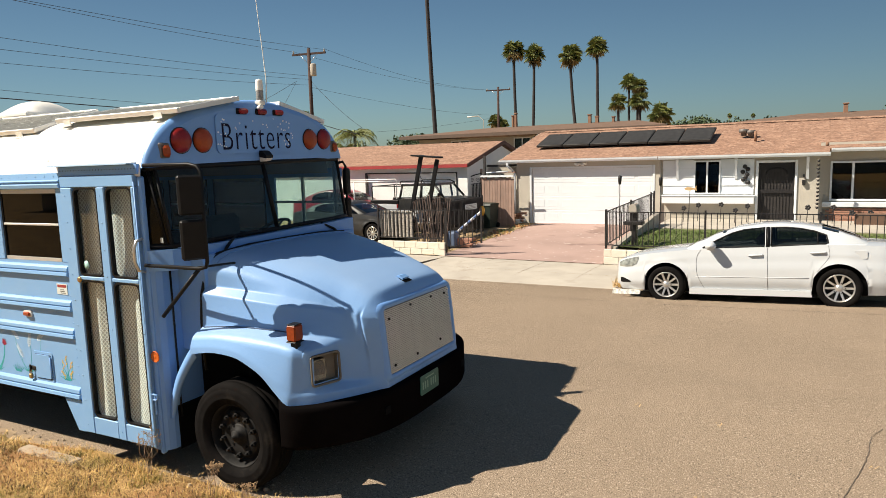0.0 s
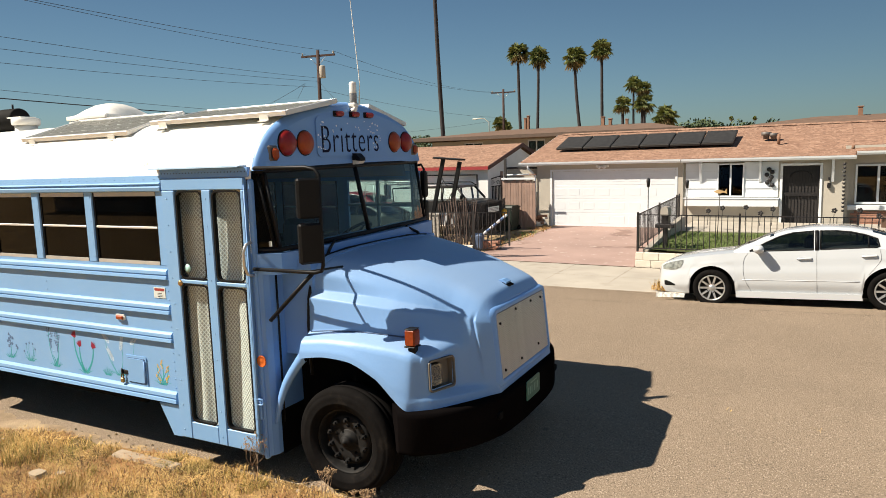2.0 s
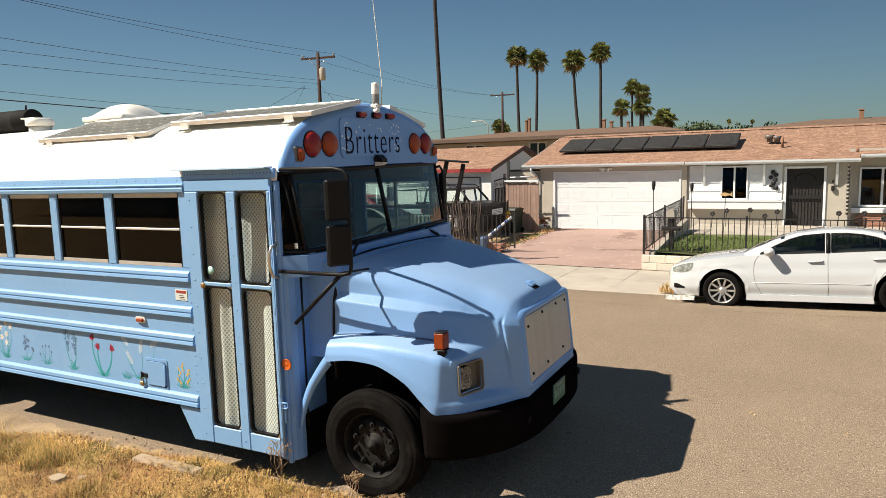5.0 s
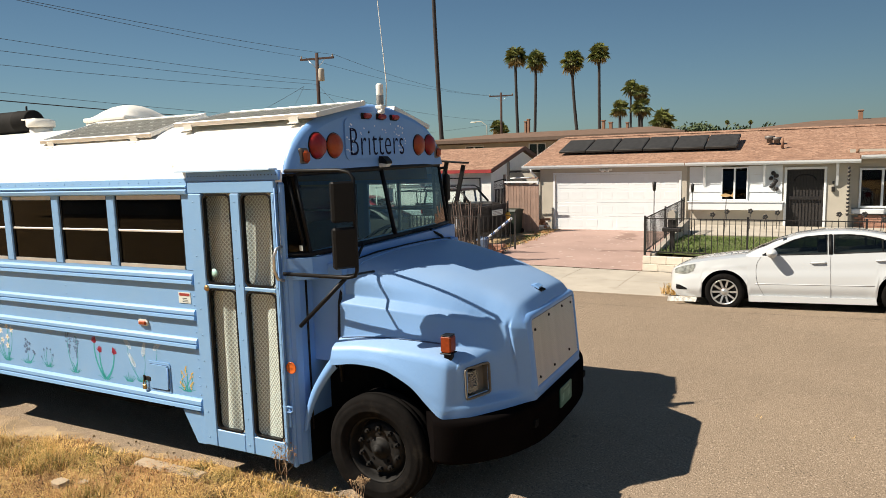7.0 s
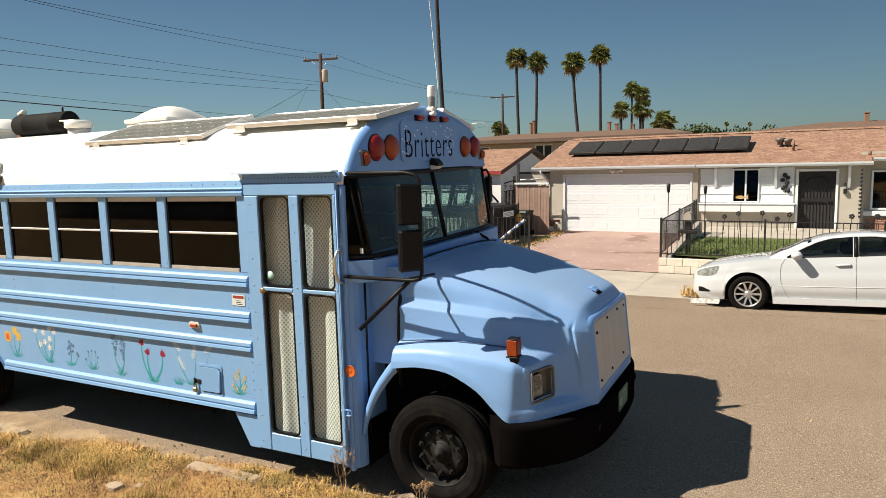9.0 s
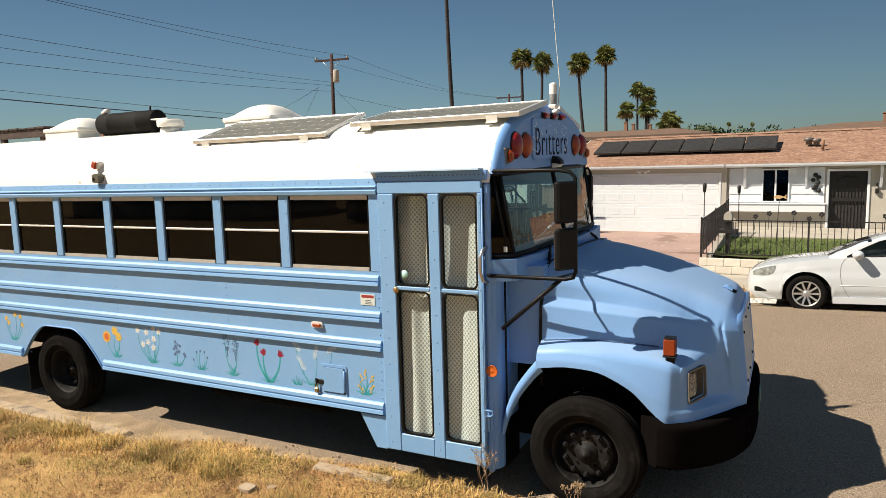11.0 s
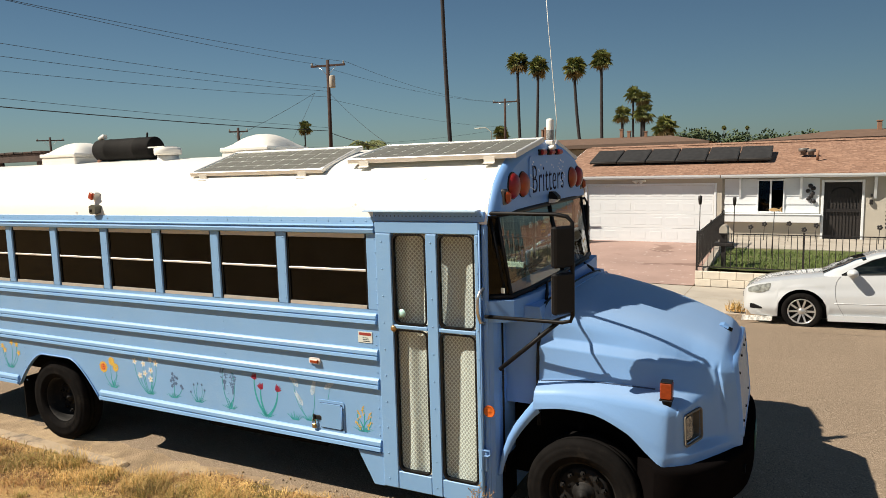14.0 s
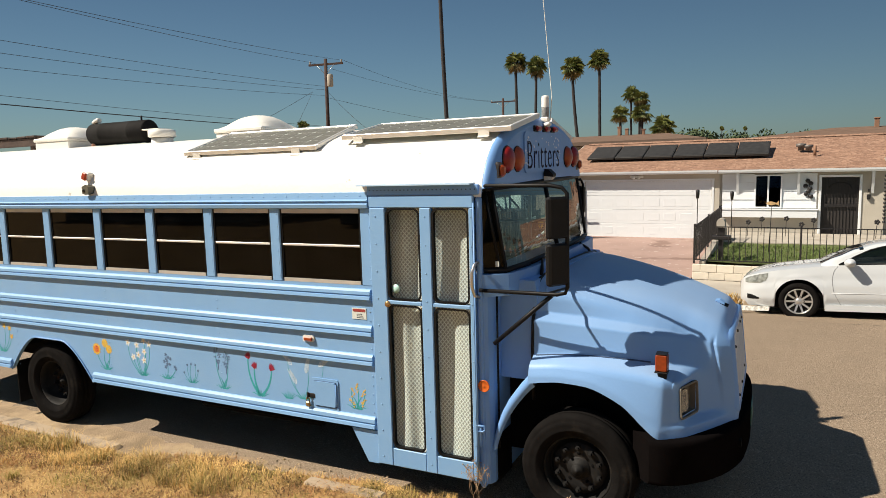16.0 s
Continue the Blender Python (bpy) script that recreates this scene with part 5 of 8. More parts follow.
# underside, toned to near-black shade: chassis rails, tank, wheel wells, exhaust
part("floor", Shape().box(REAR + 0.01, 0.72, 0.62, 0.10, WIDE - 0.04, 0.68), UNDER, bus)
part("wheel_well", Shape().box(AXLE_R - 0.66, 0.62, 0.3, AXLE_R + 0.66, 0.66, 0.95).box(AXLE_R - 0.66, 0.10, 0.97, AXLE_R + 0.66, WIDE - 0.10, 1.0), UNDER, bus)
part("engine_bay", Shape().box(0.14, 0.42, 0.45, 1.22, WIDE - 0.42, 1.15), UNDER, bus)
# black sheets added over lit panels so the arch looks deep in shade
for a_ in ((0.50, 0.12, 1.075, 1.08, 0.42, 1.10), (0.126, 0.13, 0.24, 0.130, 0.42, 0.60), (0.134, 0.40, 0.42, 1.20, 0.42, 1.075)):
    part("arch_blackout", Shape().box(*a_), UNDER, bus)
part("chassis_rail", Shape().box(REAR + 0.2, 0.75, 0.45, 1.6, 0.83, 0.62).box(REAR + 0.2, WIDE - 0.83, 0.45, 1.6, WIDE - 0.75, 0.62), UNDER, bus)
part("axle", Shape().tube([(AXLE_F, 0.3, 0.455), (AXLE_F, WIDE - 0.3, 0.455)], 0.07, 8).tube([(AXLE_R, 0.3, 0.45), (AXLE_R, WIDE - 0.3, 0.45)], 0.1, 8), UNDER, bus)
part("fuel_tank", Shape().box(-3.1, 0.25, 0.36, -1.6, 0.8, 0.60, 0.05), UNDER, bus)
part("mud_flap", Shape().box(AXLE_R - 0.70, 0.05, 0.14, AXLE_R - 0.69, 0.6, 0.62), BLACKPLASTIC, bus)
part("rear_wall", Shape().prism([(y, z) for y, z in [(0.0, 0.55)] + ARCH + [(WIDE, 0.55)]], REAR - 0.03, REAR - 0.002, "x"), BLUE, bus)
part("far_side_upper", Shape().box(-0.86, WIDE - 0.03, WIN1, 0.03, WIDE, 2.425).box(-0.86, WIDE - 0.03, 1.70, -0.80, WIDE, WIN1), BLUE, bus)
dw = part("driver_window", Shape().box(-0.80, WIDE - 0.02, 1.70, 0.03, WIDE - 0.014, WIN1), glass_mat("driver_glass", (0.9, 1.0, 0.98), 0.88), bus)
part("mullion", Shape().box(-0.42, WIDE - 0.035, 1.70, -0.385, WIDE - 0.005, WIN1, 0.004).box(-0.80, WIDE - 0.034, 2.05, 0.03, WIDE - 0.006, 2.075, 0.004), WINFRAME, dw)
# inside, linings toned near black to keep it dark behind the glass
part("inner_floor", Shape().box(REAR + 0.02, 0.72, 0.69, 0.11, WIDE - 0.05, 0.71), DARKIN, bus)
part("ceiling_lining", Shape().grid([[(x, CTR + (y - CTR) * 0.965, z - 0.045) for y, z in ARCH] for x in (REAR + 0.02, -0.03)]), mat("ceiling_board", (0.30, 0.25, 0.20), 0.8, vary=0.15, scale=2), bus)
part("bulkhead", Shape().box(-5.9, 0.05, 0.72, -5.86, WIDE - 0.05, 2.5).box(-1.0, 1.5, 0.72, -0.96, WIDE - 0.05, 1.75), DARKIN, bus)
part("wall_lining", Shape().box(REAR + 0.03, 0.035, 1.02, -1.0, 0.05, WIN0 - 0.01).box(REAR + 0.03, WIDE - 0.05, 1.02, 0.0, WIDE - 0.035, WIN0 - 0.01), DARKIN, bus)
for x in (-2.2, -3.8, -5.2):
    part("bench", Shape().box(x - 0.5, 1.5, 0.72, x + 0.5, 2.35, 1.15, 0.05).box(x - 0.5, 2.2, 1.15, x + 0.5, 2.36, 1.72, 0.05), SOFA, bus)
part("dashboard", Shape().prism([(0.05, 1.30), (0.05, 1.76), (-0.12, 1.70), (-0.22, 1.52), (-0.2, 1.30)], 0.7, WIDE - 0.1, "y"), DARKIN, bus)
st = part("steering_wheel", Shape().tube([(0.22 * math.cos(a), 0.22 * math.sin(a), 0) for a in span(0, 2 * math.pi, 28)], 0.016, 8, cap=False).tube([(-0.21, 0, 0), (0, 0, -0.03), (0.21, 0, 0)], 0.012, 6).tube([(0, 0, -0.03), (0, -0.21, 0)], 0.012, 6).lathe([(0, 0.0), (0.05, -0.01), (0.05, -0.05), (0, -0.35)], 12), BLACKPLASTIC, bus)
st.matrix_local = pose(-0.28, 1.78, 1.80, 0, -38, 0)
part("driver_seat", Shape().box(-0.95, 1.5, 1.0, -0.55, 2.05, 1.2, 0.05).box(-1.0, 1.52, 1.2, -0.88, 2.03, 1.98, 0.06), SOFA, bus)

# entrance door: two leaves with two panes each, curtains behind
door = part("entrance_door", Shape().box(-0.85, -0.024, 2.345, 0.03, 0.02, 2.435, 0.006), PANELBLUE, bus, "blue folding entrance door with four curtained panes")
for a, b in ((-0.845, -0.706), (-0.405, -0.312), (-0.003, 0.03)):
    part("stile", Shape().box(a, -0.028, 0.29, b, 0.02, 2.343, 0.006), PANELBLUE, door)
for a, b in ((-0.704, -0.407), (-0.310, -0.005)):
    part("rail", Shape().box(a, -0.026, 1.60, b, 0.018, 1.63, 0.005), PANELBLUE, door)
    part("kick_plate", Shape().box(a, -0.026, 0.29, b, 0.018, 0.435, 0.005), PANELBLUE, door)
    for z0, z1 in ((0.437, 1.598), (1.632, 2.343)):
        w, h, cx, cz = b - a - 0.004, z1 - z0, (a + b) / 2, (z0 + z1) / 2
        outer = rounded(w, h, 0.05, 5)
        inner = rounded(w - 0.03, h - 0.03, 0.04, 5)
        n = len(outer)
        s_ = Shape().add([(cx + p, -0.02, cz + q) for p, q in outer] + [(cx + p, -0.02, cz + q) for p, q in inner] + [(cx + p, 0.014, cz + q) for p, q in inner], [(i, (i + 1) % n, n + (i + 1) % n, n + i) for i in range(n)] + [(n + i, n + (i + 1) % n, 2 * n + (i + 1) % n, 2 * n + i) for i in range(n)])
        sl = part("rubber_seal", s_, BLACKPLASTIC, door)
        part("pane", Shape().add([(cx + p, 0.004, cz + q) for p, q in inner], [tuple(range(n))]), CLEAR, door)
for z0, z1, d0, d1 in ((0.40, 1.61, 0.024, 0.058), (1.62, 2.41, 0.088, 0.112)):
    cols = span(-0.98, 0.0, 98)
    rowsc = []
    for z in span(z0, z1, 16):
        dep = d0 + (d1 - d0) * (z - z0) / (z1 - z0)
        rowsc.append([(x, dep + 0.003 * math.sin(x * 57 + 2.6 * noise.noise((x * 2, z * 1.3, 1))) + (0.014 + 0.008 * noise.noise((x * 3, z * 0.6, 3))) * math.sin(x * 24 + 3.4 * noise.noise((x * 1.6, z * 0.8, 5))), z) for x in cols])
    part("curtain", Shape().grid(rowsc), CURTAIN, door, "cream patterned curtain hanging in folds")
# near-black sheet added behind the curtains to shut off the inside
part("curtain_backing", Shape().box(-0.86, 0.215, 0.30, 0.0, 0.22, 2.42), DARKIN, bus)
part("step_side", Shape().prism([(-1.10, 0.545), (-0.855, 0.545), (-0.855, 0.275), (-0.95, 0.275)], -0.006, 0.02, "y"), PANELBLUE, bus)
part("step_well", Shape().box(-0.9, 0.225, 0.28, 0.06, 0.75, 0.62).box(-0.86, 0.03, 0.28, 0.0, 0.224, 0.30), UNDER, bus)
vent = part("vent_strip", Shape().box(-0.865, -0.012, 2.438, 0.07, 0.02, 2.512, 0.003), BLUE, bus, "blue louvred strip over the door")
slot = Shape().lathe([(0.0, 0.001), (0.0045, 0.001), (0.0055, 0)], 10).mesh("slot", SEAMBLUE)
for i in range(27):
    part("slot", slot, None, vent).matrix_local = pose(-0.84 + i * 0.034, -0.0122, 2.478, 90, 0, 0)
part("door_drip_cap", Shape().prism([(-0.066, 2.522), (-0.068, 2.512), (0.02, 2.514), (0.03, 2.526)], -0.93, 0.03, "x"), PALEBLUE, bus)
part("piano_hinge", Shape().tube([(0.034, -0.022, 0.32), (0.034, -0.022, 2.38)], 0.006, 6), BLUE_DEEP, door)
part("lock", Shape().lathe([(0, 0.014), (0.018, 0.013), (0.024, 0.006), (0.026, 0)], 14, m=pose(-0.705, -0.026, 1.60, 90)), mat("brass", (0.45, 0.28, 0.12), 0.35, metal=0.8), door)
part("sticker", Shape().lathe([(0, 0.001), (0.034, 0.001), (0.034, 0)], 20, m=pose(-0.64, -0.001, 1.72, 90)), mat("mint_sticker", (0.45, 0.72, 0.66), 0.4, vary=0.3, scale=30), door)
# grab handle, reflector disc, latch, side label, side marker
part("grab_handle", Shape().tube([(0.055, -0.002, 1.95), (0.045, -0.05, 1.935), (0.03, -0.065, 1.88), (0.03, -0.065, 1.78), (0.045, -0.05, 1.71), (0.06, -0.002, 1.695)], 0.012, 8), STEEL, bus)
part("reflector", Shape().lathe([(0, 0.004), (0.004, 0.007), (0.008, 0.004), (0.038, 0.004), (0.041, 0.007), (0.044, 0.006), (0.046, 0)], 24, m=pose(0.08, -0.001, 1.03, 90)), ORANGELENS, bus)
la = part("bonnet_latch", Shape().box(0.02, -0.02, 0.69, 0.065, -0.003, 0.72, 0.006).box(0.03, -0.016, 0.56, 0.06, -0.003, 0.68, 0.006).tube([(0.0, -0.02, 0.73), (0.085, -0.02, 0.73), (0.09, -0.02, 0.70), (0.07, -0.02, 0.685), (0.01, -0.02, 0.685), (0.0, -0.02, 0.73)], 0.008, 6), BLUE_DEEP, bus)
lb = part("warning_label", Shape().box(-1.055, -0.004, 1.455, -0.92, -0.001, 1.545), PALEMARK, bus, "white and red warning label")
part("label_band", Shape().prism([(-0.9875 + p, 1.526 + q) for p, q in rounded(0.118, 0.022, 0.0105)], -0.0055, -0.0042, "y"), mat("label_red", (0.30, 0.04, 0.035), 0.5), lb)
for i in range(3):
    part("bar_mark", Shape().box(-1.01, -0.0055, 1.466 + i * 0.014, -0.945 - 0.008 * i, -0.0042, 1.4695 + i * 0.014), INK, lb)
sm_ = part("side_marker", Shape().prism([(-1.50 + p, 1.255 + q) for p, q in rounded(0.115, 0.055, 0.02)], -0.012, -0.001, "y"), WHITE, bus)
part("lens", Shape().box(-1.542, -0.030, 1.234, -1.452, -0.011, 1.272, 0.010), AMBERLENS, sm_)
ht = part("hatch", Shape().prism([(-1.36 + p, 0.79 + q) for p, q in rounded(0.275, 0.265, 0.02)], -0.007, -0.001, "y"), PANELBLUE, bus, "small blue hatch with padlock")
part("gap", Shape().prism([(-1.352 + p, 0.79 + q) for p, q in rounded(0.228, 0.222, 0.012)], -0.0085, -0.0068, "y"), SEAMBLUE, ht)
part("panel", Shape().prism([(-1.357 + p, 0.793 + q) for p, q in rounded(0.212, 0.208, 0.012)], -0.017, -0.0085, "y"), PANELBLUE, ht)
part("hinge", Shape().tube([(-1.243, -0.014, 0.70), (-1.243, -0.014, 0.885)], 0.007, 6), BLUE_DEEP, ht)
part("hasp", Shape().box(-1.53, -0.02, 0.745, -1.45, -0.006, 0.785, 0.005).box(-1.535, -0.03, 0.735, -1.515, -0.018, 0.795, 0.004), DARKSTEEL, ht)
part("padlock", Shape().box(-1.545, -0.035, 0.668, -1.505, -0.012, 0.712, 0.006).tube([(-1.538, -0.024, 0.712), (-1.538, -0.024, 0.742), (-1.525, -0.024, 0.755), (-1.512, -0.024, 0.742), (-1.512, -0.024, 0.712)], 0.005, 6), mat("padlock_brass", (0.35, 0.24, 0.10), 0.4, metal=0.7), ht)

# mirrors on a bent arm
arm = part("mirror_arm", Shape().tube([(0.06, 0.05, 2.47), (0.12, 0.01, 2.50), (0.60, 0.0, 2.495), (0.68, 0.0, 2.48), (0.715, 0.0, 2.44), (0.715, 0.0, 1.80), (0.70, 0.0, 1.76), (0.64, 0.0, 1.745), (0.06, 0.0, 1.745)], 0.014, 8).tube([(0.60, 0.02, 1.735), (0.15, 0.05, 1.345)], 0.016, 8).tube([(0.56, 0.0, 1.745), (0.62, 0.36, 1.735)], 0.009, 6), BLACKPLASTIC, bus, "black steel mirror bracket")
for z0, z1 in ((2.14, 2.42), (1.82, 2.105)):
    mh = part("mirror_head", Shape().box(-0.072, 0.0, z0, 0.10, 0.055, z1, 0.014), BLACKPLASTIC, arm, "black mirror housing")
    mh.matrix_local = Matrix.Translation((0.678, -0.088, 0)) @ rot("Z", 59)
    part("mirror_glass", Shape().box(-0.06, 0.0555, z0 + 0.02, 0.087, 0.057, z1 - 0.02), STEEL, mh)
arm2 = part("mirror_arm", Shape().tube([(0.06, WIDE - 0.05, 2.47), (0.15, WIDE - 0.02, 2.49), (0.17, WIDE + 0.0, 2.44), (0.17, WIDE + 0.0, 1.80), (0.06, WIDE + 0.0, 1.745)], 0.014, 8), BLACKPLASTIC, bus)
for z0, z1 in ((2.14, 2.42), (1.82, 2.105)):
    part("mirror_head", Shape().box(0.11, WIDE - 0.0, z0, 0.18, WIDE + 0.08, z1, 0.018), BLACKPLASTIC, arm2)

# on the roof: solar panels, vents, tank, beacon, aerial
def roof_panel(x0, x1, ya, za, yb, zb):
    d = Vector((0, yb - ya, zb - za))
    w = d.length
    L = x1 - x0
    p = part("solar_panel", Shape().box(0, 0, -0.02, L, 0.03, 0.02, 0.004).box(0, w - 0.03, -0.02, L, w, 0.02, 0.004).box(0, 0.03, -0.02, 0.03, w - 0.03, 0.02, 0.004).box(L - 0.03, 0.03, -0.02, L, w - 0.03, 0.02, 0.004), ALU, bus, "white-framed solar panel bracketed to the bus roof")
    p.matrix_local = Matrix.Translation((x0, ya, za)) @ rot("X", math.degrees(math.atan2(zb - za, yb - ya)))
    part("backing", Shape().box(0.03, 0.03, 0.0, L - 0.03, w - 0.03, 0.010), PALEMARK, p)
    nx, ny = 9, 4
    cw, ch = (L - 0.08) / nx, (w - 0.08) / ny
    cm_ = Shape().prism([(q * 1.0, r) for q, r in [(0.016, 0.005), (cw - 0.016, 0.005), (cw - 0.005, 0.016), (cw - 0.005, ch - 0.016), (cw - 0.016, ch - 0.005), (0.016, ch - 0.005), (0.005, ch - 0.016), (0.005, 0.016)]], 0.0105, 0.012, "z").mesh("cell", SOLARCELL)
    for i in range(nx):
        for j in range(ny):
            part("cell", cm_, None, p).location = (0.04 + i * cw, 0.04 + j * ch, 0)
    for x in (0.16, L - 0.22):
        part("bracket", Shape().prism([(-0.035, -0.05), (-0.035, -0.045), (-0.007, -0.043), (-0.007, -0.002), (-0.001, -0.002), (-0.001, -0.05)], x - 0.045, x + 0.045, "x"), WHITE, p)
    return p


roof_panel(-1.28, 0.22, 0.28, 2.91, 0.95, 3.045)
roof_panel(-3.03, -1.50, 0.22, 2.838, 0.87, 3.045)
q = roof_panel(-1.36, 0.14, WIDE - 0.95, 3.045, WIDE - 0.28, 2.90)


def roof_hatch(x, y, w, d, h, name="roof_vent"):
    e = thing(name, BUS @ Matrix.Translation((x, y, 3.0)), "white plastic roof vent with domed lid", "roof vent", "bus roof vents")
    part("base", Shape().box(-w / 2, -d / 2, -0.12, w / 2, d / 2, 0.03, 0.012), WHITE, e)
    part("rim", Shape().box(-w / 2 - 0.015, -d / 2 - 0.015, 0.03, w / 2 + 0.015, d / 2 + 0.015, 0.075, 0.012), WHITE, e)
    rows_ = []
    for i in range(9):
        row = []
        for j in range(13):
            u, v = -1 + 2 * j / 12, -1 + 2 * i / 8
            row.append((u * w / 2 * 0.93, v * d / 2 * 0.93, 0.075 + h * (1 - abs(u) ** 2.4) ** 0.8 * (1 - abs(v) ** 2.4) ** 0.8))
        rows_.append(row)
    part("dome", Shape().grid(rows_), WHITE, e)
    return e


roof_hatch(-2.955, 1.20, 0.62, 0.64, 0.14).location += Vector((0, 0, 0.035))
roof_hatch(-5.95, 1.23, 0.64, 0.66, 0.14).location += Vector((0, 0, 0.07))
tk = thing("water_tank", BUS @ Matrix.Translation((-4.965, 1.12, 3.165)), "black painted pipe tank for water on the bus roof", "water tank")
part("cylinder", Shape().lathe([(0.0, -0.465), (0.10, -0.472), (0.117, -0.48), (0.129, -0.47), (0.129, -0.29), (0.131, -0.285), (0.131, -0.265), (0.129, -0.26), (0.129, 0.20), (0.131, 0.205), (0.131, 0.225), (0.129, 0.23), (0.129, 0.46), (0.118, 0.475), (0.0, 0.475)], 36, m=rot("Y", 90)), mat("black_pipe", (0.011, 0.0105, 0.010), 0.8, vary=0.3, scale=6, spec=0.12, bump=0.1, bump_scale=30), tk)
part("elbow", Shape().tube([(-0.47, -0.01, 0.135), (-0.42, 0, 0.165), (-0.38, 0, 0.16)], 0.03, 8), WHITE, tk)
part("valve", Shape().tube([(-0.47, -0.03, -0.10), (-0.42, -0.08, -0.135)], 0.022, 8), BRICK, tk)
part("stub", Shape().tube([(0.34, 0, 0.12), (0.34, 0, 0.18)], 0.011, 6), BLACKPLASTIC, tk)
for x in (-0.38, 0.36):
    part("saddle", Shape().box(x - 0.03, -0.02, -0.17, x + 0.03, 0.09, -0.12, 0.006), WHITE, tk)
vp = part("vent_cap", Shape().lathe([(0.115, -0.02), (0.115, 0.07), (0.0, 0.07)], 24), WHITE, bus, "white round vent cap on the roof")
vp.location = (-4.12, 0.95, 3.0)
part("hood", Shape().lathe([(0.0, 0.15), (0.13, 0.147), (0.145, 0.135), (0.145, 0.075), (0.13, 0.065)], 24), WHITE, vp)
part("lid", Shape().box(-0.21, -0.09, 0.15, 0.05, 0.09, 0.163, 0.004), WHITE, vp)
rk = thing("roof_rack", BUS @ Matrix.Translation((0, 0, 3.0)), "dark brown wooden rack at the rear of the white bus roof", "roof rack")
RACKWOOD = mat("dark_rack_wood", (0.050, 0.030, 0.023), 0.85, vary=0.35, scale=5, bump=0.3, bump_scale=30, rand=0.2)
part("side_board", Shape().box(-7.55, 1.02, 0.07, -6.42, 1.05, 0.175, 0.006), RACKWOOD, rk)
part("side_board", Shape().box(-7.55, 1.98, 0.07, -6.42, 2.01, 0.175, 0.006), RACKWOOD, rk)
for x in (-7.4, -6.55):
    part("foot", Shape().box(x - 0.04, 1.04, -0.03, x + 0.04, 1.10, 0.08, 0.004), RACKWOOD, rk)
    part("foot", Shape().box(x - 0.04, 1.93, -0.03, x + 0.04, 1.99, 0.08, 0.004), RACKWOOD, rk)
for i in range(6):
    part("slat", Shape().box(-7.54 + i * 0.188, 1.0, 0.177, -7.54 + i * 0.188 + 0.172, 2.03, 0.195 + 0.004 * (i % 3), 0.004), RACKWOOD, rk)
bc = thing("beacon_lamp", BUS @ Matrix.Translation((0.17, 1.255, 3.02)), "white strobe beacon with clear ribbed lens", "beacon")
part("foot", Shape().box(-0.036, -0.036, -0.01, 0.036, 0.036, 0.03, 0.01).tube([(0.0, -0.03, -0.04), (0.06, -0.05, -0.03)], 0.02, 6), WHITE, bc)
part("lens", Shape().lathe([(0.030, 0.03)] + [(0.034 if k % 2 else 0.030, 0.034 + 0.008 * k) for k in range(11)], 20), mat("ribbed_lens", (0.26, 0.26, 0.25), 0.3, vary=0.5, scale=60), bc)
part("body", Shape().lathe([(0.033, 0.115), (0.032, 0.195), (0.028, 0.21), (0.0, 0.216)], 20), WHITE, bc)
an = thing("aerial", BUS @ Matrix.Translation((0.20, 1.30, 3.03)), "tall white whip aerial on the bus roof", "aerial")
part("whip", Shape().tube([(0, 0, 0), (0.015, 0.0, 0.20), (-0.05, 0.0, 0.97), (-0.07, 0.0, 1.25)], [0.005, 0.004, 0.003, 0.0025], 6), WHITE, an)
rl = thing("marker_lamp", BUS @ Matrix.Translation((-4.18, 0.05, 2.66)), "small red marker lamp on the white roof edge", "lamp")
part("base", Shape().box(-0.030, -0.025, -0.042, 0.030, 0.05, 0.036, 0.010, m=rot("Y", 20)), WHITE, rl)
part("lens", Shape().box(-0.032, -0.05, -0.042, 0.032, -0.024, 0.037, 0.010, m=rot("Y", 20)), REDORANGE, rl)
sc = thing("security_camera", BUS @ Matrix.Translation((-4.10, 0.0, 2.53)), "small dark camera box under the roof lamp", "camera")
part("housing", Shape().prism([(-0.045, -0.04), (0.0, -0.052), (0.045, -0.04), (0.045, 0.025), (0.0, 0.042), (-0.045, 0.025)], -0.05, 0.03, "y"), mat("olive_plastic", (0.09, 0.085, 0.06), 0.5, vary=0.2), sc)
part("eye", Shape().lathe([(0, 0.01), (0.015, 0.008), (0.018, 0)], 10, m=pose(-0.02, -0.05, -0.01, 90)), CLEARLENS, sc)

# rivets
sh = Shape()
rv = [(0.0, 0.0036), (0.0045, 0.0028), (0.0065, 0.0)]
def rivet(x, z, y=-0.001):
    sh.lathe(rv, 6, m=pose(x, y, z, 90))
for i in range(56):
    x = -0.93 - i * 0.12
    for z, y in ((1.70, -0.001), (1.41, -0.001), (1.16, -0.001), (0.645, -0.001), (2.438, -0.0150)):
        if z > 0.8 or abs(x - AXLE_R) > 0.72:
            rivet(x, z, y)
for x in PILLARS:
    for z in span(WIN0 + 0.05, WIN1 - 0.04, 5):
        rivet(x + 0.029, z, -0.005)
for x in (-0.885, -2.51, -4.0, -5.5):
    for z in [0.62 + 0.075 * i for i in range(14)]:
        rivet(x, z)
for z in span(0.36, 2.28, 9):
    rivet(-0.79, z, -0.029)
    rivet(-0.36, z, -0.029)
    rivet(0.014, z, -0.029)
    rivet(0.065, z, -0.001)
tagged(part("rivets", sh, PANELBLUE, bus), kind="stuff")

GRASSOLIVE = mat("olive_grass", (0.27, 0.215, 0.05), 0.9, vary=0.3, scale=2)

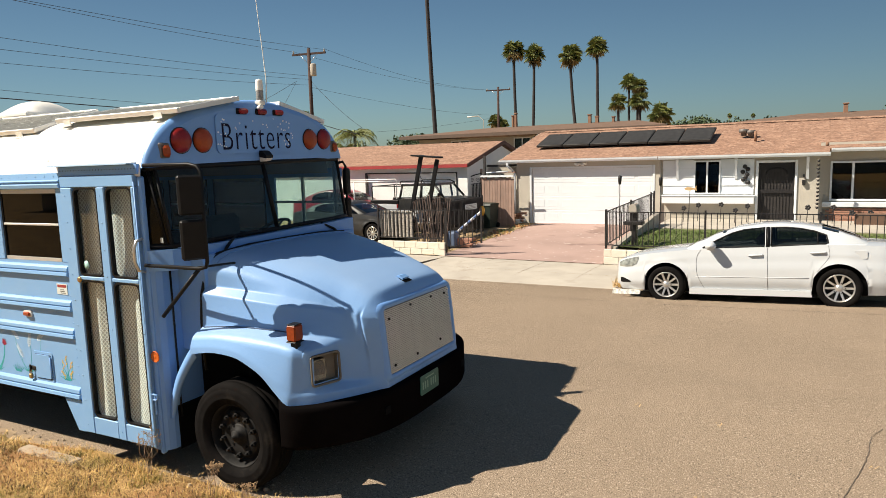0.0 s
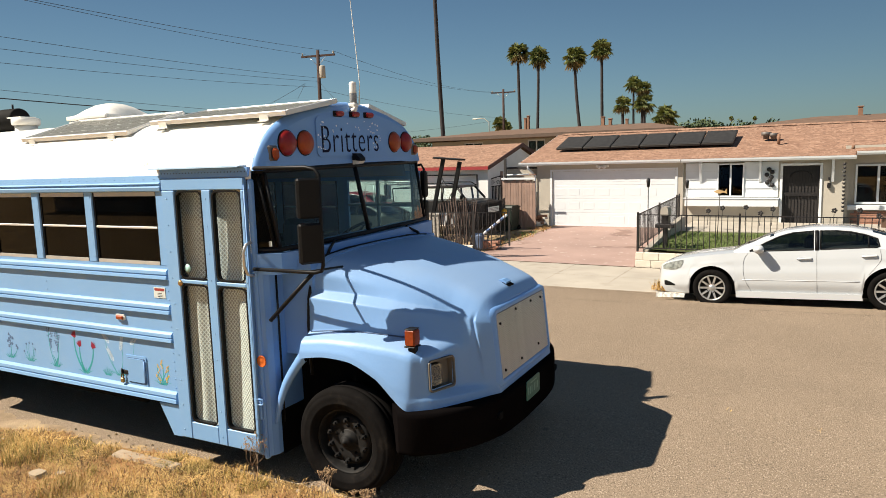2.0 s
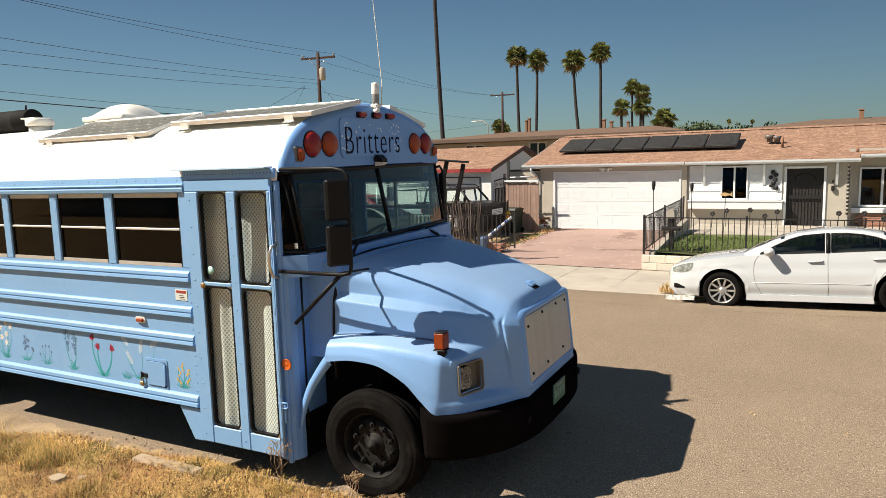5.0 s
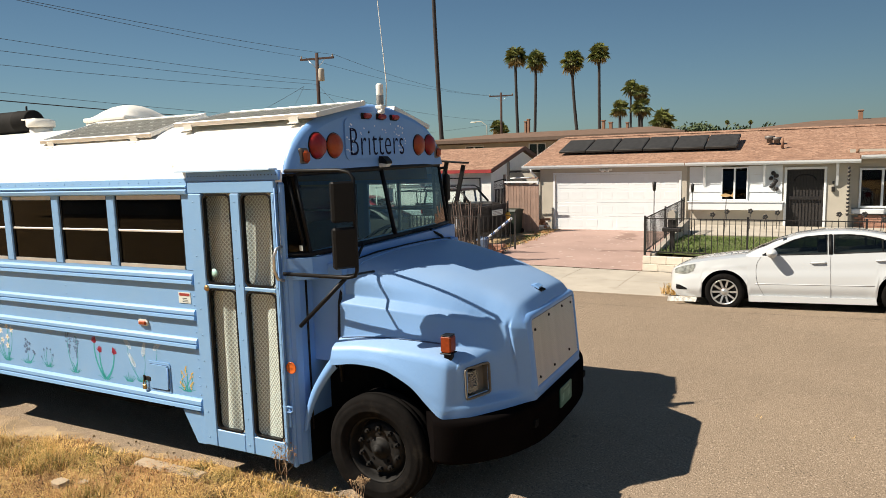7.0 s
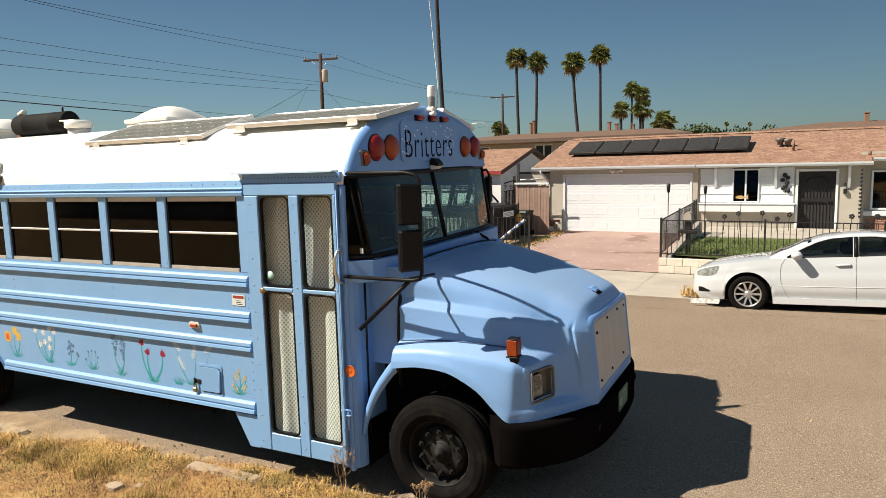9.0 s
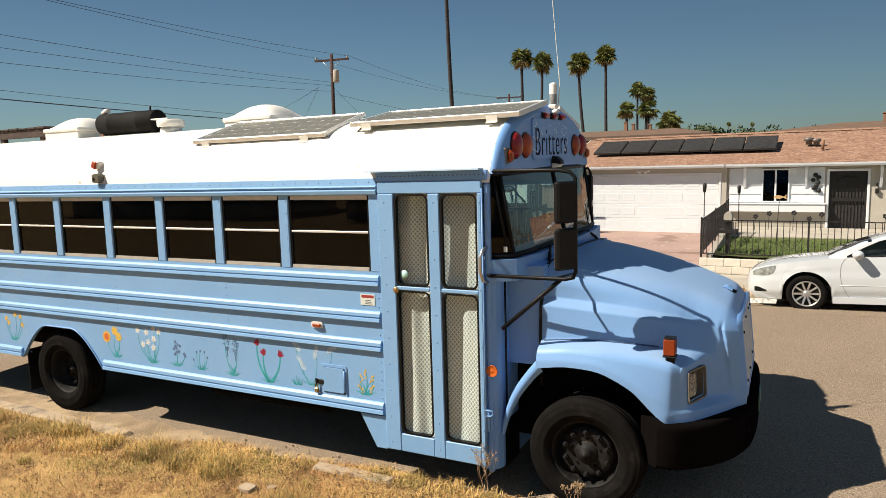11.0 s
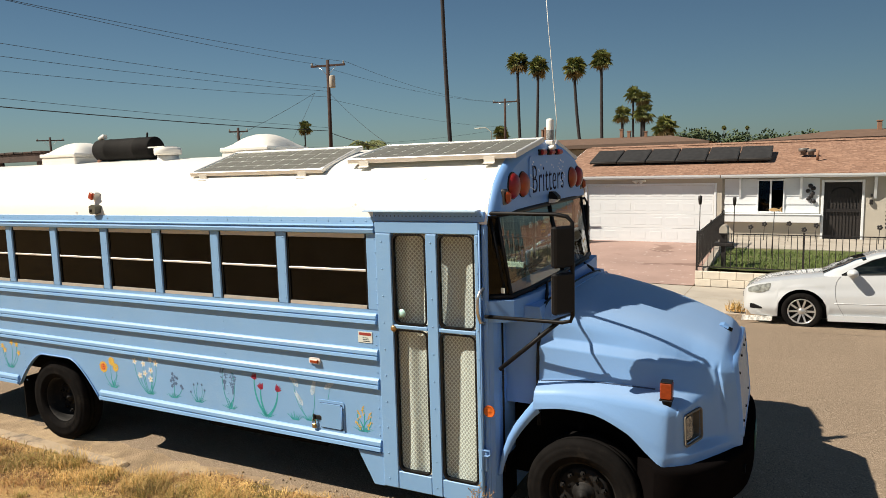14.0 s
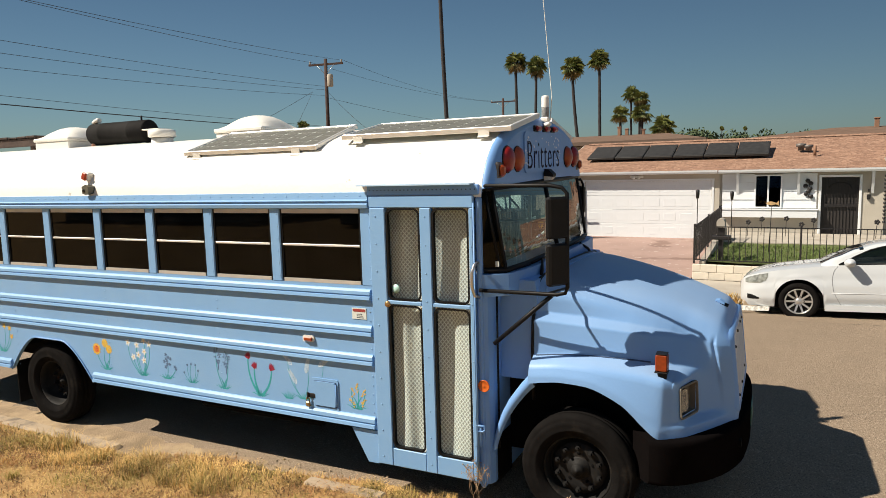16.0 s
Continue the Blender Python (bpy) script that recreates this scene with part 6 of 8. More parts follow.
# ---- painted flowers on the bus's side ----
TEAL = mat("teal_flower_paint", (0.03, 0.31, 0.33), 0.6, vary=0.15, scale=30)
YEL = mat("yellow_flower_paint", (0.62, 0.40, 0.07), 0.6, vary=0.15, scale=30)
RED = mat("red_flower_paint", (0.26, 0.012, 0.04), 0.6, vary=0.15, scale=30)
WHT = mat("white_flower_paint", (0.66, 0.68, 0.66), 0.6, vary=0.08, scale=30)
NAVY = mat("navy_flower_paint", (0.085, 0.15, 0.27), 0.6, vary=0.15, scale=30)
ORA = mat("orange_flower_paint", (0.65, 0.17, 0.03), 0.6, vary=0.15, scale=30)
PALEB = mat("pale_blue_flower_paint", (0.50, 0.62, 0.72), 0.6, vary=0.15, scale=30)
PAINTS = [TEAL, YEL, RED, WHT, NAVY, ORA, PALEB]


def stroke(sh, pts, w0, w1, k, y):
    """A brush stroke along points on the side panel, tapering from w0 to w1."""
    n = len(pts)
    row = []
    for i, (x, z) in enumerate(pts):
        a, b = pts[max(0, i - 1)], pts[min(n - 1, i + 1)]
        dx, dz = b[0] - a[0], b[1] - a[1]
        L = math.hypot(dx, dz) or 1
        w = w0 + (w1 - w0) * i / (n - 1)
        row.append([(x - dz / L * w, y * 0.3, z + dx / L * w), (x + dz / L * w, y * 0.3, z - dx / L * w)])
    sh.grid(row, k, smooth=False)


def arc(p, q, bend, n=8):
    out = []
    for i in range(n + 1):
        t = i / n
        o = bend * 4 * t * (1 - t)
        dx, dz = q[0] - p[0], q[1] - p[1]
        out.append((p[0] + dx * t - dz * o, p[1] + dz * t + dx * o))
    return out


def bloom(sh, c, r, petals, k, y, inner=0.35, turn=0.0):
    y *= 0.3
    vs = [(c[0], y, c[1])]
    n = petals * 4
    for i in range(n):
        a = 2 * math.pi * i / n + turn
        rr = r * (inner + (1 - inner) * abs(math.cos(math.pi * (i % 4) / 4 - 0.0)) if i % 4 != 2 else inner)
        vs.append((c[0] + rr * math.cos(a), y, c[1] + rr * math.sin(a)))
    sh.add(vs, [(0, 1 + i, 1 + (i + 1) % n) for i in range(n)], k)


def tuft(sh, c, w, h, k, y, n=9):
    for i in range(n):
        t = -1 + 2 * i / (n - 1)
        stroke(sh, arc((c[0] + t * w * 0.35, c[1]), (c[0] + t * w + random.uniform(-0.01, 0.01), c[1] + h * (1 - 0.45 * abs(t)) * random.uniform(0.7, 1)), 0.05 * t, 4), 0.003, 0.0008, k, y)


def flower(kind, base, heads, size, kh, extra=0, ks=0):
    sh = Shape()
    tuft(sh, base, 0.10, 0.062, 0, -0.0022, 13)
    for i, h in enumerate(heads):
        bend = 0.16 * (1 if h[0] < base[0] else -1) * (0.5 + abs(h[0] - base[0]) * 2)
        stroke(sh, arc((base[0] + 0.006 * (i - len(heads) / 2), base[1]), h, bend), 0.013 if kind == "claw" else 0.0028 if kind in ("lean", "plume") else 0.0045, 0.0055 if kind == "claw" else 0.0018 if kind in ("lean", "plume") else 0.003, ks, -0.0026)
    for i, h in enumerate(heads):
        y = -0.003 - 0.0003 * i
        if kind in ("star", "lean"):
            bloom(sh, h, size, 5, kh, y, 0.4, i * 0.5)
            if kind == "star" and kh == 3:
                bloom(sh, h, size * 0.3, 4, 1, y - 0.0003)
        elif kind == "sun":
            r = size * (1.35 if i == 0 else 1)
            bloom(sh, h, r, 11, kh, y, 0.8)
            if i == 0:
                bloom(sh, h, r * 0.62, 8, 5, y - 0.0003, 0.95)
                for q in (-0.35, 0.0, 0.35):
                    stroke(sh, [(h[0] - r * 0.3, h[1] + q * r - 0.005), (h[0] + r * 0.3, h[1] + q * r + 0.005)], 0.0025, 0.0025, 2, y - 0.0006)
        elif kind == "tulip":
            for q in (-0.75, -0.25, 0.25, 0.75, 0):
                stroke(sh, [(h[0], h[1] - size * 0.6), (h[0] + q * size * 0.8, h[1]), (h[0] + q * size * 1.3, h[1] + size * (0.9 - 0.3 * abs(q)))], size * 0.32, 0.001, kh, y - 0.0001 * q)
        elif kind == "spike":
            for q in range(70):
                t = random.random()
                a = heads[i]
                w = 0.045 * math.sin(math.pi * min(1, t * 1.1 + 0.12))
                bloom(sh, (a[0] + (base[0] - a[0]) * 0.15 * t + random.uniform(-w, w), a[1] - t * 0.21), 0.008, 3, kh, y - 0.00002 * q, 0.5)
        elif kind == "plume":
            ax = Vector((h[0] - base[0], 0.16)).normalized()
            nx = Vector((-ax.y, ax.x))
            for q in range(6):
                c = Vector(h) + ax * (0.021 * q - 0.06)
                for s in (-1, 1):
                    e = c + ax * 0.046 + nx * s * 0.026 * (1 - 0.1 * q)
                    stroke(sh, [tuple(c), tuple((c + e) / 2 + nx * s * 0.004), tuple(e)], 0.0055, 0.001, kh, y)
        elif kind == "spray":
            ax = Vector((h[0] - base[0], h[1] - base[1])).normalized()
            nx = Vector((-ax.y, ax.x))
            for q in range(11):
                c = Vector(h) - ax * 0.007 * q + nx * random.uniform(-1, 1) * (0.006 + 0.0016 * q)
                bloom(sh, tuple(c), random.uniform(0.005, 0.009), 3, kh, y - 0.00003 * q, 0.6, q * 0.7)
        elif kind == "claw":
            ax = Vector((h[0] - base[0], (h[1] - base[1]) * 0.5)).normalized()
            nx = Vector((-ax.y, ax.x))
            c = Vector(h) - ax * 0.012
            for q in (-1, -0.5, 0, 0.5, 1):
                e = c + ax * size * (1.25 - 0.35 * abs(q)) + nx * size * q * 0.85
                stroke(sh, [tuple(c - ax * 0.010), tuple(c.lerp(e, 0.55) + nx * q * 0.006), tuple(e)], size * 0.34, 0.001, kh, y - 0.0001 * abs(q))
        elif kind == "cluster":
            for q in range(9 if i == 0 else 2):
                a = 2.4 * q
                bloom(sh, (h[0] + 0.011 * math.sqrt(q) * 1.6 * math.cos(a), h[1] + 0.016 * math.sqrt(q) * 1.6 * math.sin(a)), size, 5, kh, y - 0.00005 * q, 0.45)
    if kind in ("spike", "sun", "spray"):
        for s in (-1, 1):
            stroke(sh, arc((base[0], base[1] + 0.02), (base[0] + s * 0.05, base[1] + 0.11), s * 0.1, 5), 0.009, 0.001, 0, -0.0024)
    return part("painted_flower", sh, PAINTS, bus, extra or "flower painted on the side panel")


random.seed(11)
flower("star", (-5.781, 0.733), [(-5.898, 0.974), (-5.86, 0.93), (-5.731, 1.029), (-5.638, 1.014), (-5.612, 0.919)], 0.035, 1, "yellow daffodils painted on the side panel")
flower("sun", (-4.063, 0.707), [(-4.199, 0.911), (-4.071, 0.981), (-4.016, 0.923)], 0.047, 1, "orange and yellow sunflowers painted on the side panel")
flower("star", (-3.533, 0.703), [(-3.728, 1.018), (-3.604, 1.005), (-3.504, 1.055), (-3.432, 1.027), (-3.661, 0.881), (-3.588, 0.91), (-3.515, 0.86), (-3.505, 0.948)], 0.036, 3, "white narcissus painted on the side panel")
flower("cluster", (-3.211, 0.709), [(-3.2, 0.886), (-3.088, 0.819)], 0.02, 4, "dark blue flowers painted on the side panel")
flower("lean", (-2.88, 0.707), [(-2.886, 0.888), (-2.936, 0.874), (-2.98, 0.797), (-2.801, 0.833), (-2.834, 0.884)], 0.014, 4, "small blue flowers painted on the side panel")
flower("spike", (-2.484, 0.697), [(-2.554, 1.085), (-2.443, 1.05)], 0.01, 4, "blue lupins painted on the side panel")
flower("claw", (-2.057, 0.685), [(-2.184, 1.035), (-2.115, 0.953), (-1.925, 0.954)], 0.042, 2, "red flowers painted on the side panel")
flower("plume", (-1.582, 0.716), [(-1.74, 1.047), (-1.69, 0.894), (-1.538, 1.008), (-1.367, 1.056)], 0.02, 6, "pale grasses painted on the side panel")
sh = Shape()
tuft(sh, (-1.744, 0.70), 0.09, 0.09, 0, -0.0022, 14)
part("painted_grass", sh, PAINTS, bus)
flower("spray", (-1.042, 0.701), [(-1.092, 0.874), (-1.04, 0.914), (-0.961, 0.873), (-1.115, 0.776), (-0.96, 0.79)], 0.022, 1, "small yellow flowers painted on the side panel")

# ---- the near verge, kerb and dry grass ----
VERGE = mat("dry_verge", (0.385, 0.243, 0.102), 0.95, vary=0.25, scale=1.6, bump=0.8, bump_scale=55, dirt=(0.21, 0.12, 0.055), dirt_at=0.5, dirt_scale=1.8, spec=0.06)
tone(VERGE, speckle(55, 0.58), (0.54, 0.38, 0.165), 0.8)
tone(VERGE, speckle(1.3, 0.60, 0.1), (0.17, 0.14, 0.06), 0.5)
sh = Shape()
for i in range(34):
    a = -52 + i * 1.83
    if -7.2 < a + 0.9 < 4:
        continue
    z = lay(a + 0.9, 3.24)
    j = 0.12
    sh.box(a + 0.002, 3.02 + j, z - 0.25, a + 1.828, 3.20 + j, z + 0.055 + 0.002 * math.sin(i * 3.3), 0.03)
struct("kerb_near", sh, KERBCON, "worn broken concrete kerb half buried in dry soil", "kerb")


def over(x):
    """How far the soil spills over the kerb, 0 to 1."""
    return max(0.0, min(1.0, (x + 8.2) / 1.2)) * (0.95 + 0.25 * noise.noise((x * 0.9, 0, 7)))


def edge(x):
    return 3.12 + over(x) * (0.48 + 0.12 * max(0.0, min(1.0, (x + 6.4) / 0.6)) + 0.06 * noise.noise((x * 1.7, 3, 1)) + 0.04 * noise.noise((x * 5, 1, 1)))


def verge_z(x, y):
    e = edge(x)
    t = (y - 2.4) / (e - 2.4)
    z = lay(x, min(y, 2.4)) + 0.035 * noise.noise((x * 1.1, y * 1.1, 0)) + 0.012 * noise.noise((x * 6, y * 6, 2))
    if t > 0:
        end = lay(x, max(3.24, e)) + (0.055 if over(x) < 0.2 else -0.012)
        z = z + (end - z) * min(1, t) ** 2 + 0.055 * over(x) * max(0, 1 - abs(t - 0.72) / 0.28)
    return z


xs = span(-26, 8, 220)
rows = []
for j in range(27):
    v = j / 26
    rows.append([])
    for x in xs:
        e = edge(x)
        y = -1.5 + (e + 1.5) * v
        rows[-1].append((x, y, verge_z(x, y)))
struct("verge", Shape().grid(rows), VERGE, "dry trampled straw-coloured verge beside the kerb", "verge")
struct("verge_far", Shape().grid([[(x, y, lay(x, y) - 0.03) for x in span(-80, 80, 20)] for y in (-40, -20, -5, 0, 1, 2.6)]), VERGE, "bare dry soil behind the verge", "ground")


def blades(sh, x, y, z, n, r, h0, h1, lean, w=0.0022, k=0):
    for _ in range(n):
        a, d = random.random() * 6.283, r * math.sqrt(random.random())
        bx, by = x + d * math.cos(a), y + d * math.sin(a)
        h = random.uniform(h0, h1)
        b = random.random() * 6.283
        L = lean * random.uniform(0.4, 1.3) * h
        c, s = math.cos(b), math.sin(b)
        px, py = -s * w, c * w
        m1 = (bx + c * L * 0.35, by + s * L * 0.35, z + h * 0.55)
        sh.add([(bx - px, by - py, z - 0.01), (bx + px, by + py, z - 0.01), (m1[0] + px * 0.8, m1[1] + py * 0.8, m1[2]), (m1[0] - px * 0.8, m1[1] - py * 0.8, m1[2]), (bx + c * L, by + s * L, z + h * (1 - 0.25 * lean))], [(0, 1, 2, 3), (3, 2, 4)], k)


def patch(x, y):
    """Which dry grass grows here: straw, brown, dark or olive, in uneven patches."""
    v = noise.noise((x * 1.5, y * 2.1, 4)) + 0.5 * noise.noise((x * 4.1, y * 5.0, 8))
    if v > 0.16:
        return random.choice((1, 1, 1, 2, 0))
    if v < -0.30:
        return random.choice((3, 3, 0, 0, 2))
    return random.choice((0, 0, 0, 1, 2))


random.seed(21)
straw = Shape()
for _ in range(46000):
    x, y = random.uniform(-14.0, 0.5), random.uniform(0.3, 3.65)
    if random.random() > (y - 0.3) / 1.1 or random.random() > (0.5 - x) / 2.2 or random.random() > (x + 14.0) / 2.0:
        continue
    if noise.noise((x * 0.8, y * 1.2, 9)) < -0.15 and random.random() < 0.7:
        continue
    if y > edge(x) - 0.04 or (y > edge(x) - 0.24 and random.random() < 0.5):
        continue
    blades(straw, x, y, verge_z(x, y), 5, 0.07, 0.015, 0.055, 1.8, 0.0024, patch(x, y))
tagged(part("dry_grass", straw, [STRAW, STRAWBROWN, DARKSTRAW, GRASSOLIVE]), "flattened dry straw-coloured grass on the verge", "grass", kind="stuff")
tufts = Shape()
for _ in range(330):
    x = random.uniform(-13.2, -1.5)
    y = random.choice((random.uniform(1.0, 2.9), 2.75 + random.gauss(0, 0.16)))
    if y > 2.98 + 0.2 * over(x) or noise.noise((x * 0.5, y, 5)) < -0.05:
        continue
    blades(tufts, x, y, verge_z(x, y), random.randint(40, 90), random.uniform(0.05, 0.18), 0.03, random.uniform(0.06, 0.12), 0.9, 0.0018, random.choice((0, 0, 1, 2)))
for cx, cy, rr, nn in ((-7.35, 2.92, 0.22, 260), (-6.85, 2.98, 0.25, 320), (-6.45, 2.96, 0.22, 260), (-7.9, 2.90, 0.16, 160), (-8.5, 2.92, 0.2, 200), (-9.6, 2.75, 0.18, 160), (-4.6, 3.15, 0.20, 140), (-5.6, 2.7, 0.2, 130), (-10.6, 2.7, 0.25, 180), (-3.6, 3.3, 0.2, 150), (-5.25, 3.48, 0.10, 90), (-4.95, 3.42, 0.14, 130), (-4.62, 3.46, 0.16, 150), (-4.3, 3.40, 0.14, 120), (-5.9, 3.30, 0.12, 80)):
    blades(tufts, cx, cy, verge_z(cx, cy), int(nn * 1.5), rr, 0.04, 0.19 if cy < 3.1 else 0.085, 0.9, 0.0018, 0)
    blades(tufts, cx + 0.04, cy - 0.05, verge_z(cx, cy), int(nn * 1.3), rr * 0.9, 0.03, 0.16 if cy < 3.1 else 0.07, 0.8, 0.002, 2)
    # Short dark blades set low at the near foot of each clump.
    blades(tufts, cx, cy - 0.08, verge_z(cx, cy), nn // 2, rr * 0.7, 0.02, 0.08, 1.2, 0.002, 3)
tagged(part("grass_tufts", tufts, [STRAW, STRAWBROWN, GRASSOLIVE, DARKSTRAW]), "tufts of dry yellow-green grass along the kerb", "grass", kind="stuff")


def twig_weed(x, y, h, seed):
    """A dry branching weed."""
    random.seed(seed)
    w = thing("dry_weed", pose(x, y, verge_z(x, y) - 0.01), "dry branching brown weed growing at the kerb", "weed", "dry weeds")
    st_, hd = Shape(), Shape()
    def grow(p, d, L, r, lv):
        q = Vector(p) + Vector(d) * L
        st_.tube([p, (Vector(p) + q) / 2 + Vector((random.uniform(-1, 1), random.uniform(-1, 1), 0)) * L * 0.06, q], [r, r * 0.8, r * 0.6], 5)
        if lv == 0:
            for _ in range(3):
                hd.lathe([(0, 0.006), (0.005, 0.003), (0, -0.004)], 5, m=Matrix.Translation(q + Vector((random.uniform(-1, 1), random.uniform(-1, 1), random.uniform(-1, 1))) * 0.012))
            return
        for _ in range(random.randint(2, 3)):
            nd = (Vector(d) + Vector((random.uniform(-0.8, 0.8), random.uniform(-0.8, 0.8), random.uniform(-0.2, 0.4)))).normalized()
            grow(tuple(q), tuple(nd), L * random.uniform(0.55, 0.8), r * 0.65, lv - 1)
    for i in range(3):
        grow((0.02 * i, 0, 0), Vector((random.uniform(-0.5, 0.5), random.uniform(-0.4, 0.4), 1)).normalized(), h * 0.36, 0.004, 3)
    part("stems", st_, mat("dry_stem", (0.30, 0.20, 0.12), 0.9), w)
    tagged(part("seed_heads", hd, mat("dry_seed", (0.40, 0.27, 0.15), 0.9), w), kind="stuff")
    return w


twig_weed(-4.32, 3.42, 0.42, 5)
twig_weed(-3.62, 3.40, 0.30, 8)
twig_weed(-3.30, 3.36, 0.22, 15)
twig_weed(-10.55, 2.85, 0.34, 9)
twig_weed(-10.9, 2.75, 0.28, 12)
random.seed(31)
for i, (x, y, s) in enumerate(((-6.0, 2.75, 0.09), (-5.85, 2.85, 0.05), (-3.9, 2.95, 0.05), (-7.1, 3.05, 0.04))):
    v = [(math.cos(a) * s * random.uniform(0.7, 1.1), math.sin(a) * s * random.uniform(0.5, 0.8)) for a in span(0, 5.6, 7)]
    tagged(part("stone", Shape().prism(v, 0, s * 0.5, "z", m=pose(x, y, verge_z(x, y) - 0.005)), KERBCON), "small grey concrete chip lying in dry grass", "stone")

random.seed(57)
grit = Shape()
for _ in range(260):
    x = random.uniform(-9.6, -2.6)
    y = edge(x) + random.gauss(-0.06, 0.13)
    z = verge_z(x, y) if y < edge(x) else lay(x, y) + 0.006
    r = random.uniform(0.004, 0.014) * (1.9 if random.random() < 0.08 else 1)
    n_ = random.randint(5, 7)
    lo = [(r * random.uniform(0.7, 1.1) * math.cos(6.283 * q / n_), r * random.uniform(0.7, 1.1) * math.sin(6.283 * q / n_)) for q in range(n_)]
    grit.add([(p, q, -0.004) for p, q in lo] + [(p * 0.6, q * 0.6, r * 0.7) for p, q in lo], [tuple(range(n_, 2 * n_))] + [(q, (q + 1) % n_, n_ + (q + 1) % n_, n_ + q) for q in range(n_)], random.choice((0, 0, 1)), False, pose(x, y, z, 0, 0, random.uniform(0, 360)))
tagged(part("gravel", grit, [KERBCON, DIRT]), "loose pebbles and crumbs of concrete along the gutter", "gravel", kind="stuff")
zc = verge_z(-5.4, 3.32)
tagged(part("kerb_chunk", Shape().box(-5.78, 3.25, zc - 0.14, -5.04, 3.375, zc + 0.016, 0.02, m=Matrix.Translation((-5.4, 3.31, 0)) @ rot("Z", 2.5) @ Matrix.Translation((5.4, -3.31, 0))), KERBCON), "worn length of old concrete kerb showing through the soil", "kerb")

# soil and grit washed into the gutter
xs = span(-14, -1.0, 150)
rows = []
for j in range(6):
    rows.append([])
    for x in xs:
        w = 0.56 + 0.06 * max(0.0, min(1.0, (x + 6.4) / 0.6)) + 0.12 * noise.noise((x * 0.5, 0, 3)) + 0.03 * noise.noise((x * 4.1, 2, 3))
        y = 3.15 + w * j / 5
        rows[-1].append((x, y, lay(x, y) + 0.014 * (1 - (j / 5) ** 2) - 0.004 + (0.006 * noise.noise((x * 8, y * 8, 1)) if 0 < j < 5 else 0)))
struct("gutter_soil", Shape().grid(rows), mat("gutter_grit", (0.30, 0.225, 0.148), 0.95, vary=0.3, scale=4, bump=0.7, bump_scale=60, dirt=(0.44, 0.335, 0.21), dirt_at=0.5, dirt_scale=3, spec=0.05), "brown soil and grit lying in the gutter", "soil")
CRACK = mat("dark_road_crack", (0.135, 0.11, 0.088), 0.95, vary=0.3, scale=8, spec=0.05)
for line, w in (((0.37, 5.26), (0.43, 5.5), (0.5, 5.78), (0.56, 6.09), (0.59, 6.4), (0.69, 6.64)), 0.0045), (((-1.65, 6.63), (-1.42, 6.78), (-1.14, 7.01)), 0.003):
    pts = [(p.x + 0.012 * noise.noise((p.x * 14, p.y * 14, 2)), p.y + 0.012 * noise.noise((p.y * 14, p.x * 14, 6))) for p in spline([(x, y) for x, y in line], 8)]
    struct("road_crack", Shape().grid([[(x + k * w * (0.6 + 0.5 * noise.noise((x * 9, y * 9, 1))), y, lay(x, y) + 0.005) for x, y in pts] for k in (-1, 1)]), CRACK, "thin dark crack in the worn asphalt", "road crack")
random.seed(77)
bits = Shape()
for x, y in ((-1.25, 6.41), (-0.54, 6.21), (-0.51, 4.91), (0.55, 5.84)):
    blades(bits, x, y, lay(x, y) + 0.012, 4, 0.04, 0.01, 0.02, 5.0, 0.002, 0)
tagged(part("straw_scraps", bits, STRAW), "scraps of dry straw blown onto the asphalt", "straw", kind="stuff")
for y, w in ((12.15, 0.018), (14.1, 0.02)):
    part_seam = struct("road_seam", Shape().grid([[(x, y + w * k + 0.015 * noise.noise((x * 0.7, y, 0)), lay(x, y + w * k) + 0.004) for x in span(-12, 8, 60)] for k in (0, 1)]), mat("tar_seam", (0.10, 0.08, 0.06), 0.9, vary=0.3, scale=5), "thin dark tar seam along the asphalt", "road seam")

# ---- cars ----
CARLAMP = mat("car_headlamp", (0.30, 0.31, 0.28), 0.12, vary=0.4, scale=18, metal=0.3, coat=0.6)
def polyline(pts, x):
    for (a, p), (b, q) in zip(pts, pts[1:]):
        if x <= b:
            t = max(0, (x - a) / (b - a))
            t = t * t * (3 - 2 * t) * 0.35 + t * 0.65
            return p + (q - p) * t
    return pts[-1][1]


def inside(pt, poly):
    c = False
    for i in range(len(poly)):
        (x1, y1), (x2, y2) = poly[i - 1], poly[i]
        if (y1 > pt[1]) != (y2 > pt[1]) and pt[0] < (x2 - x1) * (pt[1] - y1) / (y2 - y1) + x1:
            c = not c
    return c


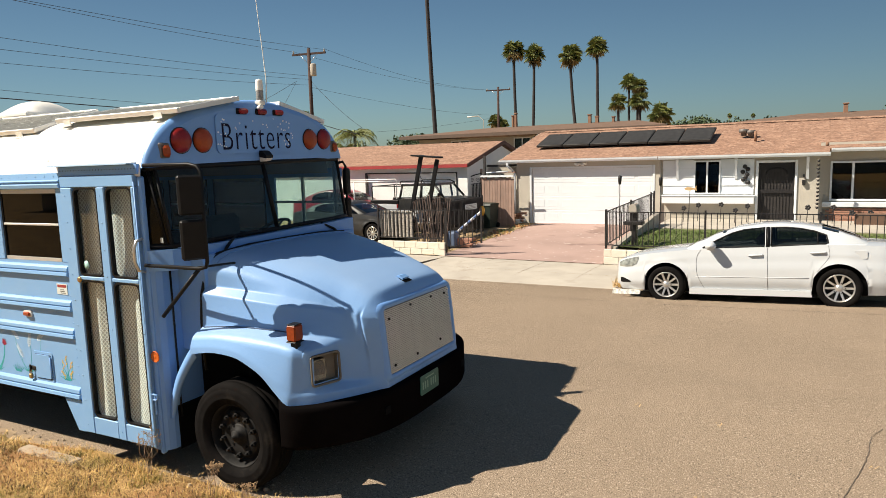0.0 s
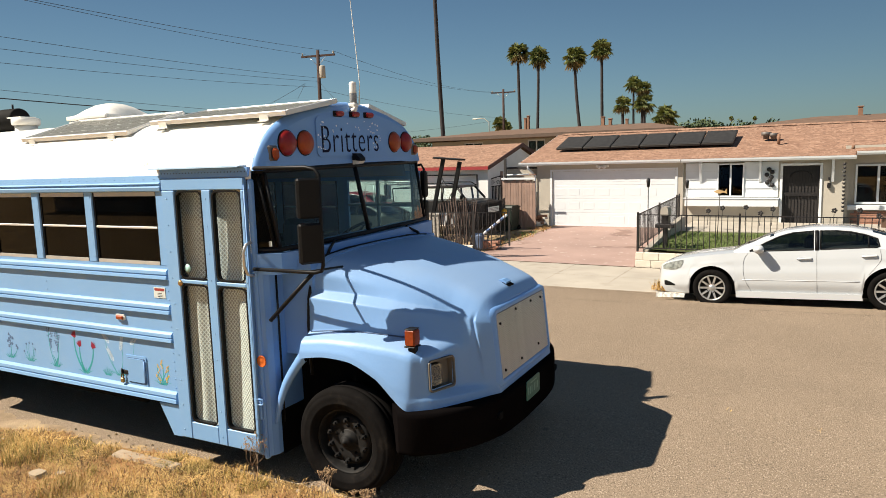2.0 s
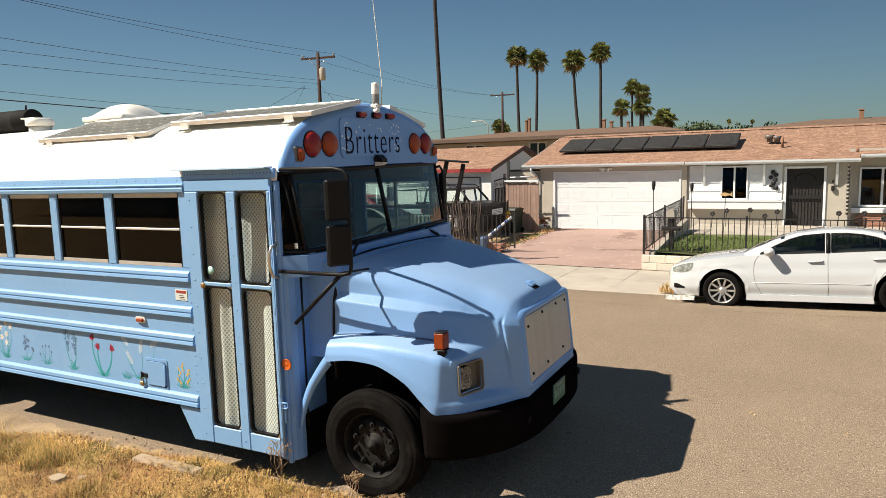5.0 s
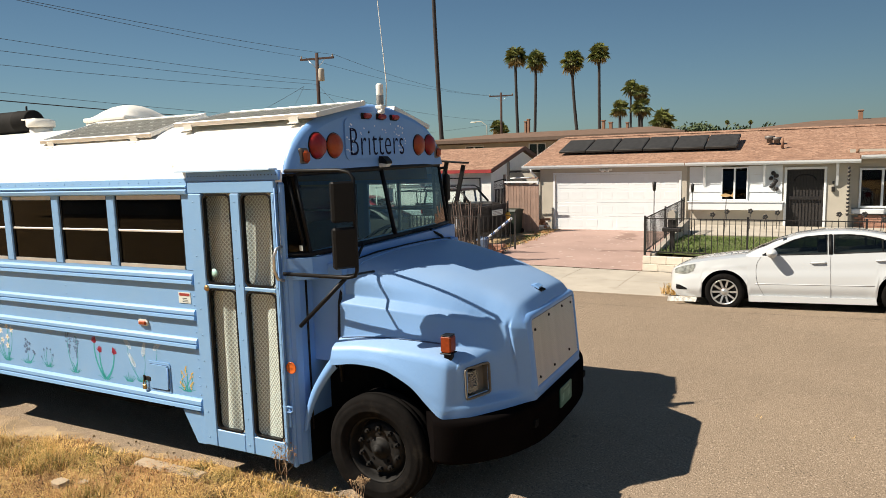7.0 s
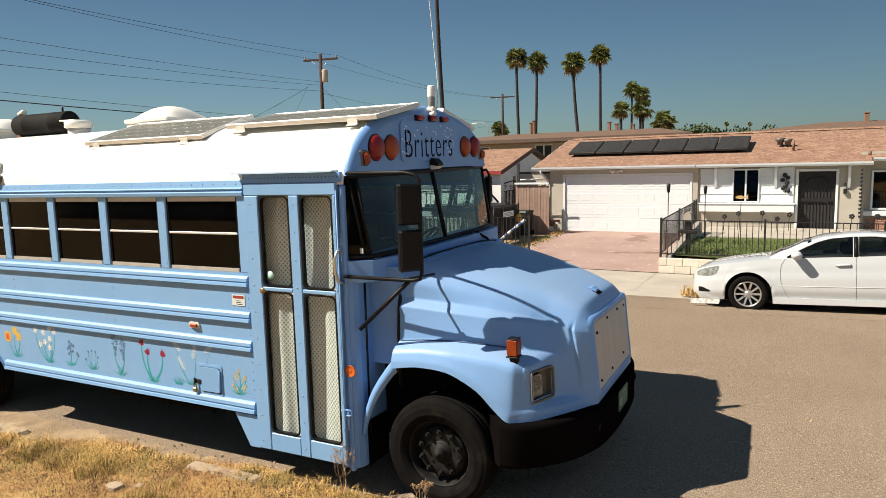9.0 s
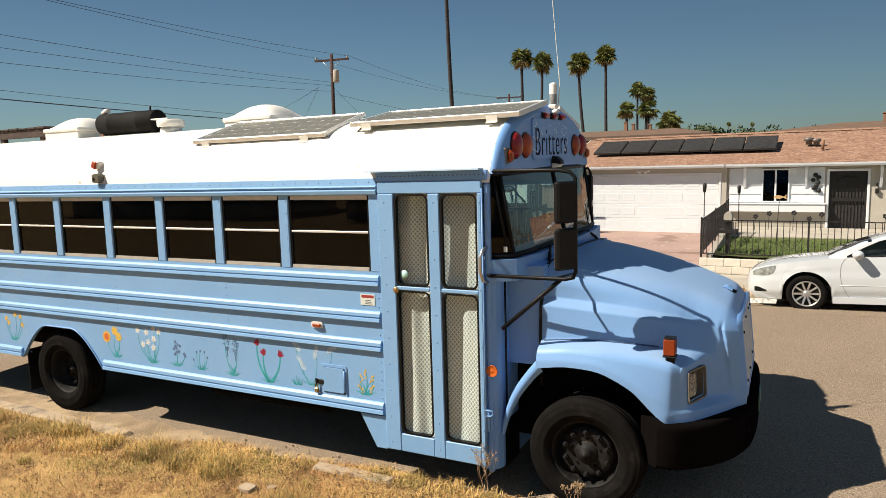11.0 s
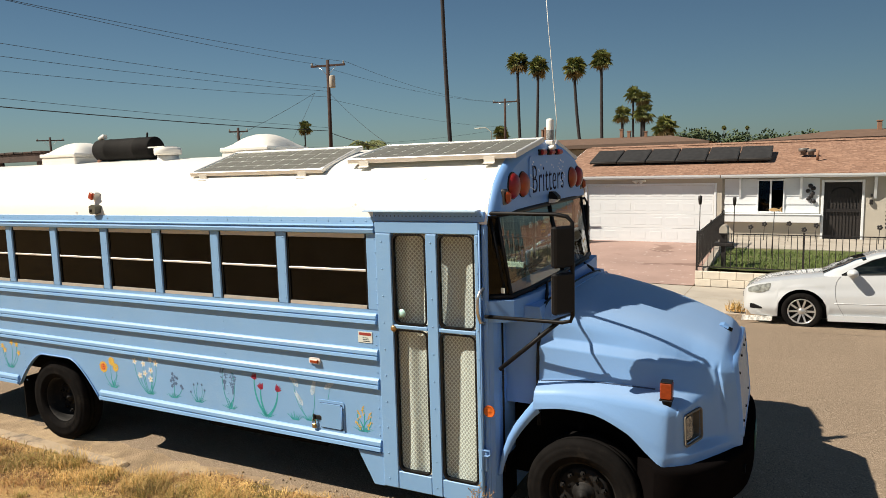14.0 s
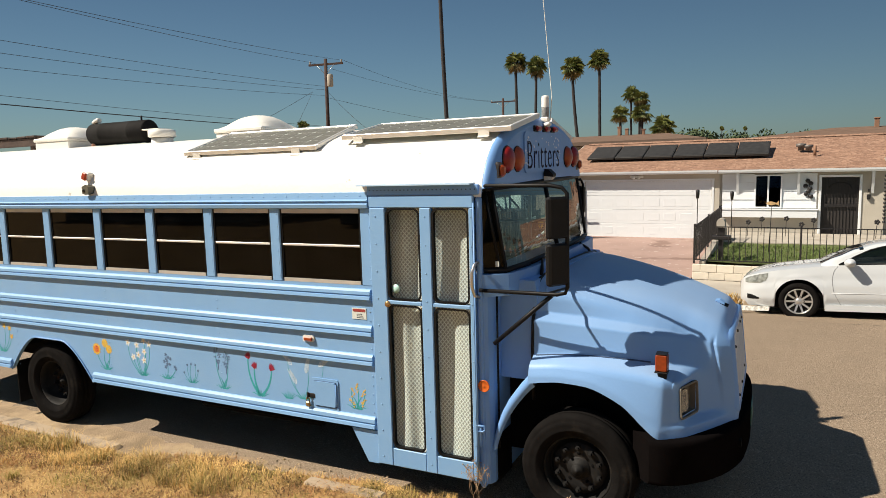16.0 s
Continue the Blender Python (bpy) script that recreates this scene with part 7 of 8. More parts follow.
def alloy_wheel(parent, x, y, z, r, out, paint=RIMSILVER, spokes=10):
    w = part("wheel", Shape().lathe([(r * 0.70, 0.075), (r * 0.66, 0.085), (r * 0.63, 0.06), (r * 0.61, 0.01), (0.0, 0.0)], 32), DARKSTEEL, parent)
    w.matrix_local = pose(x, y, z, 90 if out > 0 else -90)
    part("tyre", Shape().lathe([(r * 0.69, 0.08), (r * 0.74, 0.10), (r * 0.90, 0.105), (r * 0.97, 0.09), (r, 0.06), (r, -0.08), (r * 0.7, -0.1)], 40), RUBBER, w)
    part("rim", Shape().lathe([(r * 0.70, 0.082), (r * 0.685, 0.092), (r * 0.64, 0.088), (r * 0.62, 0.06)], 36), paint, w)
    sp = Shape().prism([(0.03, 0.04), (r * 0.64, 0.068), (r * 0.64, 0.084), (0.03, 0.06)], -0.017, 0.017, "y").mesh("spoke", paint)
    for i in range(spokes):
        part("spoke", sp, None, w).matrix_local = rot("Z", 360 * i / spokes)
    part("hub_cap", Shape().lathe([(0, 0.075), (0.05, 0.072), (0.062, 0.055), (0.065, 0.0)], 20), paint, w)
    for i in range(5):
        a = 2 * math.pi * i / 5
        part("lug_nut", Shape().lathe([(0, 0.078), (0.009, 0.076), (0.010, 0.06)], 6, m=Matrix.Translation((0.088 * math.cos(a), 0.088 * math.sin(a), 0))), DARKSTEEL, w)
    return w


CARGAP = mat("grey_door_gap", (0.16, 0.16, 0.165), 0.8, vary=0.2, scale=9)
LACEWHITE = mat("chipped_white_plastic", (0.7, 0.68, 0.62), 0.5, vary=0.5, scale=25)


def sedan(m, paint, label, detail=True):
    """A four-door saloon: its nose at x = 0, its tail at x = 4.84, y from 0 to 1.84."""
    car = thing("sedan", m, label, "car")
    W = 1.84
    WF, WR, R = 1.0, 3.755, 0.322
    top = [(0.0, 0.63), (0.05, 0.715), (0.16, 0.78), (0.4, 0.84), (0.75, 0.895), (1.1, 0.935), (1.4, 0.962), (1.7, 0.975), (2.6, 1.0), (3.5, 1.035), (4.0, 1.03), (4.5, 1.0), (4.78, 0.955), (4.85, 0.88)]
    plan = [(0.0, 0.46), (0.04, 0.33), (0.12, 0.215), (0.26, 0.12), (0.45, 0.06), (0.7, 0.02), (1.0, 0.0), (3.9, 0.0), (4.35, 0.04), (4.62, 0.11), (4.78, 0.22), (4.85, 0.36)]
    def low(x):
        for c in (WF, WR):
            u = abs(x - c)
            if u < 0.405:
                return max(0.21, R + math.sqrt(0.405**2 - u * u))
        return 0.30 if x < 0.12 else 0.21 if x < WF or x > WR else 0.20
    def inset(x, z):
        u = polyline(top, x)
        t = (z - 0.2) / max(0.1, u - 0.2)
        side = 0.075 * max(0, 0.25 - t) / 0.25 + 0.055 * max(0, t - 0.62) / 0.38 + 0.012 * math.sin(math.pi * min(1, max(0, (t - 0.55) / 0.25)))
        flare = sum(-0.012 * max(0, 1 - (math.hypot(x - c, z - R) - 0.405) / 0.10) for c in (WF, WR) if math.hypot(x - c, z - R) < 0.505)
        return polyline(plan, x) + side + flare
    xs = sorted({*span(0, 4.85, 70), *span(WF - 0.405, WF + 0.405, 26), *span(WR - 0.405, WR + 0.405, 26), 0.02, 0.06, 4.83})
    sh = Shape()
    for s in (0, 1):
        rows_ = []
        for x in xs:
            a, b = low(x), polyline(top, x)
            row = []
            for v in span(0, 1, 14):
                z = a + (b - a) * v
                i = inset(x, z)
                row.append((x, i if s == 0 else W - i, z))
            rows_.append(row)
        sh.grid(rows_)
        for a, b in zip(xs, xs[1:]):
            za, zb = low(a), low(b)
            ia, ib = inset(a, za), inset(b, zb)
            f = (lambda q: q) if s == 0 else (lambda q: W - q)
            sh.add([(a, f(ia), za), (b, f(ib), zb), (b, f(ib + 0.12), zb), (a, f(ia + 0.12), za)], [(0, 1, 2, 3)])
    deck = []
    for x in xs:
        z = polyline(top, x)
        i = inset(x, z)
        deck.append([(x, i + (W - 2 * i) * v, z + 0.055 * (1 - (2 * v - 1) ** 4) * min(1, x / 0.4, (4.85 - x) / 0.2 + 0.2)) for v in span(0, 1, 12)])
    sh.grid(deck)
    nose = [(0.0, inset(0, z), z) for z in span(0.3, 0.6, 4)]
    sh.add(nose + [(0.0, W - p[1], p[2]) for p in reversed(nose)], [tuple(range(10))])
    tail = [(4.85, inset(4.85, z), z) for z in span(0.21, 0.88, 4)]
    sh.add(tail + [(4.85, W - p[1], p[2]) for p in reversed(tail)], [tuple(range(10))])
    body = part("body", sh, paint, car)
    # cabin
    line = [(1.28, 0.94), (1.6, 1.09), (1.92, 1.23), (2.25, 1.325), (2.65, 1.372), (2.9, 1.376), (3.2, 1.353), (3.5, 1.30), (3.75, 1.23), (3.96, 1.15), (4.2, 1.03)]
    fg = [(1.64, 0.995), (1.90, 1.14), (2.12, 1.245), (2.32, 1.303), (2.64, 1.333), (2.64, 1.015)]
    rg = [(2.75, 1.02), (2.75, 1.335), (2.98, 1.332), (3.2, 1.308), (3.4, 1.262), (3.575, 1.195), (3.60, 1.07), (3.55, 1.052)]
    cx = span(1.28, 4.2, 98)
    def cab_in(x, z):
        return 0.065 + max(0, z - 0.97) * 0.46 + 0.10 * max(0, (1.7 - x) / 0.42) ** 2 + 0.10 * max(0, (x - 3.8) / 0.4) ** 2
    rows_, kinds = [], []
    for x in cx:
        b, t = polyline(top, x) - 0.01, polyline(line, x)
        side = [(x, cab_in(x, b + (t - b) * v), b + (t - b) * v) for v in span(0, 1, 12)]
        e = side[-1]
        roof_ = [(x, e[1] + (W - 2 * e[1]) * v, e[2] + 0.045 * (1 - (2 * v - 1) ** 4)) for v in span(0, 1, 10)[1:-1]]
        far = [(x, W - p[1], p[2]) for p in reversed(side)]
        rows_.append(side + roof_ + far)
    sh = Shape().grid(rows_)
    w_ = len(rows_[0])
    for fi in range(len(sh.f)):
        i, j = divmod(fi, w_ - 1)
        x = (cx[i] + cx[i + 1]) / 2
        z = (rows_[i][j][2] + rows_[i + 1][j + 1][2]) / 2
        if j < 12 or j >= w_ - 13:
            sh.k[fi] = 1 if inside((x, z), fg) or inside((x, z), rg) else 0
        else:
            y = (rows_[i][j][1] + rows_[i][j + 1][1]) / 2
            if abs(y - W / 2) < 0.66 and (1.32 < x < 2.02 or 3.52 < x < 4.08):
                sh.k[fi] = 1
    cab = part("cabin", sh, [paint, CARGLASS], car)
    for poly in (fg, rg):
        for s in (0, 1):
            pts = [(x, cab_in(x, z) - 0.003 if s == 0 else W - cab_in(x, z) + 0.003, z) for x, z in poly + poly[:1]]
            part("window_trim", Shape().tube(pts, 0.013, 6), BLACKPLASTIC, cab)
    for s in (0, 1):
        part("centre_pillar", Shape().tube([(2.695, cab_in(2.7, z) - 0.004 if s == 0 else W - cab_in(2.7, z) + 0.004, z) for z in (1.0, 1.335)], 0.034, 6), BLACKPLASTIC, cab)
        part("quarter_bar", Shape().tube([(3.45, cab_in(3.45, z) - 0.004 if s == 0 else W - cab_in(3.45, z) + 0.004, z) for z in (1.05, 1.24)], 0.010, 6), BLACKPLASTIC, cab)
    part("interior", Shape().box(1.7, 0.2, 0.55, 3.6, W - 0.2, 0.93).box(2.5, 0.25, 0.93, 2.65, 0.75, 1.19, 0.04).box(2.5, W - 0.75, 0.93, 2.65, W - 0.25, 1.19, 0.04).box(3.45, 0.3, 0.93, 3.6, W - 0.3, 1.12, 0.04), DARKIN, car)
    part("underside", Shape().box(0.60, 0.14, 0.2, 4.35, W - 0.14, 0.5).box(WF - 0.44, 0.20, 0.5, WF + 0.44, W - 0.20, 0.80).box(WR - 0.44, 0.20, 0.5, WR + 0.44, W - 0.20, 0.80), UNDER, car)
    for x in (WF, WR):
        alloy_wheel(car, x, 0.115, R, R + 0.013, 1)
        alloy_wheel(car, x, W - 0.115, R, R + 0.013, -1)
    if not detail:
        return car
    for s in (0, 1):
        f = (lambda q: q) if s == 0 else (lambda q: W - q)
        part("headlamp", Shape().grid([[(x, f(inset(x, z) - 0.006), z) for z in span(z0, z1, 3)] for x, z0, z1 in ((0.10, 0.645, 0.71), (0.17, 0.635, 0.75), (0.27, 0.64, 0.785), (0.38, 0.655, 0.81), (0.46, 0.70, 0.825), (0.50, 0.78, 0.83))]), CARLAMP, car, "clear swept-back headlamp")
        part("tail_lamp", Shape().grid([[(x, f(inset(x, z) - 0.006), z) for z in span(0.70, 0.92, 3)] for x in (4.52, 4.62, 4.72, 4.80)]), REDLENS, car, "red tail lamp")
        for x1, hz, pts in ((2.68, 0.86, [(2.695, 1.0), (2.69, 0.9), (2.69, 0.8), (2.69, 0.7), (2.69, 0.6), (2.69, 0.45), (2.69, 0.26)]), (3.63, 0.905, [(3.60, 1.03), (3.62, 0.90), (3.59, 0.80), (3.44, 0.60)])):
            part("door_gap", Shape().tube([(p.x, f(inset(p.x, p.y) - 0.001), p.y) for p in spline(pts, 6)], 0.0038, 4), CARGAP, car)
            hx = x1 - 0.17
            part("door_handle", Shape().tube([(hx - 0.11, f(inset(hx, hz) + 0.005), hz), (hx - 0.09, f(inset(hx, hz) - 0.022), hz + 0.003), (hx + 0.09, f(inset(hx, hz) - 0.022), hz + 0.008), (hx + 0.11, f(inset(hx, hz) + 0.005), hz + 0.01)], 0.016, 6), paint, car)
        part("door_gap", Shape().tube([(p.x, f(inset(p.x, p.y) - 0.001), p.y) for p in spline(((1.62, 0.965), (1.555, 0.86), (1.535, 0.70), (1.56, 0.50), (1.67, 0.26)), 8)], 0.0038, 4), CARGAP, car)
        part("sill", Shape().prism([(1.41, 0.165), (3.36, 0.165), (3.345, 0.265), (1.42, 0.275)], f(0.005), f(0.06), "y"), paint, car)
        part("rub_strip", Shape().tube([(x, f(inset(x, 0.49) + 0.004), 0.485) for x in span(1.52, 3.32, 8)], 0.010, 6), paint, car)
        mr = part("door_mirror", Shape().lathe([(0.0, -0.10), (0.05, -0.095), (0.075, -0.05), (0.08, 0.02), (0.07, 0.08), (0.0, 0.10)], 14, m=Matrix.Translation((1.80, f(-0.10), 1.04)) @ Matrix.Diagonal((1.15, 1.3, 1.0, 1)) @ rot("X", 90)).box(1.74, min(f(-0.02), f(0.10)), 0.975, 1.83, max(f(-0.02), f(0.10)), 1.0, 0.01), paint, car)
        part("fuel_flap", Shape().prism([(4.06 + p, 0.875 + q) for p, q in rounded(0.18, 0.13, 0.02)], f(inset(4.06, 0.875) - 0.003), f(inset(4.06, 0.875) + 0.03), "y"), paint, car) if s == 0 else None
        part("fog_lamp", Shape().grid([[(x, f(inset(x, z) - 0.004), z) for z in span(z0, z1, 2)] for x, z0, z1 in ((0.13, 0.345, 0.43), (0.20, 0.34, 0.43), (0.28, 0.345, 0.40), (0.34, 0.35, 0.375))]), BLACKPLASTIC, car)
    part("grille", Shape().box(-0.006, 0.50, 0.52, 0.02, 1.34, 0.62, 0.01), BLACKPLASTIC, car)
    part("number_plate", Shape().box(-0.016, 0.72, 0.30, -0.004, 1.12, 0.42, 0.006), BLACKPLASTIC, car)
    part("chin_guard", Shape().prism([(-0.02, 0.12), (0.5, 0.12), (0.52, 0.20), (0.0, 0.21)], 0.10, 0.14, "y"), LACEWHITE, car, "white loose under-bumper guard")
    return car


sedan(pose(-3.252, 12.85, -0.355, -3.0, 0, 0) @ pose(0, 0, 0, 0, -2.4, 0), CARWHITE, "white four-door sedan parked at the far kerb")
sedan(pose(-12.5, 21.35, -0.40, 0, 0, 180), CARBLACK, "dark dusty sedan parked in the neighbour's driveway", False)
sedan(pose(-15.0, 24.2, -0.36, 0, 0, 180) @ Matrix.Diagonal((1, 1, 1.16, 1)), CARRED, "dark red sedan parked beside the neighbour's garage", False)

# pickup truck with a rack
pk = thing("pickup_truck", pose(-15.2, 21.9, -0.36), "black and white pickup truck with a steel ladder rack", "pickup truck")
part("bed", Shape().box(0.0, 0.0, 0.50, 1.30, 1.7, 1.14, 0.05), CARWHITE, pk, "white load bed")
for y in (0.0, 1.60):
    part("bed_rail", Shape().box(-0.01, y - 0.01, 1.145, 1.30, y + 0.11, 1.29, 0.03), BLACKPLASTIC, pk)
part("tail_lamp", Shape().box(1.22, -0.02, 0.98, 1.29, 0.02, 1.13, 0.01), REDLENS, pk)
part("cab", Shape().prism([(1.32, 0.45), (3.75, 0.45), (3.82, 0.80), (3.78, 1.22), (3.68, 1.32), (3.27, 1.37), (1.32, 1.32)], 0.0, 1.7, "y"), CARBLACK, pk, "black painted cab and hood")
part("lower_trim", Shape().box(1.33, -0.012, 0.46, 3.0, -0.002, 0.92), CARWHITE, pk)
part("cab_roof", Shape().prism([(1.36, 1.82), (1.42, 1.87), (2.85, 1.89), (2.97, 1.85), (2.85, 1.81), (1.42, 1.80)], 0.10, 1.60, "y"), CARBLACK, pk)
for a, b in (((1.34, 1.32), (1.42, 1.82)), ((2.25, 1.36), (2.27, 1.82)), ((2.75, 1.37), (2.72, 1.82)), ((3.27, 1.38), (2.87, 1.83))):
    for y in (0.05, 1.65):
        part("pillar", Shape().tube([(a[0], y, a[1]), (b[0], y + (0.07 if y < 1 else -0.07), b[1])], 0.042, 6), CARBLACK, pk)
part("side_glass", Shape().prism([(1.36, 1.34), (3.21, 1.37), (2.85, 1.82), (1.43, 1.81)], 0.085, 0.090, "y"), CLEAR, pk)
part("windscreen", Shape().add([(3.26, 0.08, 1.38), (3.26, 1.62, 1.38), (2.88, 1.55, 1.83), (2.88, 0.15, 1.83)], [(0, 1, 2, 3)]), CLEAR, pk)
part("steering_wheel", Shape().tube([(2.45 + 0.05 * math.sin(a), 0.45 + 0.18 * math.cos(a), 1.45 + 0.18 * math.sin(a)) for a in span(0, 6.283, 18)], 0.014, 5, cap=False), BLACKPLASTIC, pk)
part("door_mirror", Shape().box(3.10, -0.16, 1.42, 3.17, 0.0, 1.56, 0.02), BLACKPLASTIC, pk)
for x in (0.70, 3.2):
    for y, o in ((0.1, 1), (1.6, -1)):
        alloy_wheel(pk, x, y, 0.36, 0.36, o, DARKSTEEL, 6)
for y in (0.06, 1.64):
    part("rack", Shape().tube([(0.08, y, 1.29), (0.06, y, 1.78), (0.12, y, 1.82), (1.35, y, 1.81), (1.39, y, 1.97), (1.44, y, 2.0), (2.68, y, 1.99), (2.90, y, 1.88)], 0.022, 6), BLACKPLASTIC, pk)
for x, z in ((0.08, 1.81), (1.36, 1.81)):
    part("rack_bar", Shape().tube([(x, 0.06, z), (x, 1.64, z)], 0.02, 6), BLACKPLASTIC, pk)
# tall leaning frame
fr = thing("loading_frame", pose(0, 0, 0), "tall leaning black steel frame standing in the yard", "steel frame")
for a, L in (((-13.42, 21.72, -0.36), 3.03), ((-12.72, 21.74, -0.36), 2.86)):
    part("upright", Shape().box(-0.075, -0.04, 0, 0.075, 0.04, L, 0.008, m=Matrix.Translation(a) @ rot("Y", 13.5)), BLACKPLASTIC, fr)
part("top_plate", Shape().box(-0.57, -0.22, 0, 0.57, 0.22, 0.06, 0.01, m=Matrix.Translation((-12.50, 21.74, 2.51)) @ rot("Y", 5)), BLACKPLASTIC, fr)
part("cable", Shape().tube([(-12.75, 21.7, 2.5), (-12.9, 21.7, 2.0), (-12.55, 21.7, 1.5)], 0.012, 5), TRUNK, fr)
# white pipe rack in the yard
pr = thing("pipe_rack", pose(0, 0, 0), "white pipe rack standing over the parked cars", "pipe rack")
for pts in (((-16.7, 22.3, -0.36), (-16.7, 22.3, 1.68), (-14.25, 22.3, 1.71), (-14.20, 22.3, 1.6), (-14.24, 22.3, 0.95)), ((-16.3, 22.35, -0.36), (-16.3, 22.35, 1.63)), ((-16.7, 22.5, 1.60), (-14.3, 22.5, 1.62))):
    part("pipe", Shape().tube(pts, 0.022, 6), ALU, pr)
# stacked rusty gate panels leaning on the fence
RUST = mat("rusty_brown_iron", (0.075, 0.05, 0.04), 0.85, vary=0.35, scale=6)
for i in range(3):
    g = thing("gate_panel", Matrix.Translation((-10.95 + 0.12 * i, 18.45 + 0.12 * i, -0.36)) @ rot("X", -10) @ rot("Y", -12 + 7 * i), "rusty brown lattice gate panel leaning on the fence", "gate", "leaning gate panels")
    part("frame", Shape().tube([(0, 0, 0), (0, 0, 1.50), (0.62, 0, 1.62), (0.62, 0, 0), (0, 0, 0)], 0.02, 5), RUST, g)
    for k in range(6):
        part("slat", Shape().box(0.05 + k * 0.095, -0.008, 0.02, 0.075 + k * 0.095, 0.008, 1.48 + k * 0.02), RUST, g)
    for z in (0.4, 0.75, 1.1):
        part("cross_slat", Shape().box(0.02, 0.009, z, 0.60, 0.02, z + 0.03), RUST, g)
# iron fence running back beside the driveway, with a pale sign
iron_fence(-10.85, 19.1, -10.88, 23.0, (-0.36, -0.28), (1.0, 1.0), 0.085, "dark iron picket fence between yard and driveway")
# dark sheet added behind the pickets to make the run look dense
tagged(part("fence_backing", Shape().box(-10.93, 19.15, 0.15, -10.915, 22.95, 0.97), mat("dark_fence_backing", (0.022, 0.018, 0.016), 0.9, vary=0.4, scale=9)), "thin dark backing sheet along the iron fence", "fence screen")
ys = thing("yard_sign", pose(-10.84, 21.97, 0.70, 0, 0, 90), "pale printed sign wired to the iron fence", "sign")
part("board", Shape().box(-0.46, -0.006, -0.10, 0.46, 0.006, 0.10, 0.003), PALEMARK, ys)
for i in range(3):
    part("bar_mark", Shape().box(-0.38, -0.009, -0.065 + i * 0.05, 0.36, -0.0065, -0.045 + i * 0.05), LAMPBOWL, ys)
lg = thing("yellow_lantern", pose(-10.75, 22.7, -0.28), "yellow plastic lantern on a stake by the bins", "lantern")
part("stake", Shape().tube([(0, 0, 0), (0, 0, 0.62)], 0.015, 6), IRON, lg)
part("shade", Shape().lathe([(0.0, 0.95), (0.05, 0.94), (0.11, 0.84), (0.10, 0.72), (0.06, 0.62), (0.0, 0.60)], 12), mat("yellow_plastic", (0.75, 0.38, 0.04), 0.5, vary=0.15), lg)
# arched iron side gate with scrolls
ag = thing("side_gate", pose(-12.30, 24.62, -0.28), "arched black iron side gate with scrolls", "gate")
def arch_z(x):
    return 1.93 + 0.17 * math.sin(x / 0.64 * 1.45)
part("frame", Shape().tube([(0, 0, 0), (0, 0, 1.93)] + [(x, 0, arch_z(x)) for x in span(0.04, 0.64, 8)] + [(0.64, 0, 0)], 0.024, 5), IRON, ag)
part("rail", Shape().tube([(0, 0, 1.66), (0.16, 0, 1.68), (0.64, 0, 1.74)], 0.015, 5), IRON, ag)
part("rail", Shape().tube([(0, 0, 0.12), (0.64, 0, 0.12)], 0.015, 5), IRON, ag)
for i in range(9):
    x = 0.065 + i * 0.064
    part("bar", Shape().box(x - 0.016, -0.009, 0.0, x + 0.016, 0.009, 1.67 + 0.07 * x / 0.64), IRON, ag)
for cx_, d in ((0.19, 1), (0.45, -1)):
    part("scroll", Shape().tube([(cx_ + d * r_ * math.cos(a), 0, 1.83 + 0.02 * cx_ + r_ * math.sin(a)) for a, r_ in zip(span(0, 9.4, 26), span(0.095, 0.02, 26))], 0.010, 5), IRON, ag)
# lean-to between the gable and the board fence
lt = thing("lean_to", pose(0, 0, 0), "small lean-to with pale sheets between the two houses", "shed")
part("post", Shape().box(-11.50, 24.42, -0.28, -11.42, 24.50, 2.5), DARKDOOR, lt)
part("beam", Shape().box(-12.10, 26.0, 2.05, -10.6, 26.1, 2.14, 0.005), DARKDOOR, lt)
part("sheet", Shape().box(-12.05, 26.02, 0.0, -10.6, 26.06, 2.04), STUCCO, lt)
part("pipe", Shape().tube([(-11.60, 24.7, 1.84), (-10.58, 24.7, 1.87)], 0.028, 6), WHITEPAINT, lt)
part("plank", Shape().box(-11.6, 25.4, 1.80, -10.6, 25.6, 1.86, 0.005, m=None), FENCEWOOD, lt)
# pale lattice screen behind the fence
ls = thing("lattice_screen", pose(0, 0, 0), "pale patterned privacy strips woven behind the fence", "screen")
LACE = mat("pale_screen", (0.34, 0.31, 0.27), 0.9, vary=0.6, scale=22)
for i in range(9):
    part("strip", Shape().box(-11.88 + i * 0.135, 17.72, 0.04, -11.79 + i * 0.135, 17.728, 0.88), LACE, ls)
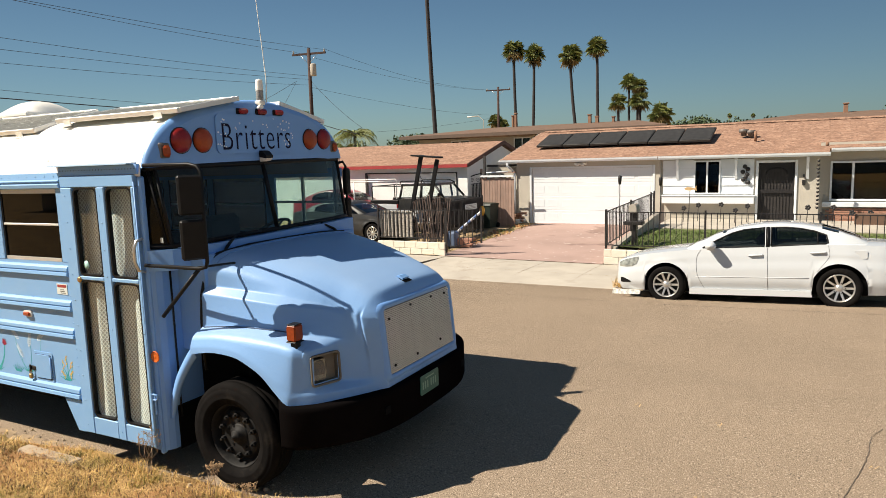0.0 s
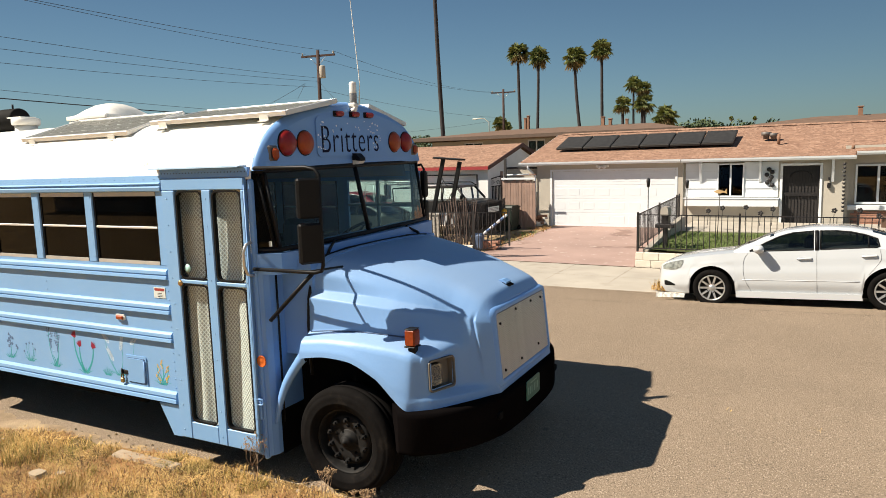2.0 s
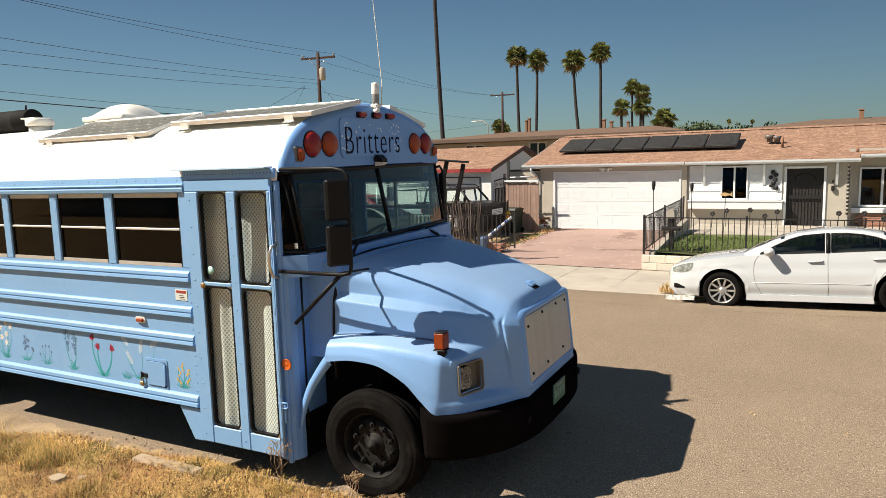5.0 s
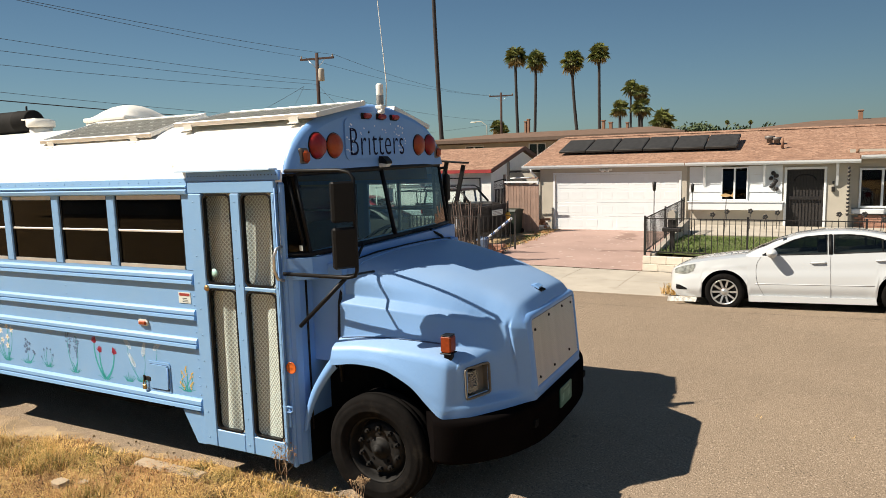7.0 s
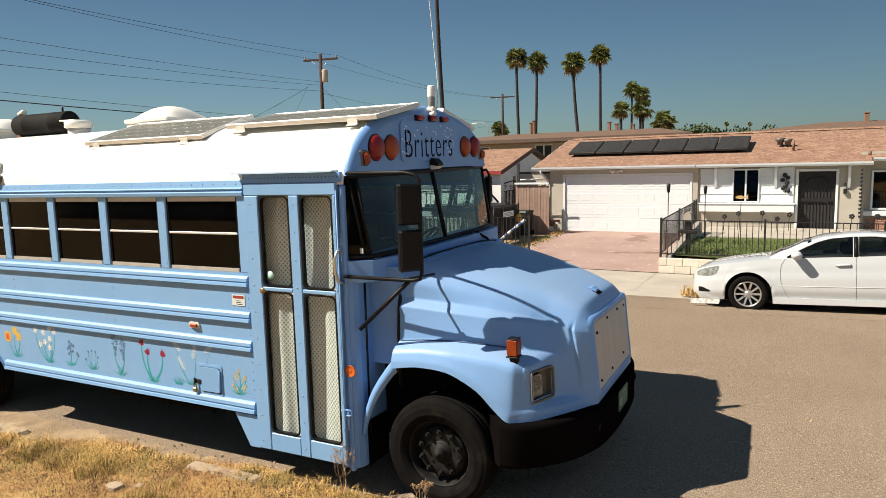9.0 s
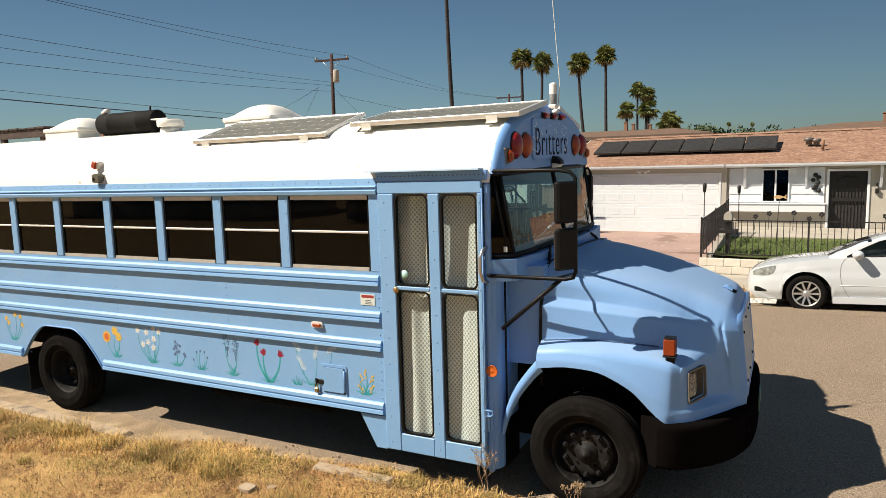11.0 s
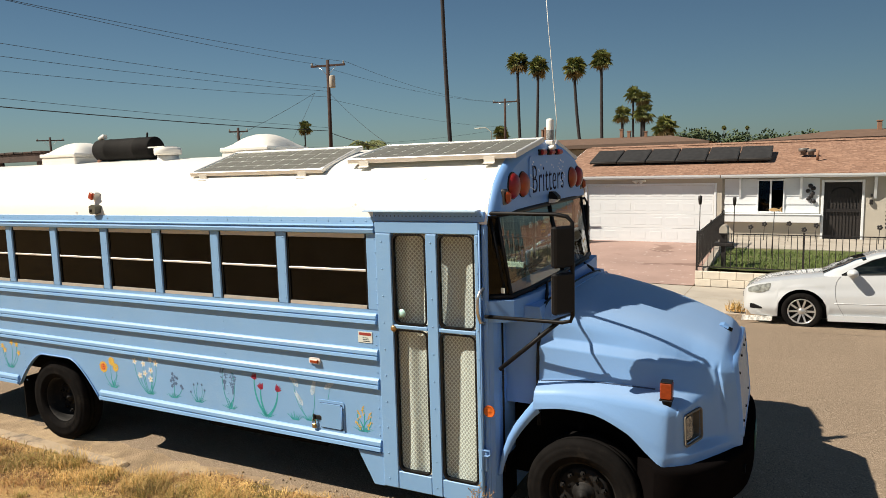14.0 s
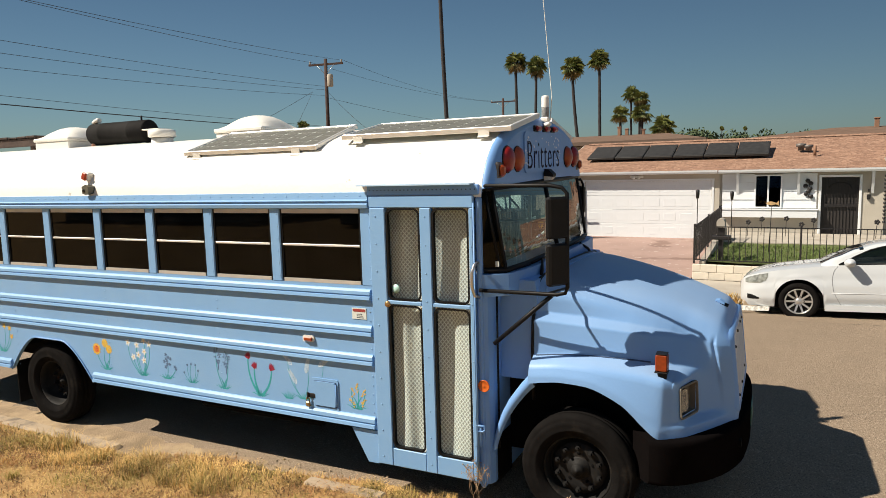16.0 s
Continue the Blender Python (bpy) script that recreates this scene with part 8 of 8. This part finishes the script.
# wheelie bins
def bin_(x, y, s):
    b = thing("wheelie_bin", pose(x, y, -0.26, 0, 0, s), "dark green plastic wheelie bin with lid", "bin", "wheelie bins")
    part("tub", Shape().add([(-0.24, -0.27, 0.03), (0.24, -0.27, 0.03), (0.24, 0.27, 0.03), (-0.24, 0.27, 0.03), (-0.29, -0.33, 0.88), (0.29, -0.33, 0.88), (0.29, 0.33, 0.88), (-0.29, 0.33, 0.88)], [(0, 1, 2, 3), (4, 5, 6, 7), (0, 1, 5, 4), (1, 2, 6, 5), (2, 3, 7, 6), (3, 0, 4, 7)]), BINGREEN, b)
    part("lid", Shape().prism([(-0.35, 0.885), (0.36, 0.885), (0.36, 0.93), (0.1, 0.98), (-0.3, 0.96)], -0.31, 0.31, "x"), BINGREEN, b)
    part("handle", Shape().tube([(-0.22, 0.40, 0.86), (0.22, 0.40, 0.86)], 0.018, 6), BINGREEN, b)
    for x_ in (-0.26, 0.26):
        part("wheel", Shape().lathe([(0, 0.03), (0.1, 0.03), (0.1, -0.03), (0, -0.03)], 16, m=pose(x_, 0.3, 0.1, 0, 90)), RUBBER, b)
bin_(-11.36, 23.75, 8)
bin_(-11.04, 23.80, -6)
ld = thing("striped_pole", pose(-9.95, 19.0, -0.25, 0, 0, 10), "white and blue striped pole leaning behind the gate", "pole")
for i in range(8):
    part("band", Shape().tube([(0.11 * i, 0, 0.30 + 0.088 * i), (0.11 * (i + 1), 0, 0.30 + 0.088 * (i + 1))], 0.04, 10), WHITEPAINT if i % 2 else mat("blue_band", (0.10, 0.17, 0.35), 0.6), ld)
part("foot", Shape().box(-0.25, -0.2, -0.1, 0.1, 0.2, 0.40, 0.06), mat("blue_tub", (0.10, 0.14, 0.22), 0.6), ld)
bp = thing("brick_stack", pose(-10.3, 18.95, -0.36, 0, 0, 8), "loose stack of red and yellow bricks", "bricks")
bm_ = Shape().box(0, 0, 0, 0.21, 0.10, 0.065, 0.005).mesh("brick", BRICK)
random.seed(9)
for i in range(48):
    b = part("brick", bm_, None, bp)
    b.matrix_local = pose(0.22 * (i % 4) + 0.06 * ((i // 12) % 2), 0.12 * ((i // 4) % 3), 0.067 * (i // 12) + 0.01, 0, 0, random.uniform(-7, 7))
ds = thing("firewood_pile", pose(-10.3, 25.2, -0.2), "small pile of scrap wood and stones by the garage", "scrap pile")
for i in range(9):
    part("offcut", Shape().box(-0.2, -0.06, 0, 0.2, 0.06, 0.09, 0.01), WHITE if i % 3 == 0 else FLUE, ds).matrix_local = pose(random.uniform(-0.12, 0.2), random.uniform(-0.15, 0.05), 0.09 * (i // 2), 0, random.uniform(-12, 12), random.uniform(-40, 40))
# weeds in the yard and beside the driveway
random.seed(77)
yw = Shape()
for _ in range(150):
    x, y = random.choice(((random.uniform(-11.8, -9.8), random.uniform(17.75, 18.5)), (random.gauss(-9.9, 0.2), random.uniform(19.5, 24.5))))
    blades(yw, x, y, -0.40 + (y - 17.6) * 0.028, random.randint(8, 18), 0.12, 0.03, random.uniform(0.06, 0.17), 0.9, 0.006, random.choice((0, 1, 1, 2)))
tagged(part("yard_weeds", yw, [STRAW, STRAWBROWN, GRASSGREEN]), "dry and green weeds along the yard fence", "weeds", kind="stuff")

# letter box, garden torches, fish ornament, garden ornaments
mb = thing("mailbox", pose(-4.14, 18.3, -0.05), "dark post mailbox with a pale stone top behind the fence", "mailbox")
part("post", Shape().box(-0.06, -0.06, 0, 0.06, 0.06, 0.62, 0.01), IRON, mb)
part("tray", Shape().box(-0.24, -0.16, 0.60, 0.24, 0.16, 0.70, 0.015), IRON, mb)
part("box", Shape().prism([(-0.1, 0.0), (0.1, 0.0), (0.1, 0.13)] + [(0.1 * math.cos(a), 0.13 + 0.1 * math.sin(a)) for a in span(0.3, 2.84, 8)] + [(-0.1, 0.13)], -0.2, 0.2, "y", m=Matrix.Translation((0, 0, 0.93))), CONCRETE, mb)
part("stand", Shape().box(-0.09, -0.12, 0.70, 0.09, 0.12, 0.925, 0.01), IRON, mb)
for x, y, h in ((-4.97, 20.0, 2.05), (-4.22, 22.0, 1.62)):
    to = thing("garden_torch", pose(x, y, -0.25 if x < -4.6 else 0.05), "black metal garden torch on a pole", "garden torch", "garden torches")
    part("pole", Shape().tube([(0, 0, 0), (0, 0, h - 0.25)], 0.014, 6), IRON, to)
    part("lantern", Shape().lathe([(0.0, h - 0.26), (0.04, h - 0.25), (0.055, h - 0.1), (0.055, h - 0.02), (0.035, h), (0, h + 0.01)], 10), IRON, to)
fs = thing("fish_ornament", pose(-3.02, 20.0, 0.02, 0, 0, 0), "tan metal fish ornament on a thin garden stake", "garden ornament")
part("stake", Shape().tube([(-0.05, 0, 0), (0, 0, 1.36)], 0.010, 6), IRON, fs)
part("fish", Shape().prism([(-0.16, 1.39), (-0.10, 1.43), (-0.02, 1.445), (0.07, 1.42), (0.11, 1.40), (0.17, 1.48), (0.165, 1.40), (0.18, 1.33), (0.10, 1.37), (0.0, 1.34), (-0.10, 1.355)], -0.012, 0.012, "y"), TANFISH, fs)
random.seed(17)
for i, (x, y) in enumerate(((-3.9, 24.2), (-3.5, 24.6), (-2.75, 24.4), (-2.3, 24.3), (-1.95, 24.5), (-0.2, 24.3), (0.5, 24.6), (1.0, 24.4), (1.5, 24.8), (2.2, 24.5))):
    o = thing("garden_stake", pose(x, y, 0.06), "small dark garden stake ornament by the house wall", "garden ornament", "garden stakes")
    h = random.uniform(0.35, 0.62)
    part("stem", Shape().tube([(0, 0, 0), (0.02, 0, h)], 0.01, 5), IRON, o)
    sh = Shape()
    for q in range(5):
        a = q * 1.257
        sh.lathe([(0, 0.01), (0.035, 0.008), (0.04, 0)], 8, m=pose(0.02 + 0.05 * math.cos(a), -0.01, h + 0.05 * math.sin(a), 90))
    part("head", sh, IRON, o)
pt = thing("clay_planter", pose(2.2, 24.6, 0.05), "wooden planter trough in front of the house", "planter")
part("trough", Shape().box(-1.1, -0.15, 0, 1.1, 0.2, 0.35, 0.015), mat("brown_planter", (0.12, 0.07, 0.045), 0.8), pt)
bw = thing("brick_facing", pose(0, 0, 0), "low red brick facing under the bedroom window", "brick wall")
for c in range(6):
    for i in range(11):
        part("brick", bm_, None, bw).location = (0.3 + i * 0.22 + (0.11 if c % 2 else 0), WY + 0.44, 0.02 + c * 0.075)
gb = Shape()
random.seed(41)
for _ in range(2600):
    x, y = random.uniform(-4.4, 5.0), random.uniform(17.9, 21.5)
    blades(gb, x, y, (y - 17.8) * 0.012 + 0.0, 4, 0.08, 0.05, 0.12, 0.6, 0.006)
tagged(part("lawn_grass", gb, GRASSGREEN), "short green lawn grass", "grass", kind="stuff")
kw = Shape()
for cx in (-3.62, -3.5, -3.42):
    blades(kw, cx, 14.62, -0.42, 60, 0.1, 0.1, 0.3, 0.5, 0.005)
tagged(part("kerb_weeds", kw, STRAW), "dry weeds growing at the far kerb", "weeds", kind="stuff")

# ---- buildings behind ----
bk = thing("apartment_building", pose(0, 0, 0), "long low building with brown roof behind the houses", "building")
sh = Shape()
wall_along_x(sh, -21.5, -7.5, -0.2, 3.62, 36.2, 36.4, [(-15.25, -14.2, 2.5, 3.55), (-19.3, -18.05, 2.5, 3.52)])
part("wall", sh, STUCCO, bk)
part("room", Shape().box(-21.4, 37.4, 0, -7.6, 37.5, 3.6), DARKROOM, bk)
window_set(bk, -15.25, -14.2, 2.5, 3.55, 36.25, [-14.72], 0.06)
window_set(bk, -19.3, -18.05, 2.5, 3.52, 36.25, [-18.7], 0.06)
for a, b in ((-15.2, -14.25), (-19.25, -18.1)):
    part("blind", Shape().grid([[(x, 36.5 + 0.02 * math.sin(x * 40), z) for x in span(a, b, 40)] for z in (2.5, 3.55)]), PALEMARK, bk)
BROWNROOF = mat("tan_roofing", (0.14, 0.085, 0.055), 0.9, vary=0.18, scale=2.5, bump=0.2, bump_scale=20)
part("roof", Shape().add([(-22.3, 35.2, 3.85), (-6.6, 35.2, 3.85), (-9.5, 41.5, 4.42), (-19.0, 41.5, 4.42), (-22.3, 47, 3.85), (-6.6, 47, 3.85)], [(0, 1, 2, 3), (3, 2, 5, 4), (0, 3, 4), (1, 5, 2)]), BROWNROOF, bk)
part("fascia", Shape().box(-22.3, 35.15, 3.66, -6.6, 35.25, 3.845).box(-22.35, 35.25, 3.66, -22.25, 47, 3.845), mat("brown_fascia", (0.11, 0.075, 0.055), 0.8), bk)
for x, h, r in ((-17.35, 0.55, 0.06), (-17.15, 0.68, 0.07), (-12.3, 0.35, 0.09), (-11.85, 0.22, 0.09), (-10.85, 0.15, 0.07)):
    part("chimney", Shape().box(x - r, 41.0, 4.3, x + r, 41.2, 4.5 + h, 0.01).box(x - r - 0.03, 40.97, 4.5 + h, x + r + 0.03, 41.23, 4.56 + h, 0.01), FLUE, bk)
b2 = thing("house", pose(0, 0, 0), "house with tan roof and dark fascia behind the front house", "house")
part("wall", Shape().box(-4.2, 40.2, -0.2, 16, 48, 3.5), STUCCO, b2)
part("roof", Shape().add([(-5.1, 39.3, 3.86), (17, 39.3, 3.95), (12, 44, 4.42), (-0.9, 44, 4.42), (-5.1, 49, 3.86), (17, 49, 3.9)], [(0, 1, 2, 3), (3, 2, 5, 4), (0, 3, 4), (1, 5, 2)]), BROWNROOF, b2)
part("fascia", Shape().box(-5.1, 39.25, 3.62, 17, 39.35, 3.855), mat("dark_fascia", (0.07, 0.045, 0.035), 0.8), b2)
for x, h in ((1.15, 0.42),):
    part("chimney", Shape().box(x - 0.11, 43.3, 4.2, x + 0.11, 43.55, 4.38 + h, 0.01).box(x - 0.15, 43.26, 4.38 + h, x + 0.15, 43.6, 4.44 + h, 0.01), FLUE, b2)
# plain houses that close the near side of the street
for x in (-34, -14, 7, 28):
    h = thing("house", pose(x, -24, 0.1), "plain stucco house across the dry front yard", "house")
    part("wall", Shape().box(-7, -4, -0.3, 7, 4, 2.6), STUCCOPALE, h)
    part("roof", Shape().prism([(-4.8, 2.5), (4.8, 2.5), (0, 4.0)], -7.6, 7.6, "x"), SHINGLE, h)

# ---- palms, trees, poles and wires ----
def fan_palm(x, y, z0, z1, r, trunk, lean=0.0, skirt=0.6, seed=1):
    """A tall fan palm: trunk, crown of fan leaves, hanging dry skirt."""
    random.seed(seed)
    p = thing("fan_palm", pose(x, y, z0), "tall fan palm with slim dark trunk", "palm tree", "fan palms")
    H = z1 - z0
    part("trunk", Shape().tube([(lean * (1 - t) ** 1.6, 0, H * t) for t in span(0, 1, 10)], [trunk * (1.5 - 0.5 * min(1, t * 6)) * (1 - 0.25 * t) for t in span(0, 1, 10)], 9), TRUNK, p)
    def leaf(sh, d, L, droop):
        d = Vector(d).normalized()
        c = Vector((0, 0, H)) + d * L * 0.45
        side = d.cross(Vector((0, 0, 1)))
        side = side.normalized() if side.length > 0.05 else Vector((1, 0, 0))
        up = side.cross(d)
        sh.add([Vector((0, 0, H)) - side * 0.03, Vector((0, 0, H)) + side * 0.03, c], [(0, 1, 2)])
        n = 11
        for i in range(n):
            a = radians(-105 + 210 * i / (n - 1))
            t = (d * math.cos(a) + side * math.sin(a))
            tip = c + t * L * 0.62 * random.uniform(0.85, 1.1) + Vector((0, 0, -droop * L * 0.3 * random.uniform(0.4, 1.2)))
            mid_ = c + t * L * 0.34
            w = (up * 0.35 + side.cross(t).cross(t) * 0.0 + t.cross(up)) * L * 0.055
            sh.add([c, mid_ + w, tip, mid_ - w], [(0, 1, 2), (0, 2, 3)])
    g, dr = Shape(), Shape()
    for _ in range(34):
        a, e = random.random() * 6.283, radians(random.uniform(-35, 85))
        leaf(g, (math.cos(a) * math.cos(e), math.sin(a) * math.cos(e), math.sin(e)), r * random.uniform(0.8, 1.05), 0.8)
    for _ in range(int(20 * skirt)):
        a, e = random.random() * 6.283, radians(random.uniform(-80, -28))
        leaf(dr, (math.cos(a) * math.cos(e), math.sin(a) * math.cos(e), math.sin(e)), r * random.uniform(0.65, 0.95), 1.2)
    part("crown", g, FROND, p, "green fan leaves")
    if skirt:
        part("dry_skirt", dr, FRONDDRY, p, "dry hanging leaves")
    return p


for i, (x, z, r, tr, ln, sk) in enumerate(((-46.6, 20.6, 2.2, 0.30, 0.6, 1.0), (-42.9, 19.6, 2.1, 0.28, -0.5, 1.0), (-36.6, 18.9, 2.2, 0.30, 1.7, 1.2), (-32.1, 19.7, 2.1, 0.28, 0.2, 0.5), (-27.0, 13.8, 1.6, 0.20, 0.1, 0.5), (-28.7, 10.8, 1.7, 0.28, 0.2, 0.8), (-25.6, 13.2, 1.6, 0.2, -0.3, 0.6), (-25.3, 10.8, 1.9, 0.28, 0.1, 0.8), (-22.1, 8.6, 2.1, 0.35, 0.1, 1.6))):
    fan_palm(x, 110, 1.0, z, r, tr, ln, sk, 50 + i)
fan_palm(-34.55, 60, 0.5, 25.0, 2.2, 0.235, 0.9, 1.0, 70)
for i, (x, y, z, r) in enumerate(((-33.5, 230, 13.2, 0.85), (-25.6, 230, 13.6, 0.85), (-18.9, 230, 13.3, 0.8), (-62, 140, 9.8, 1.6), (-110, 130, 13.5, 2.0), (-45.6, 100, 8.2, 1.5))):
    fan_palm(x, y, 1.0, z, r, 0.22 if y < 200 else 0.13, 0.1, 0.8, 90 + i)


def feather_palm(x, y, z0, h, r, seed):
    random.seed(seed)
    p = thing("feather_palm", pose(x, y, z0), "feathery green palm with arching fronds", "palm tree")
    part("trunk", Shape().tube([(0, 0, 0), (0.1, 0, h)], [0.22, 0.16], 8), TRUNK, p)
    sh = Shape()
    for i in range(26):
        a = 2.4 * i
        e = random.uniform(0.25, 1.2)
        pts = []
        for t in span(0, 1, 10):
            pts.append(Vector((math.cos(a) * r * t * math.cos(e * 0.6), math.sin(a) * r * t * math.cos(e * 0.6), h + r * (math.sin(e) * t - 0.75 * t * t))))
        sh.tube(pts, 0.02, 4)
        side = Vector((-math.sin(a), math.cos(a), 0))
        for q, (u, v) in enumerate(zip(pts[1:], pts[2:] + pts[-1:])):
            for s in (-1, 1):
                for o in (0, 0.5):
                    c = u.lerp(v, o)
                    sh.add([c - Vector((0, 0, 0.02)), c + Vector((0, 0, 0.02)) + (v - u) * 0.3, c + s * side * r * 0.22 + (v - u) * 0.8 + Vector((0, 0, -0.16 * r * random.uniform(0.5, 1.3)))], [(0, 1, 2)])
    part("crown", sh, FROND, p)


feather_palm(-44.0, 60, 0.3, 5.0, 2.7, 61)
feather_palm(-47.5, 63, 0.3, 3.6, 2.4, 62)


def leafy_tree(x, y, z0, h, r, seed, n=900):
    random.seed(seed)
    t = thing("tree", pose(x, y, z0), "leafy green tree in the distance", "tree", "distant trees")
    part("trunk", Shape().tube([(0, 0, 0), (0.1, 0, h * 0.5)], [0.2, 0.12], 7).tube([(0.08, 0, h * 0.4), (r * 0.4, 0.2, h * 0.75)], [0.1, 0.04], 6).tube([(0.08, 0, h * 0.4), (-r * 0.4, -0.2, h * 0.75)], [0.1, 0.04], 6), TRUNK, t)
    sh = Shape()
    blobs = [(random.uniform(-0.7, 0.7) * r, random.uniform(-0.7, 0.7) * r, h * random.uniform(0.55, 0.92), r * random.uniform(0.3, 0.55)) for _ in range(9)]
    for _ in range(n):
        bx, by, bz, br = random.choice(blobs)
        d = Vector((random.gauss(0, 1), random.gauss(0, 1), random.gauss(0, 0.8))).normalized() * br * random.uniform(0.6, 1.05)
        c = Vector((bx, by, bz)) + d
        u = Vector((random.gauss(0, 1), random.gauss(0, 1), random.gauss(0, 1))).normalized() * r * 0.085
        v = u.orthogonal().normalized() * r * 0.05
        sh.add([c - u, c + v, c + u, c - v], [(0, 1, 2, 3)])
    part("crown", sh, LEAF, t)


for i, (x, y, h, r) in enumerate(((-56.5, 80, 5.3, 2.2), (-51.5, 82, 5.7, 2.6), (-47.0, 82, 5.9, 2.5), (-44.5, 84, 5.4, 2.2), (-29, 150, 9.5, 4), (-24, 150, 9.0, 4), (-19, 155, 9.8, 4.5), (-13.5, 150, 8.6, 4), (-8, 160, 8.8, 4), (-2, 170, 9.0, 4), (6.5, 75, 7.4, 1.6), (9.3, 78, 7.0, 1.5), (-75, 120, 7, 4), (-95, 110, 8, 3.5), (-40.5, 100, 7.3, 1.4))):
    leafy_tree(x, y, 0.5, h - 0.5, r, 200 + i)


def utility_pole(x, y, z0, z1, arm, ang, parts_=True):
    p = thing("utility_pole", pose(x, y, z0, 0, 0, ang), "brown wooden utility pole with crossarm", "utility pole", "utility poles")
    H = z1 - z0
    part("pole", Shape().tube([(0, 0, 0), (0, 0, H)], [0.19, 0.15], 10), POLEWOOD, p)
    part("crossarm", Shape().box(-arm, -0.06, H - 0.55, arm, 0.06, H - 0.38, 0.01), POLEWOOD, p)
    for s in (-1, 1):
        part("brace", Shape().tube([(s * 0.05, -0.08, H - 1.3), (s * arm * 0.5, -0.08, H - 0.55)], 0.02, 5), STEEL, p)
        part("insulator", Shape().lathe([(0.0, 0.0), (0.05, 0.0), (0.09, 0.08), (0.05, 0.16), (0.07, 0.2), (0.0, 0.26)], 8, m=Matrix.Translation((s * arm * 0.92, 0, H - 0.38))), CONCRETE, p)
    if parts_:
        part("transformer", Shape().lathe([(0, 0), (0.24, 0), (0.26, 0.05), (0.26, 0.95), (0.2, 1.05), (0, 1.08)], 16, m=Matrix.Translation((0.48, -0.2, H - 2.4))), CONCRETE, p)
    return p


utility_pole(-39.3, 47.6, 0.2, 12.35, 1.65, 10)
utility_pole(-41.0, 91.0, 0.5, 12.6, 1.8, 8, False)
utility_pole(-99.5, 60, 0.3, 8.6, 2.0, 30, False)
utility_pole(-62.5, 60, 0.3, 8.2, 1.2, 20, False)
sl = thing("street_lamp", pose(-42.8, 86, 0.4), "pale street lamp on a curved arm", "street lamp")
part("arm", Shape().tube([(1.8, 0, 0), (1.8, 0, 7.3), (1.0, 0, 7.9), (0.0, 0, 7.9)], 0.06, 6), CONCRETE, sl)
part("head", Shape().box(-0.7, -0.15, 7.78, 0.1, 0.15, 7.95, 0.05), PALEMARK, sl)


def wire(a, b, sag, r, n=20):
    a, b = Vector(a), Vector(b)
    if b.y < 30:
        b = b + (b - a) * 0.5
    return tagged(part("power_line", Shape().tube([a.lerp(b, t) + Vector((0, 0, -sag * 4 * t * (1 - t))) for t in span(0, 1, n)], r, 5), CABLE), "thin dark overhead cable between utility poles", "cable", "overhead cables")


wire((-40.72, 47.60, 12.15), (-32.35, 20.00, 10.40), 0.3, 0.012)
wire((-37.57, 47.60, 12.08), (-31.26, 20.00, 10.25), 0.3, 0.012)
wire((-39.33, 47.60, 10.00), (-35.93, 20.00, 9.33), 0.3, 0.012)
wire((-39.35, 47.60, 9.71), (-36.04, 20.00, 8.77), 0.3, 0.012)
wire((-39.39, 47.60, 9.23), (-36.17, 20.00, 8.12), 0.3, 0.012)
wire((-39.59, 47.60, 6.59), (-39.22, 20.00, 7.07), 0.2, 0.012)
wire((-39.61, 47.60, 6.30), (-39.29, 20.00, 6.68), 0.25, 0.03)
wire((-37.54, 47.60, 12.12), (-42.14, 91.00, 12.27), 0.8, 0.012)
wire((-40.72, 47.60, 12.13), (-39.94, 91.00, 11.97), 0.8, 0.012)
wire((-39.34, 47.60, 9.06), (-41.30, 91.00, 8.60), 0.5, 0.012)
wire((-39.19, 47.60, 9.54), (-32.74, 47.00, 4.76), 0.3, 0.014)
wire((-39.49, 47.60, 6.19), (-35.18, 49.00, 4.79), 0.1, 0.03)
wire((-40.86, 47.60, 9.66), (-37.06, 40.00, 5.33), 0.1, 0.012)
wire((-40.86, 47.60, 9.66), (-42.15, 40.00, 5.99), 0.1, 0.014)
wire((-58.54, 80.00, 6.57), (-42.20, 91.00, 8.23), 0.3, 0.014)
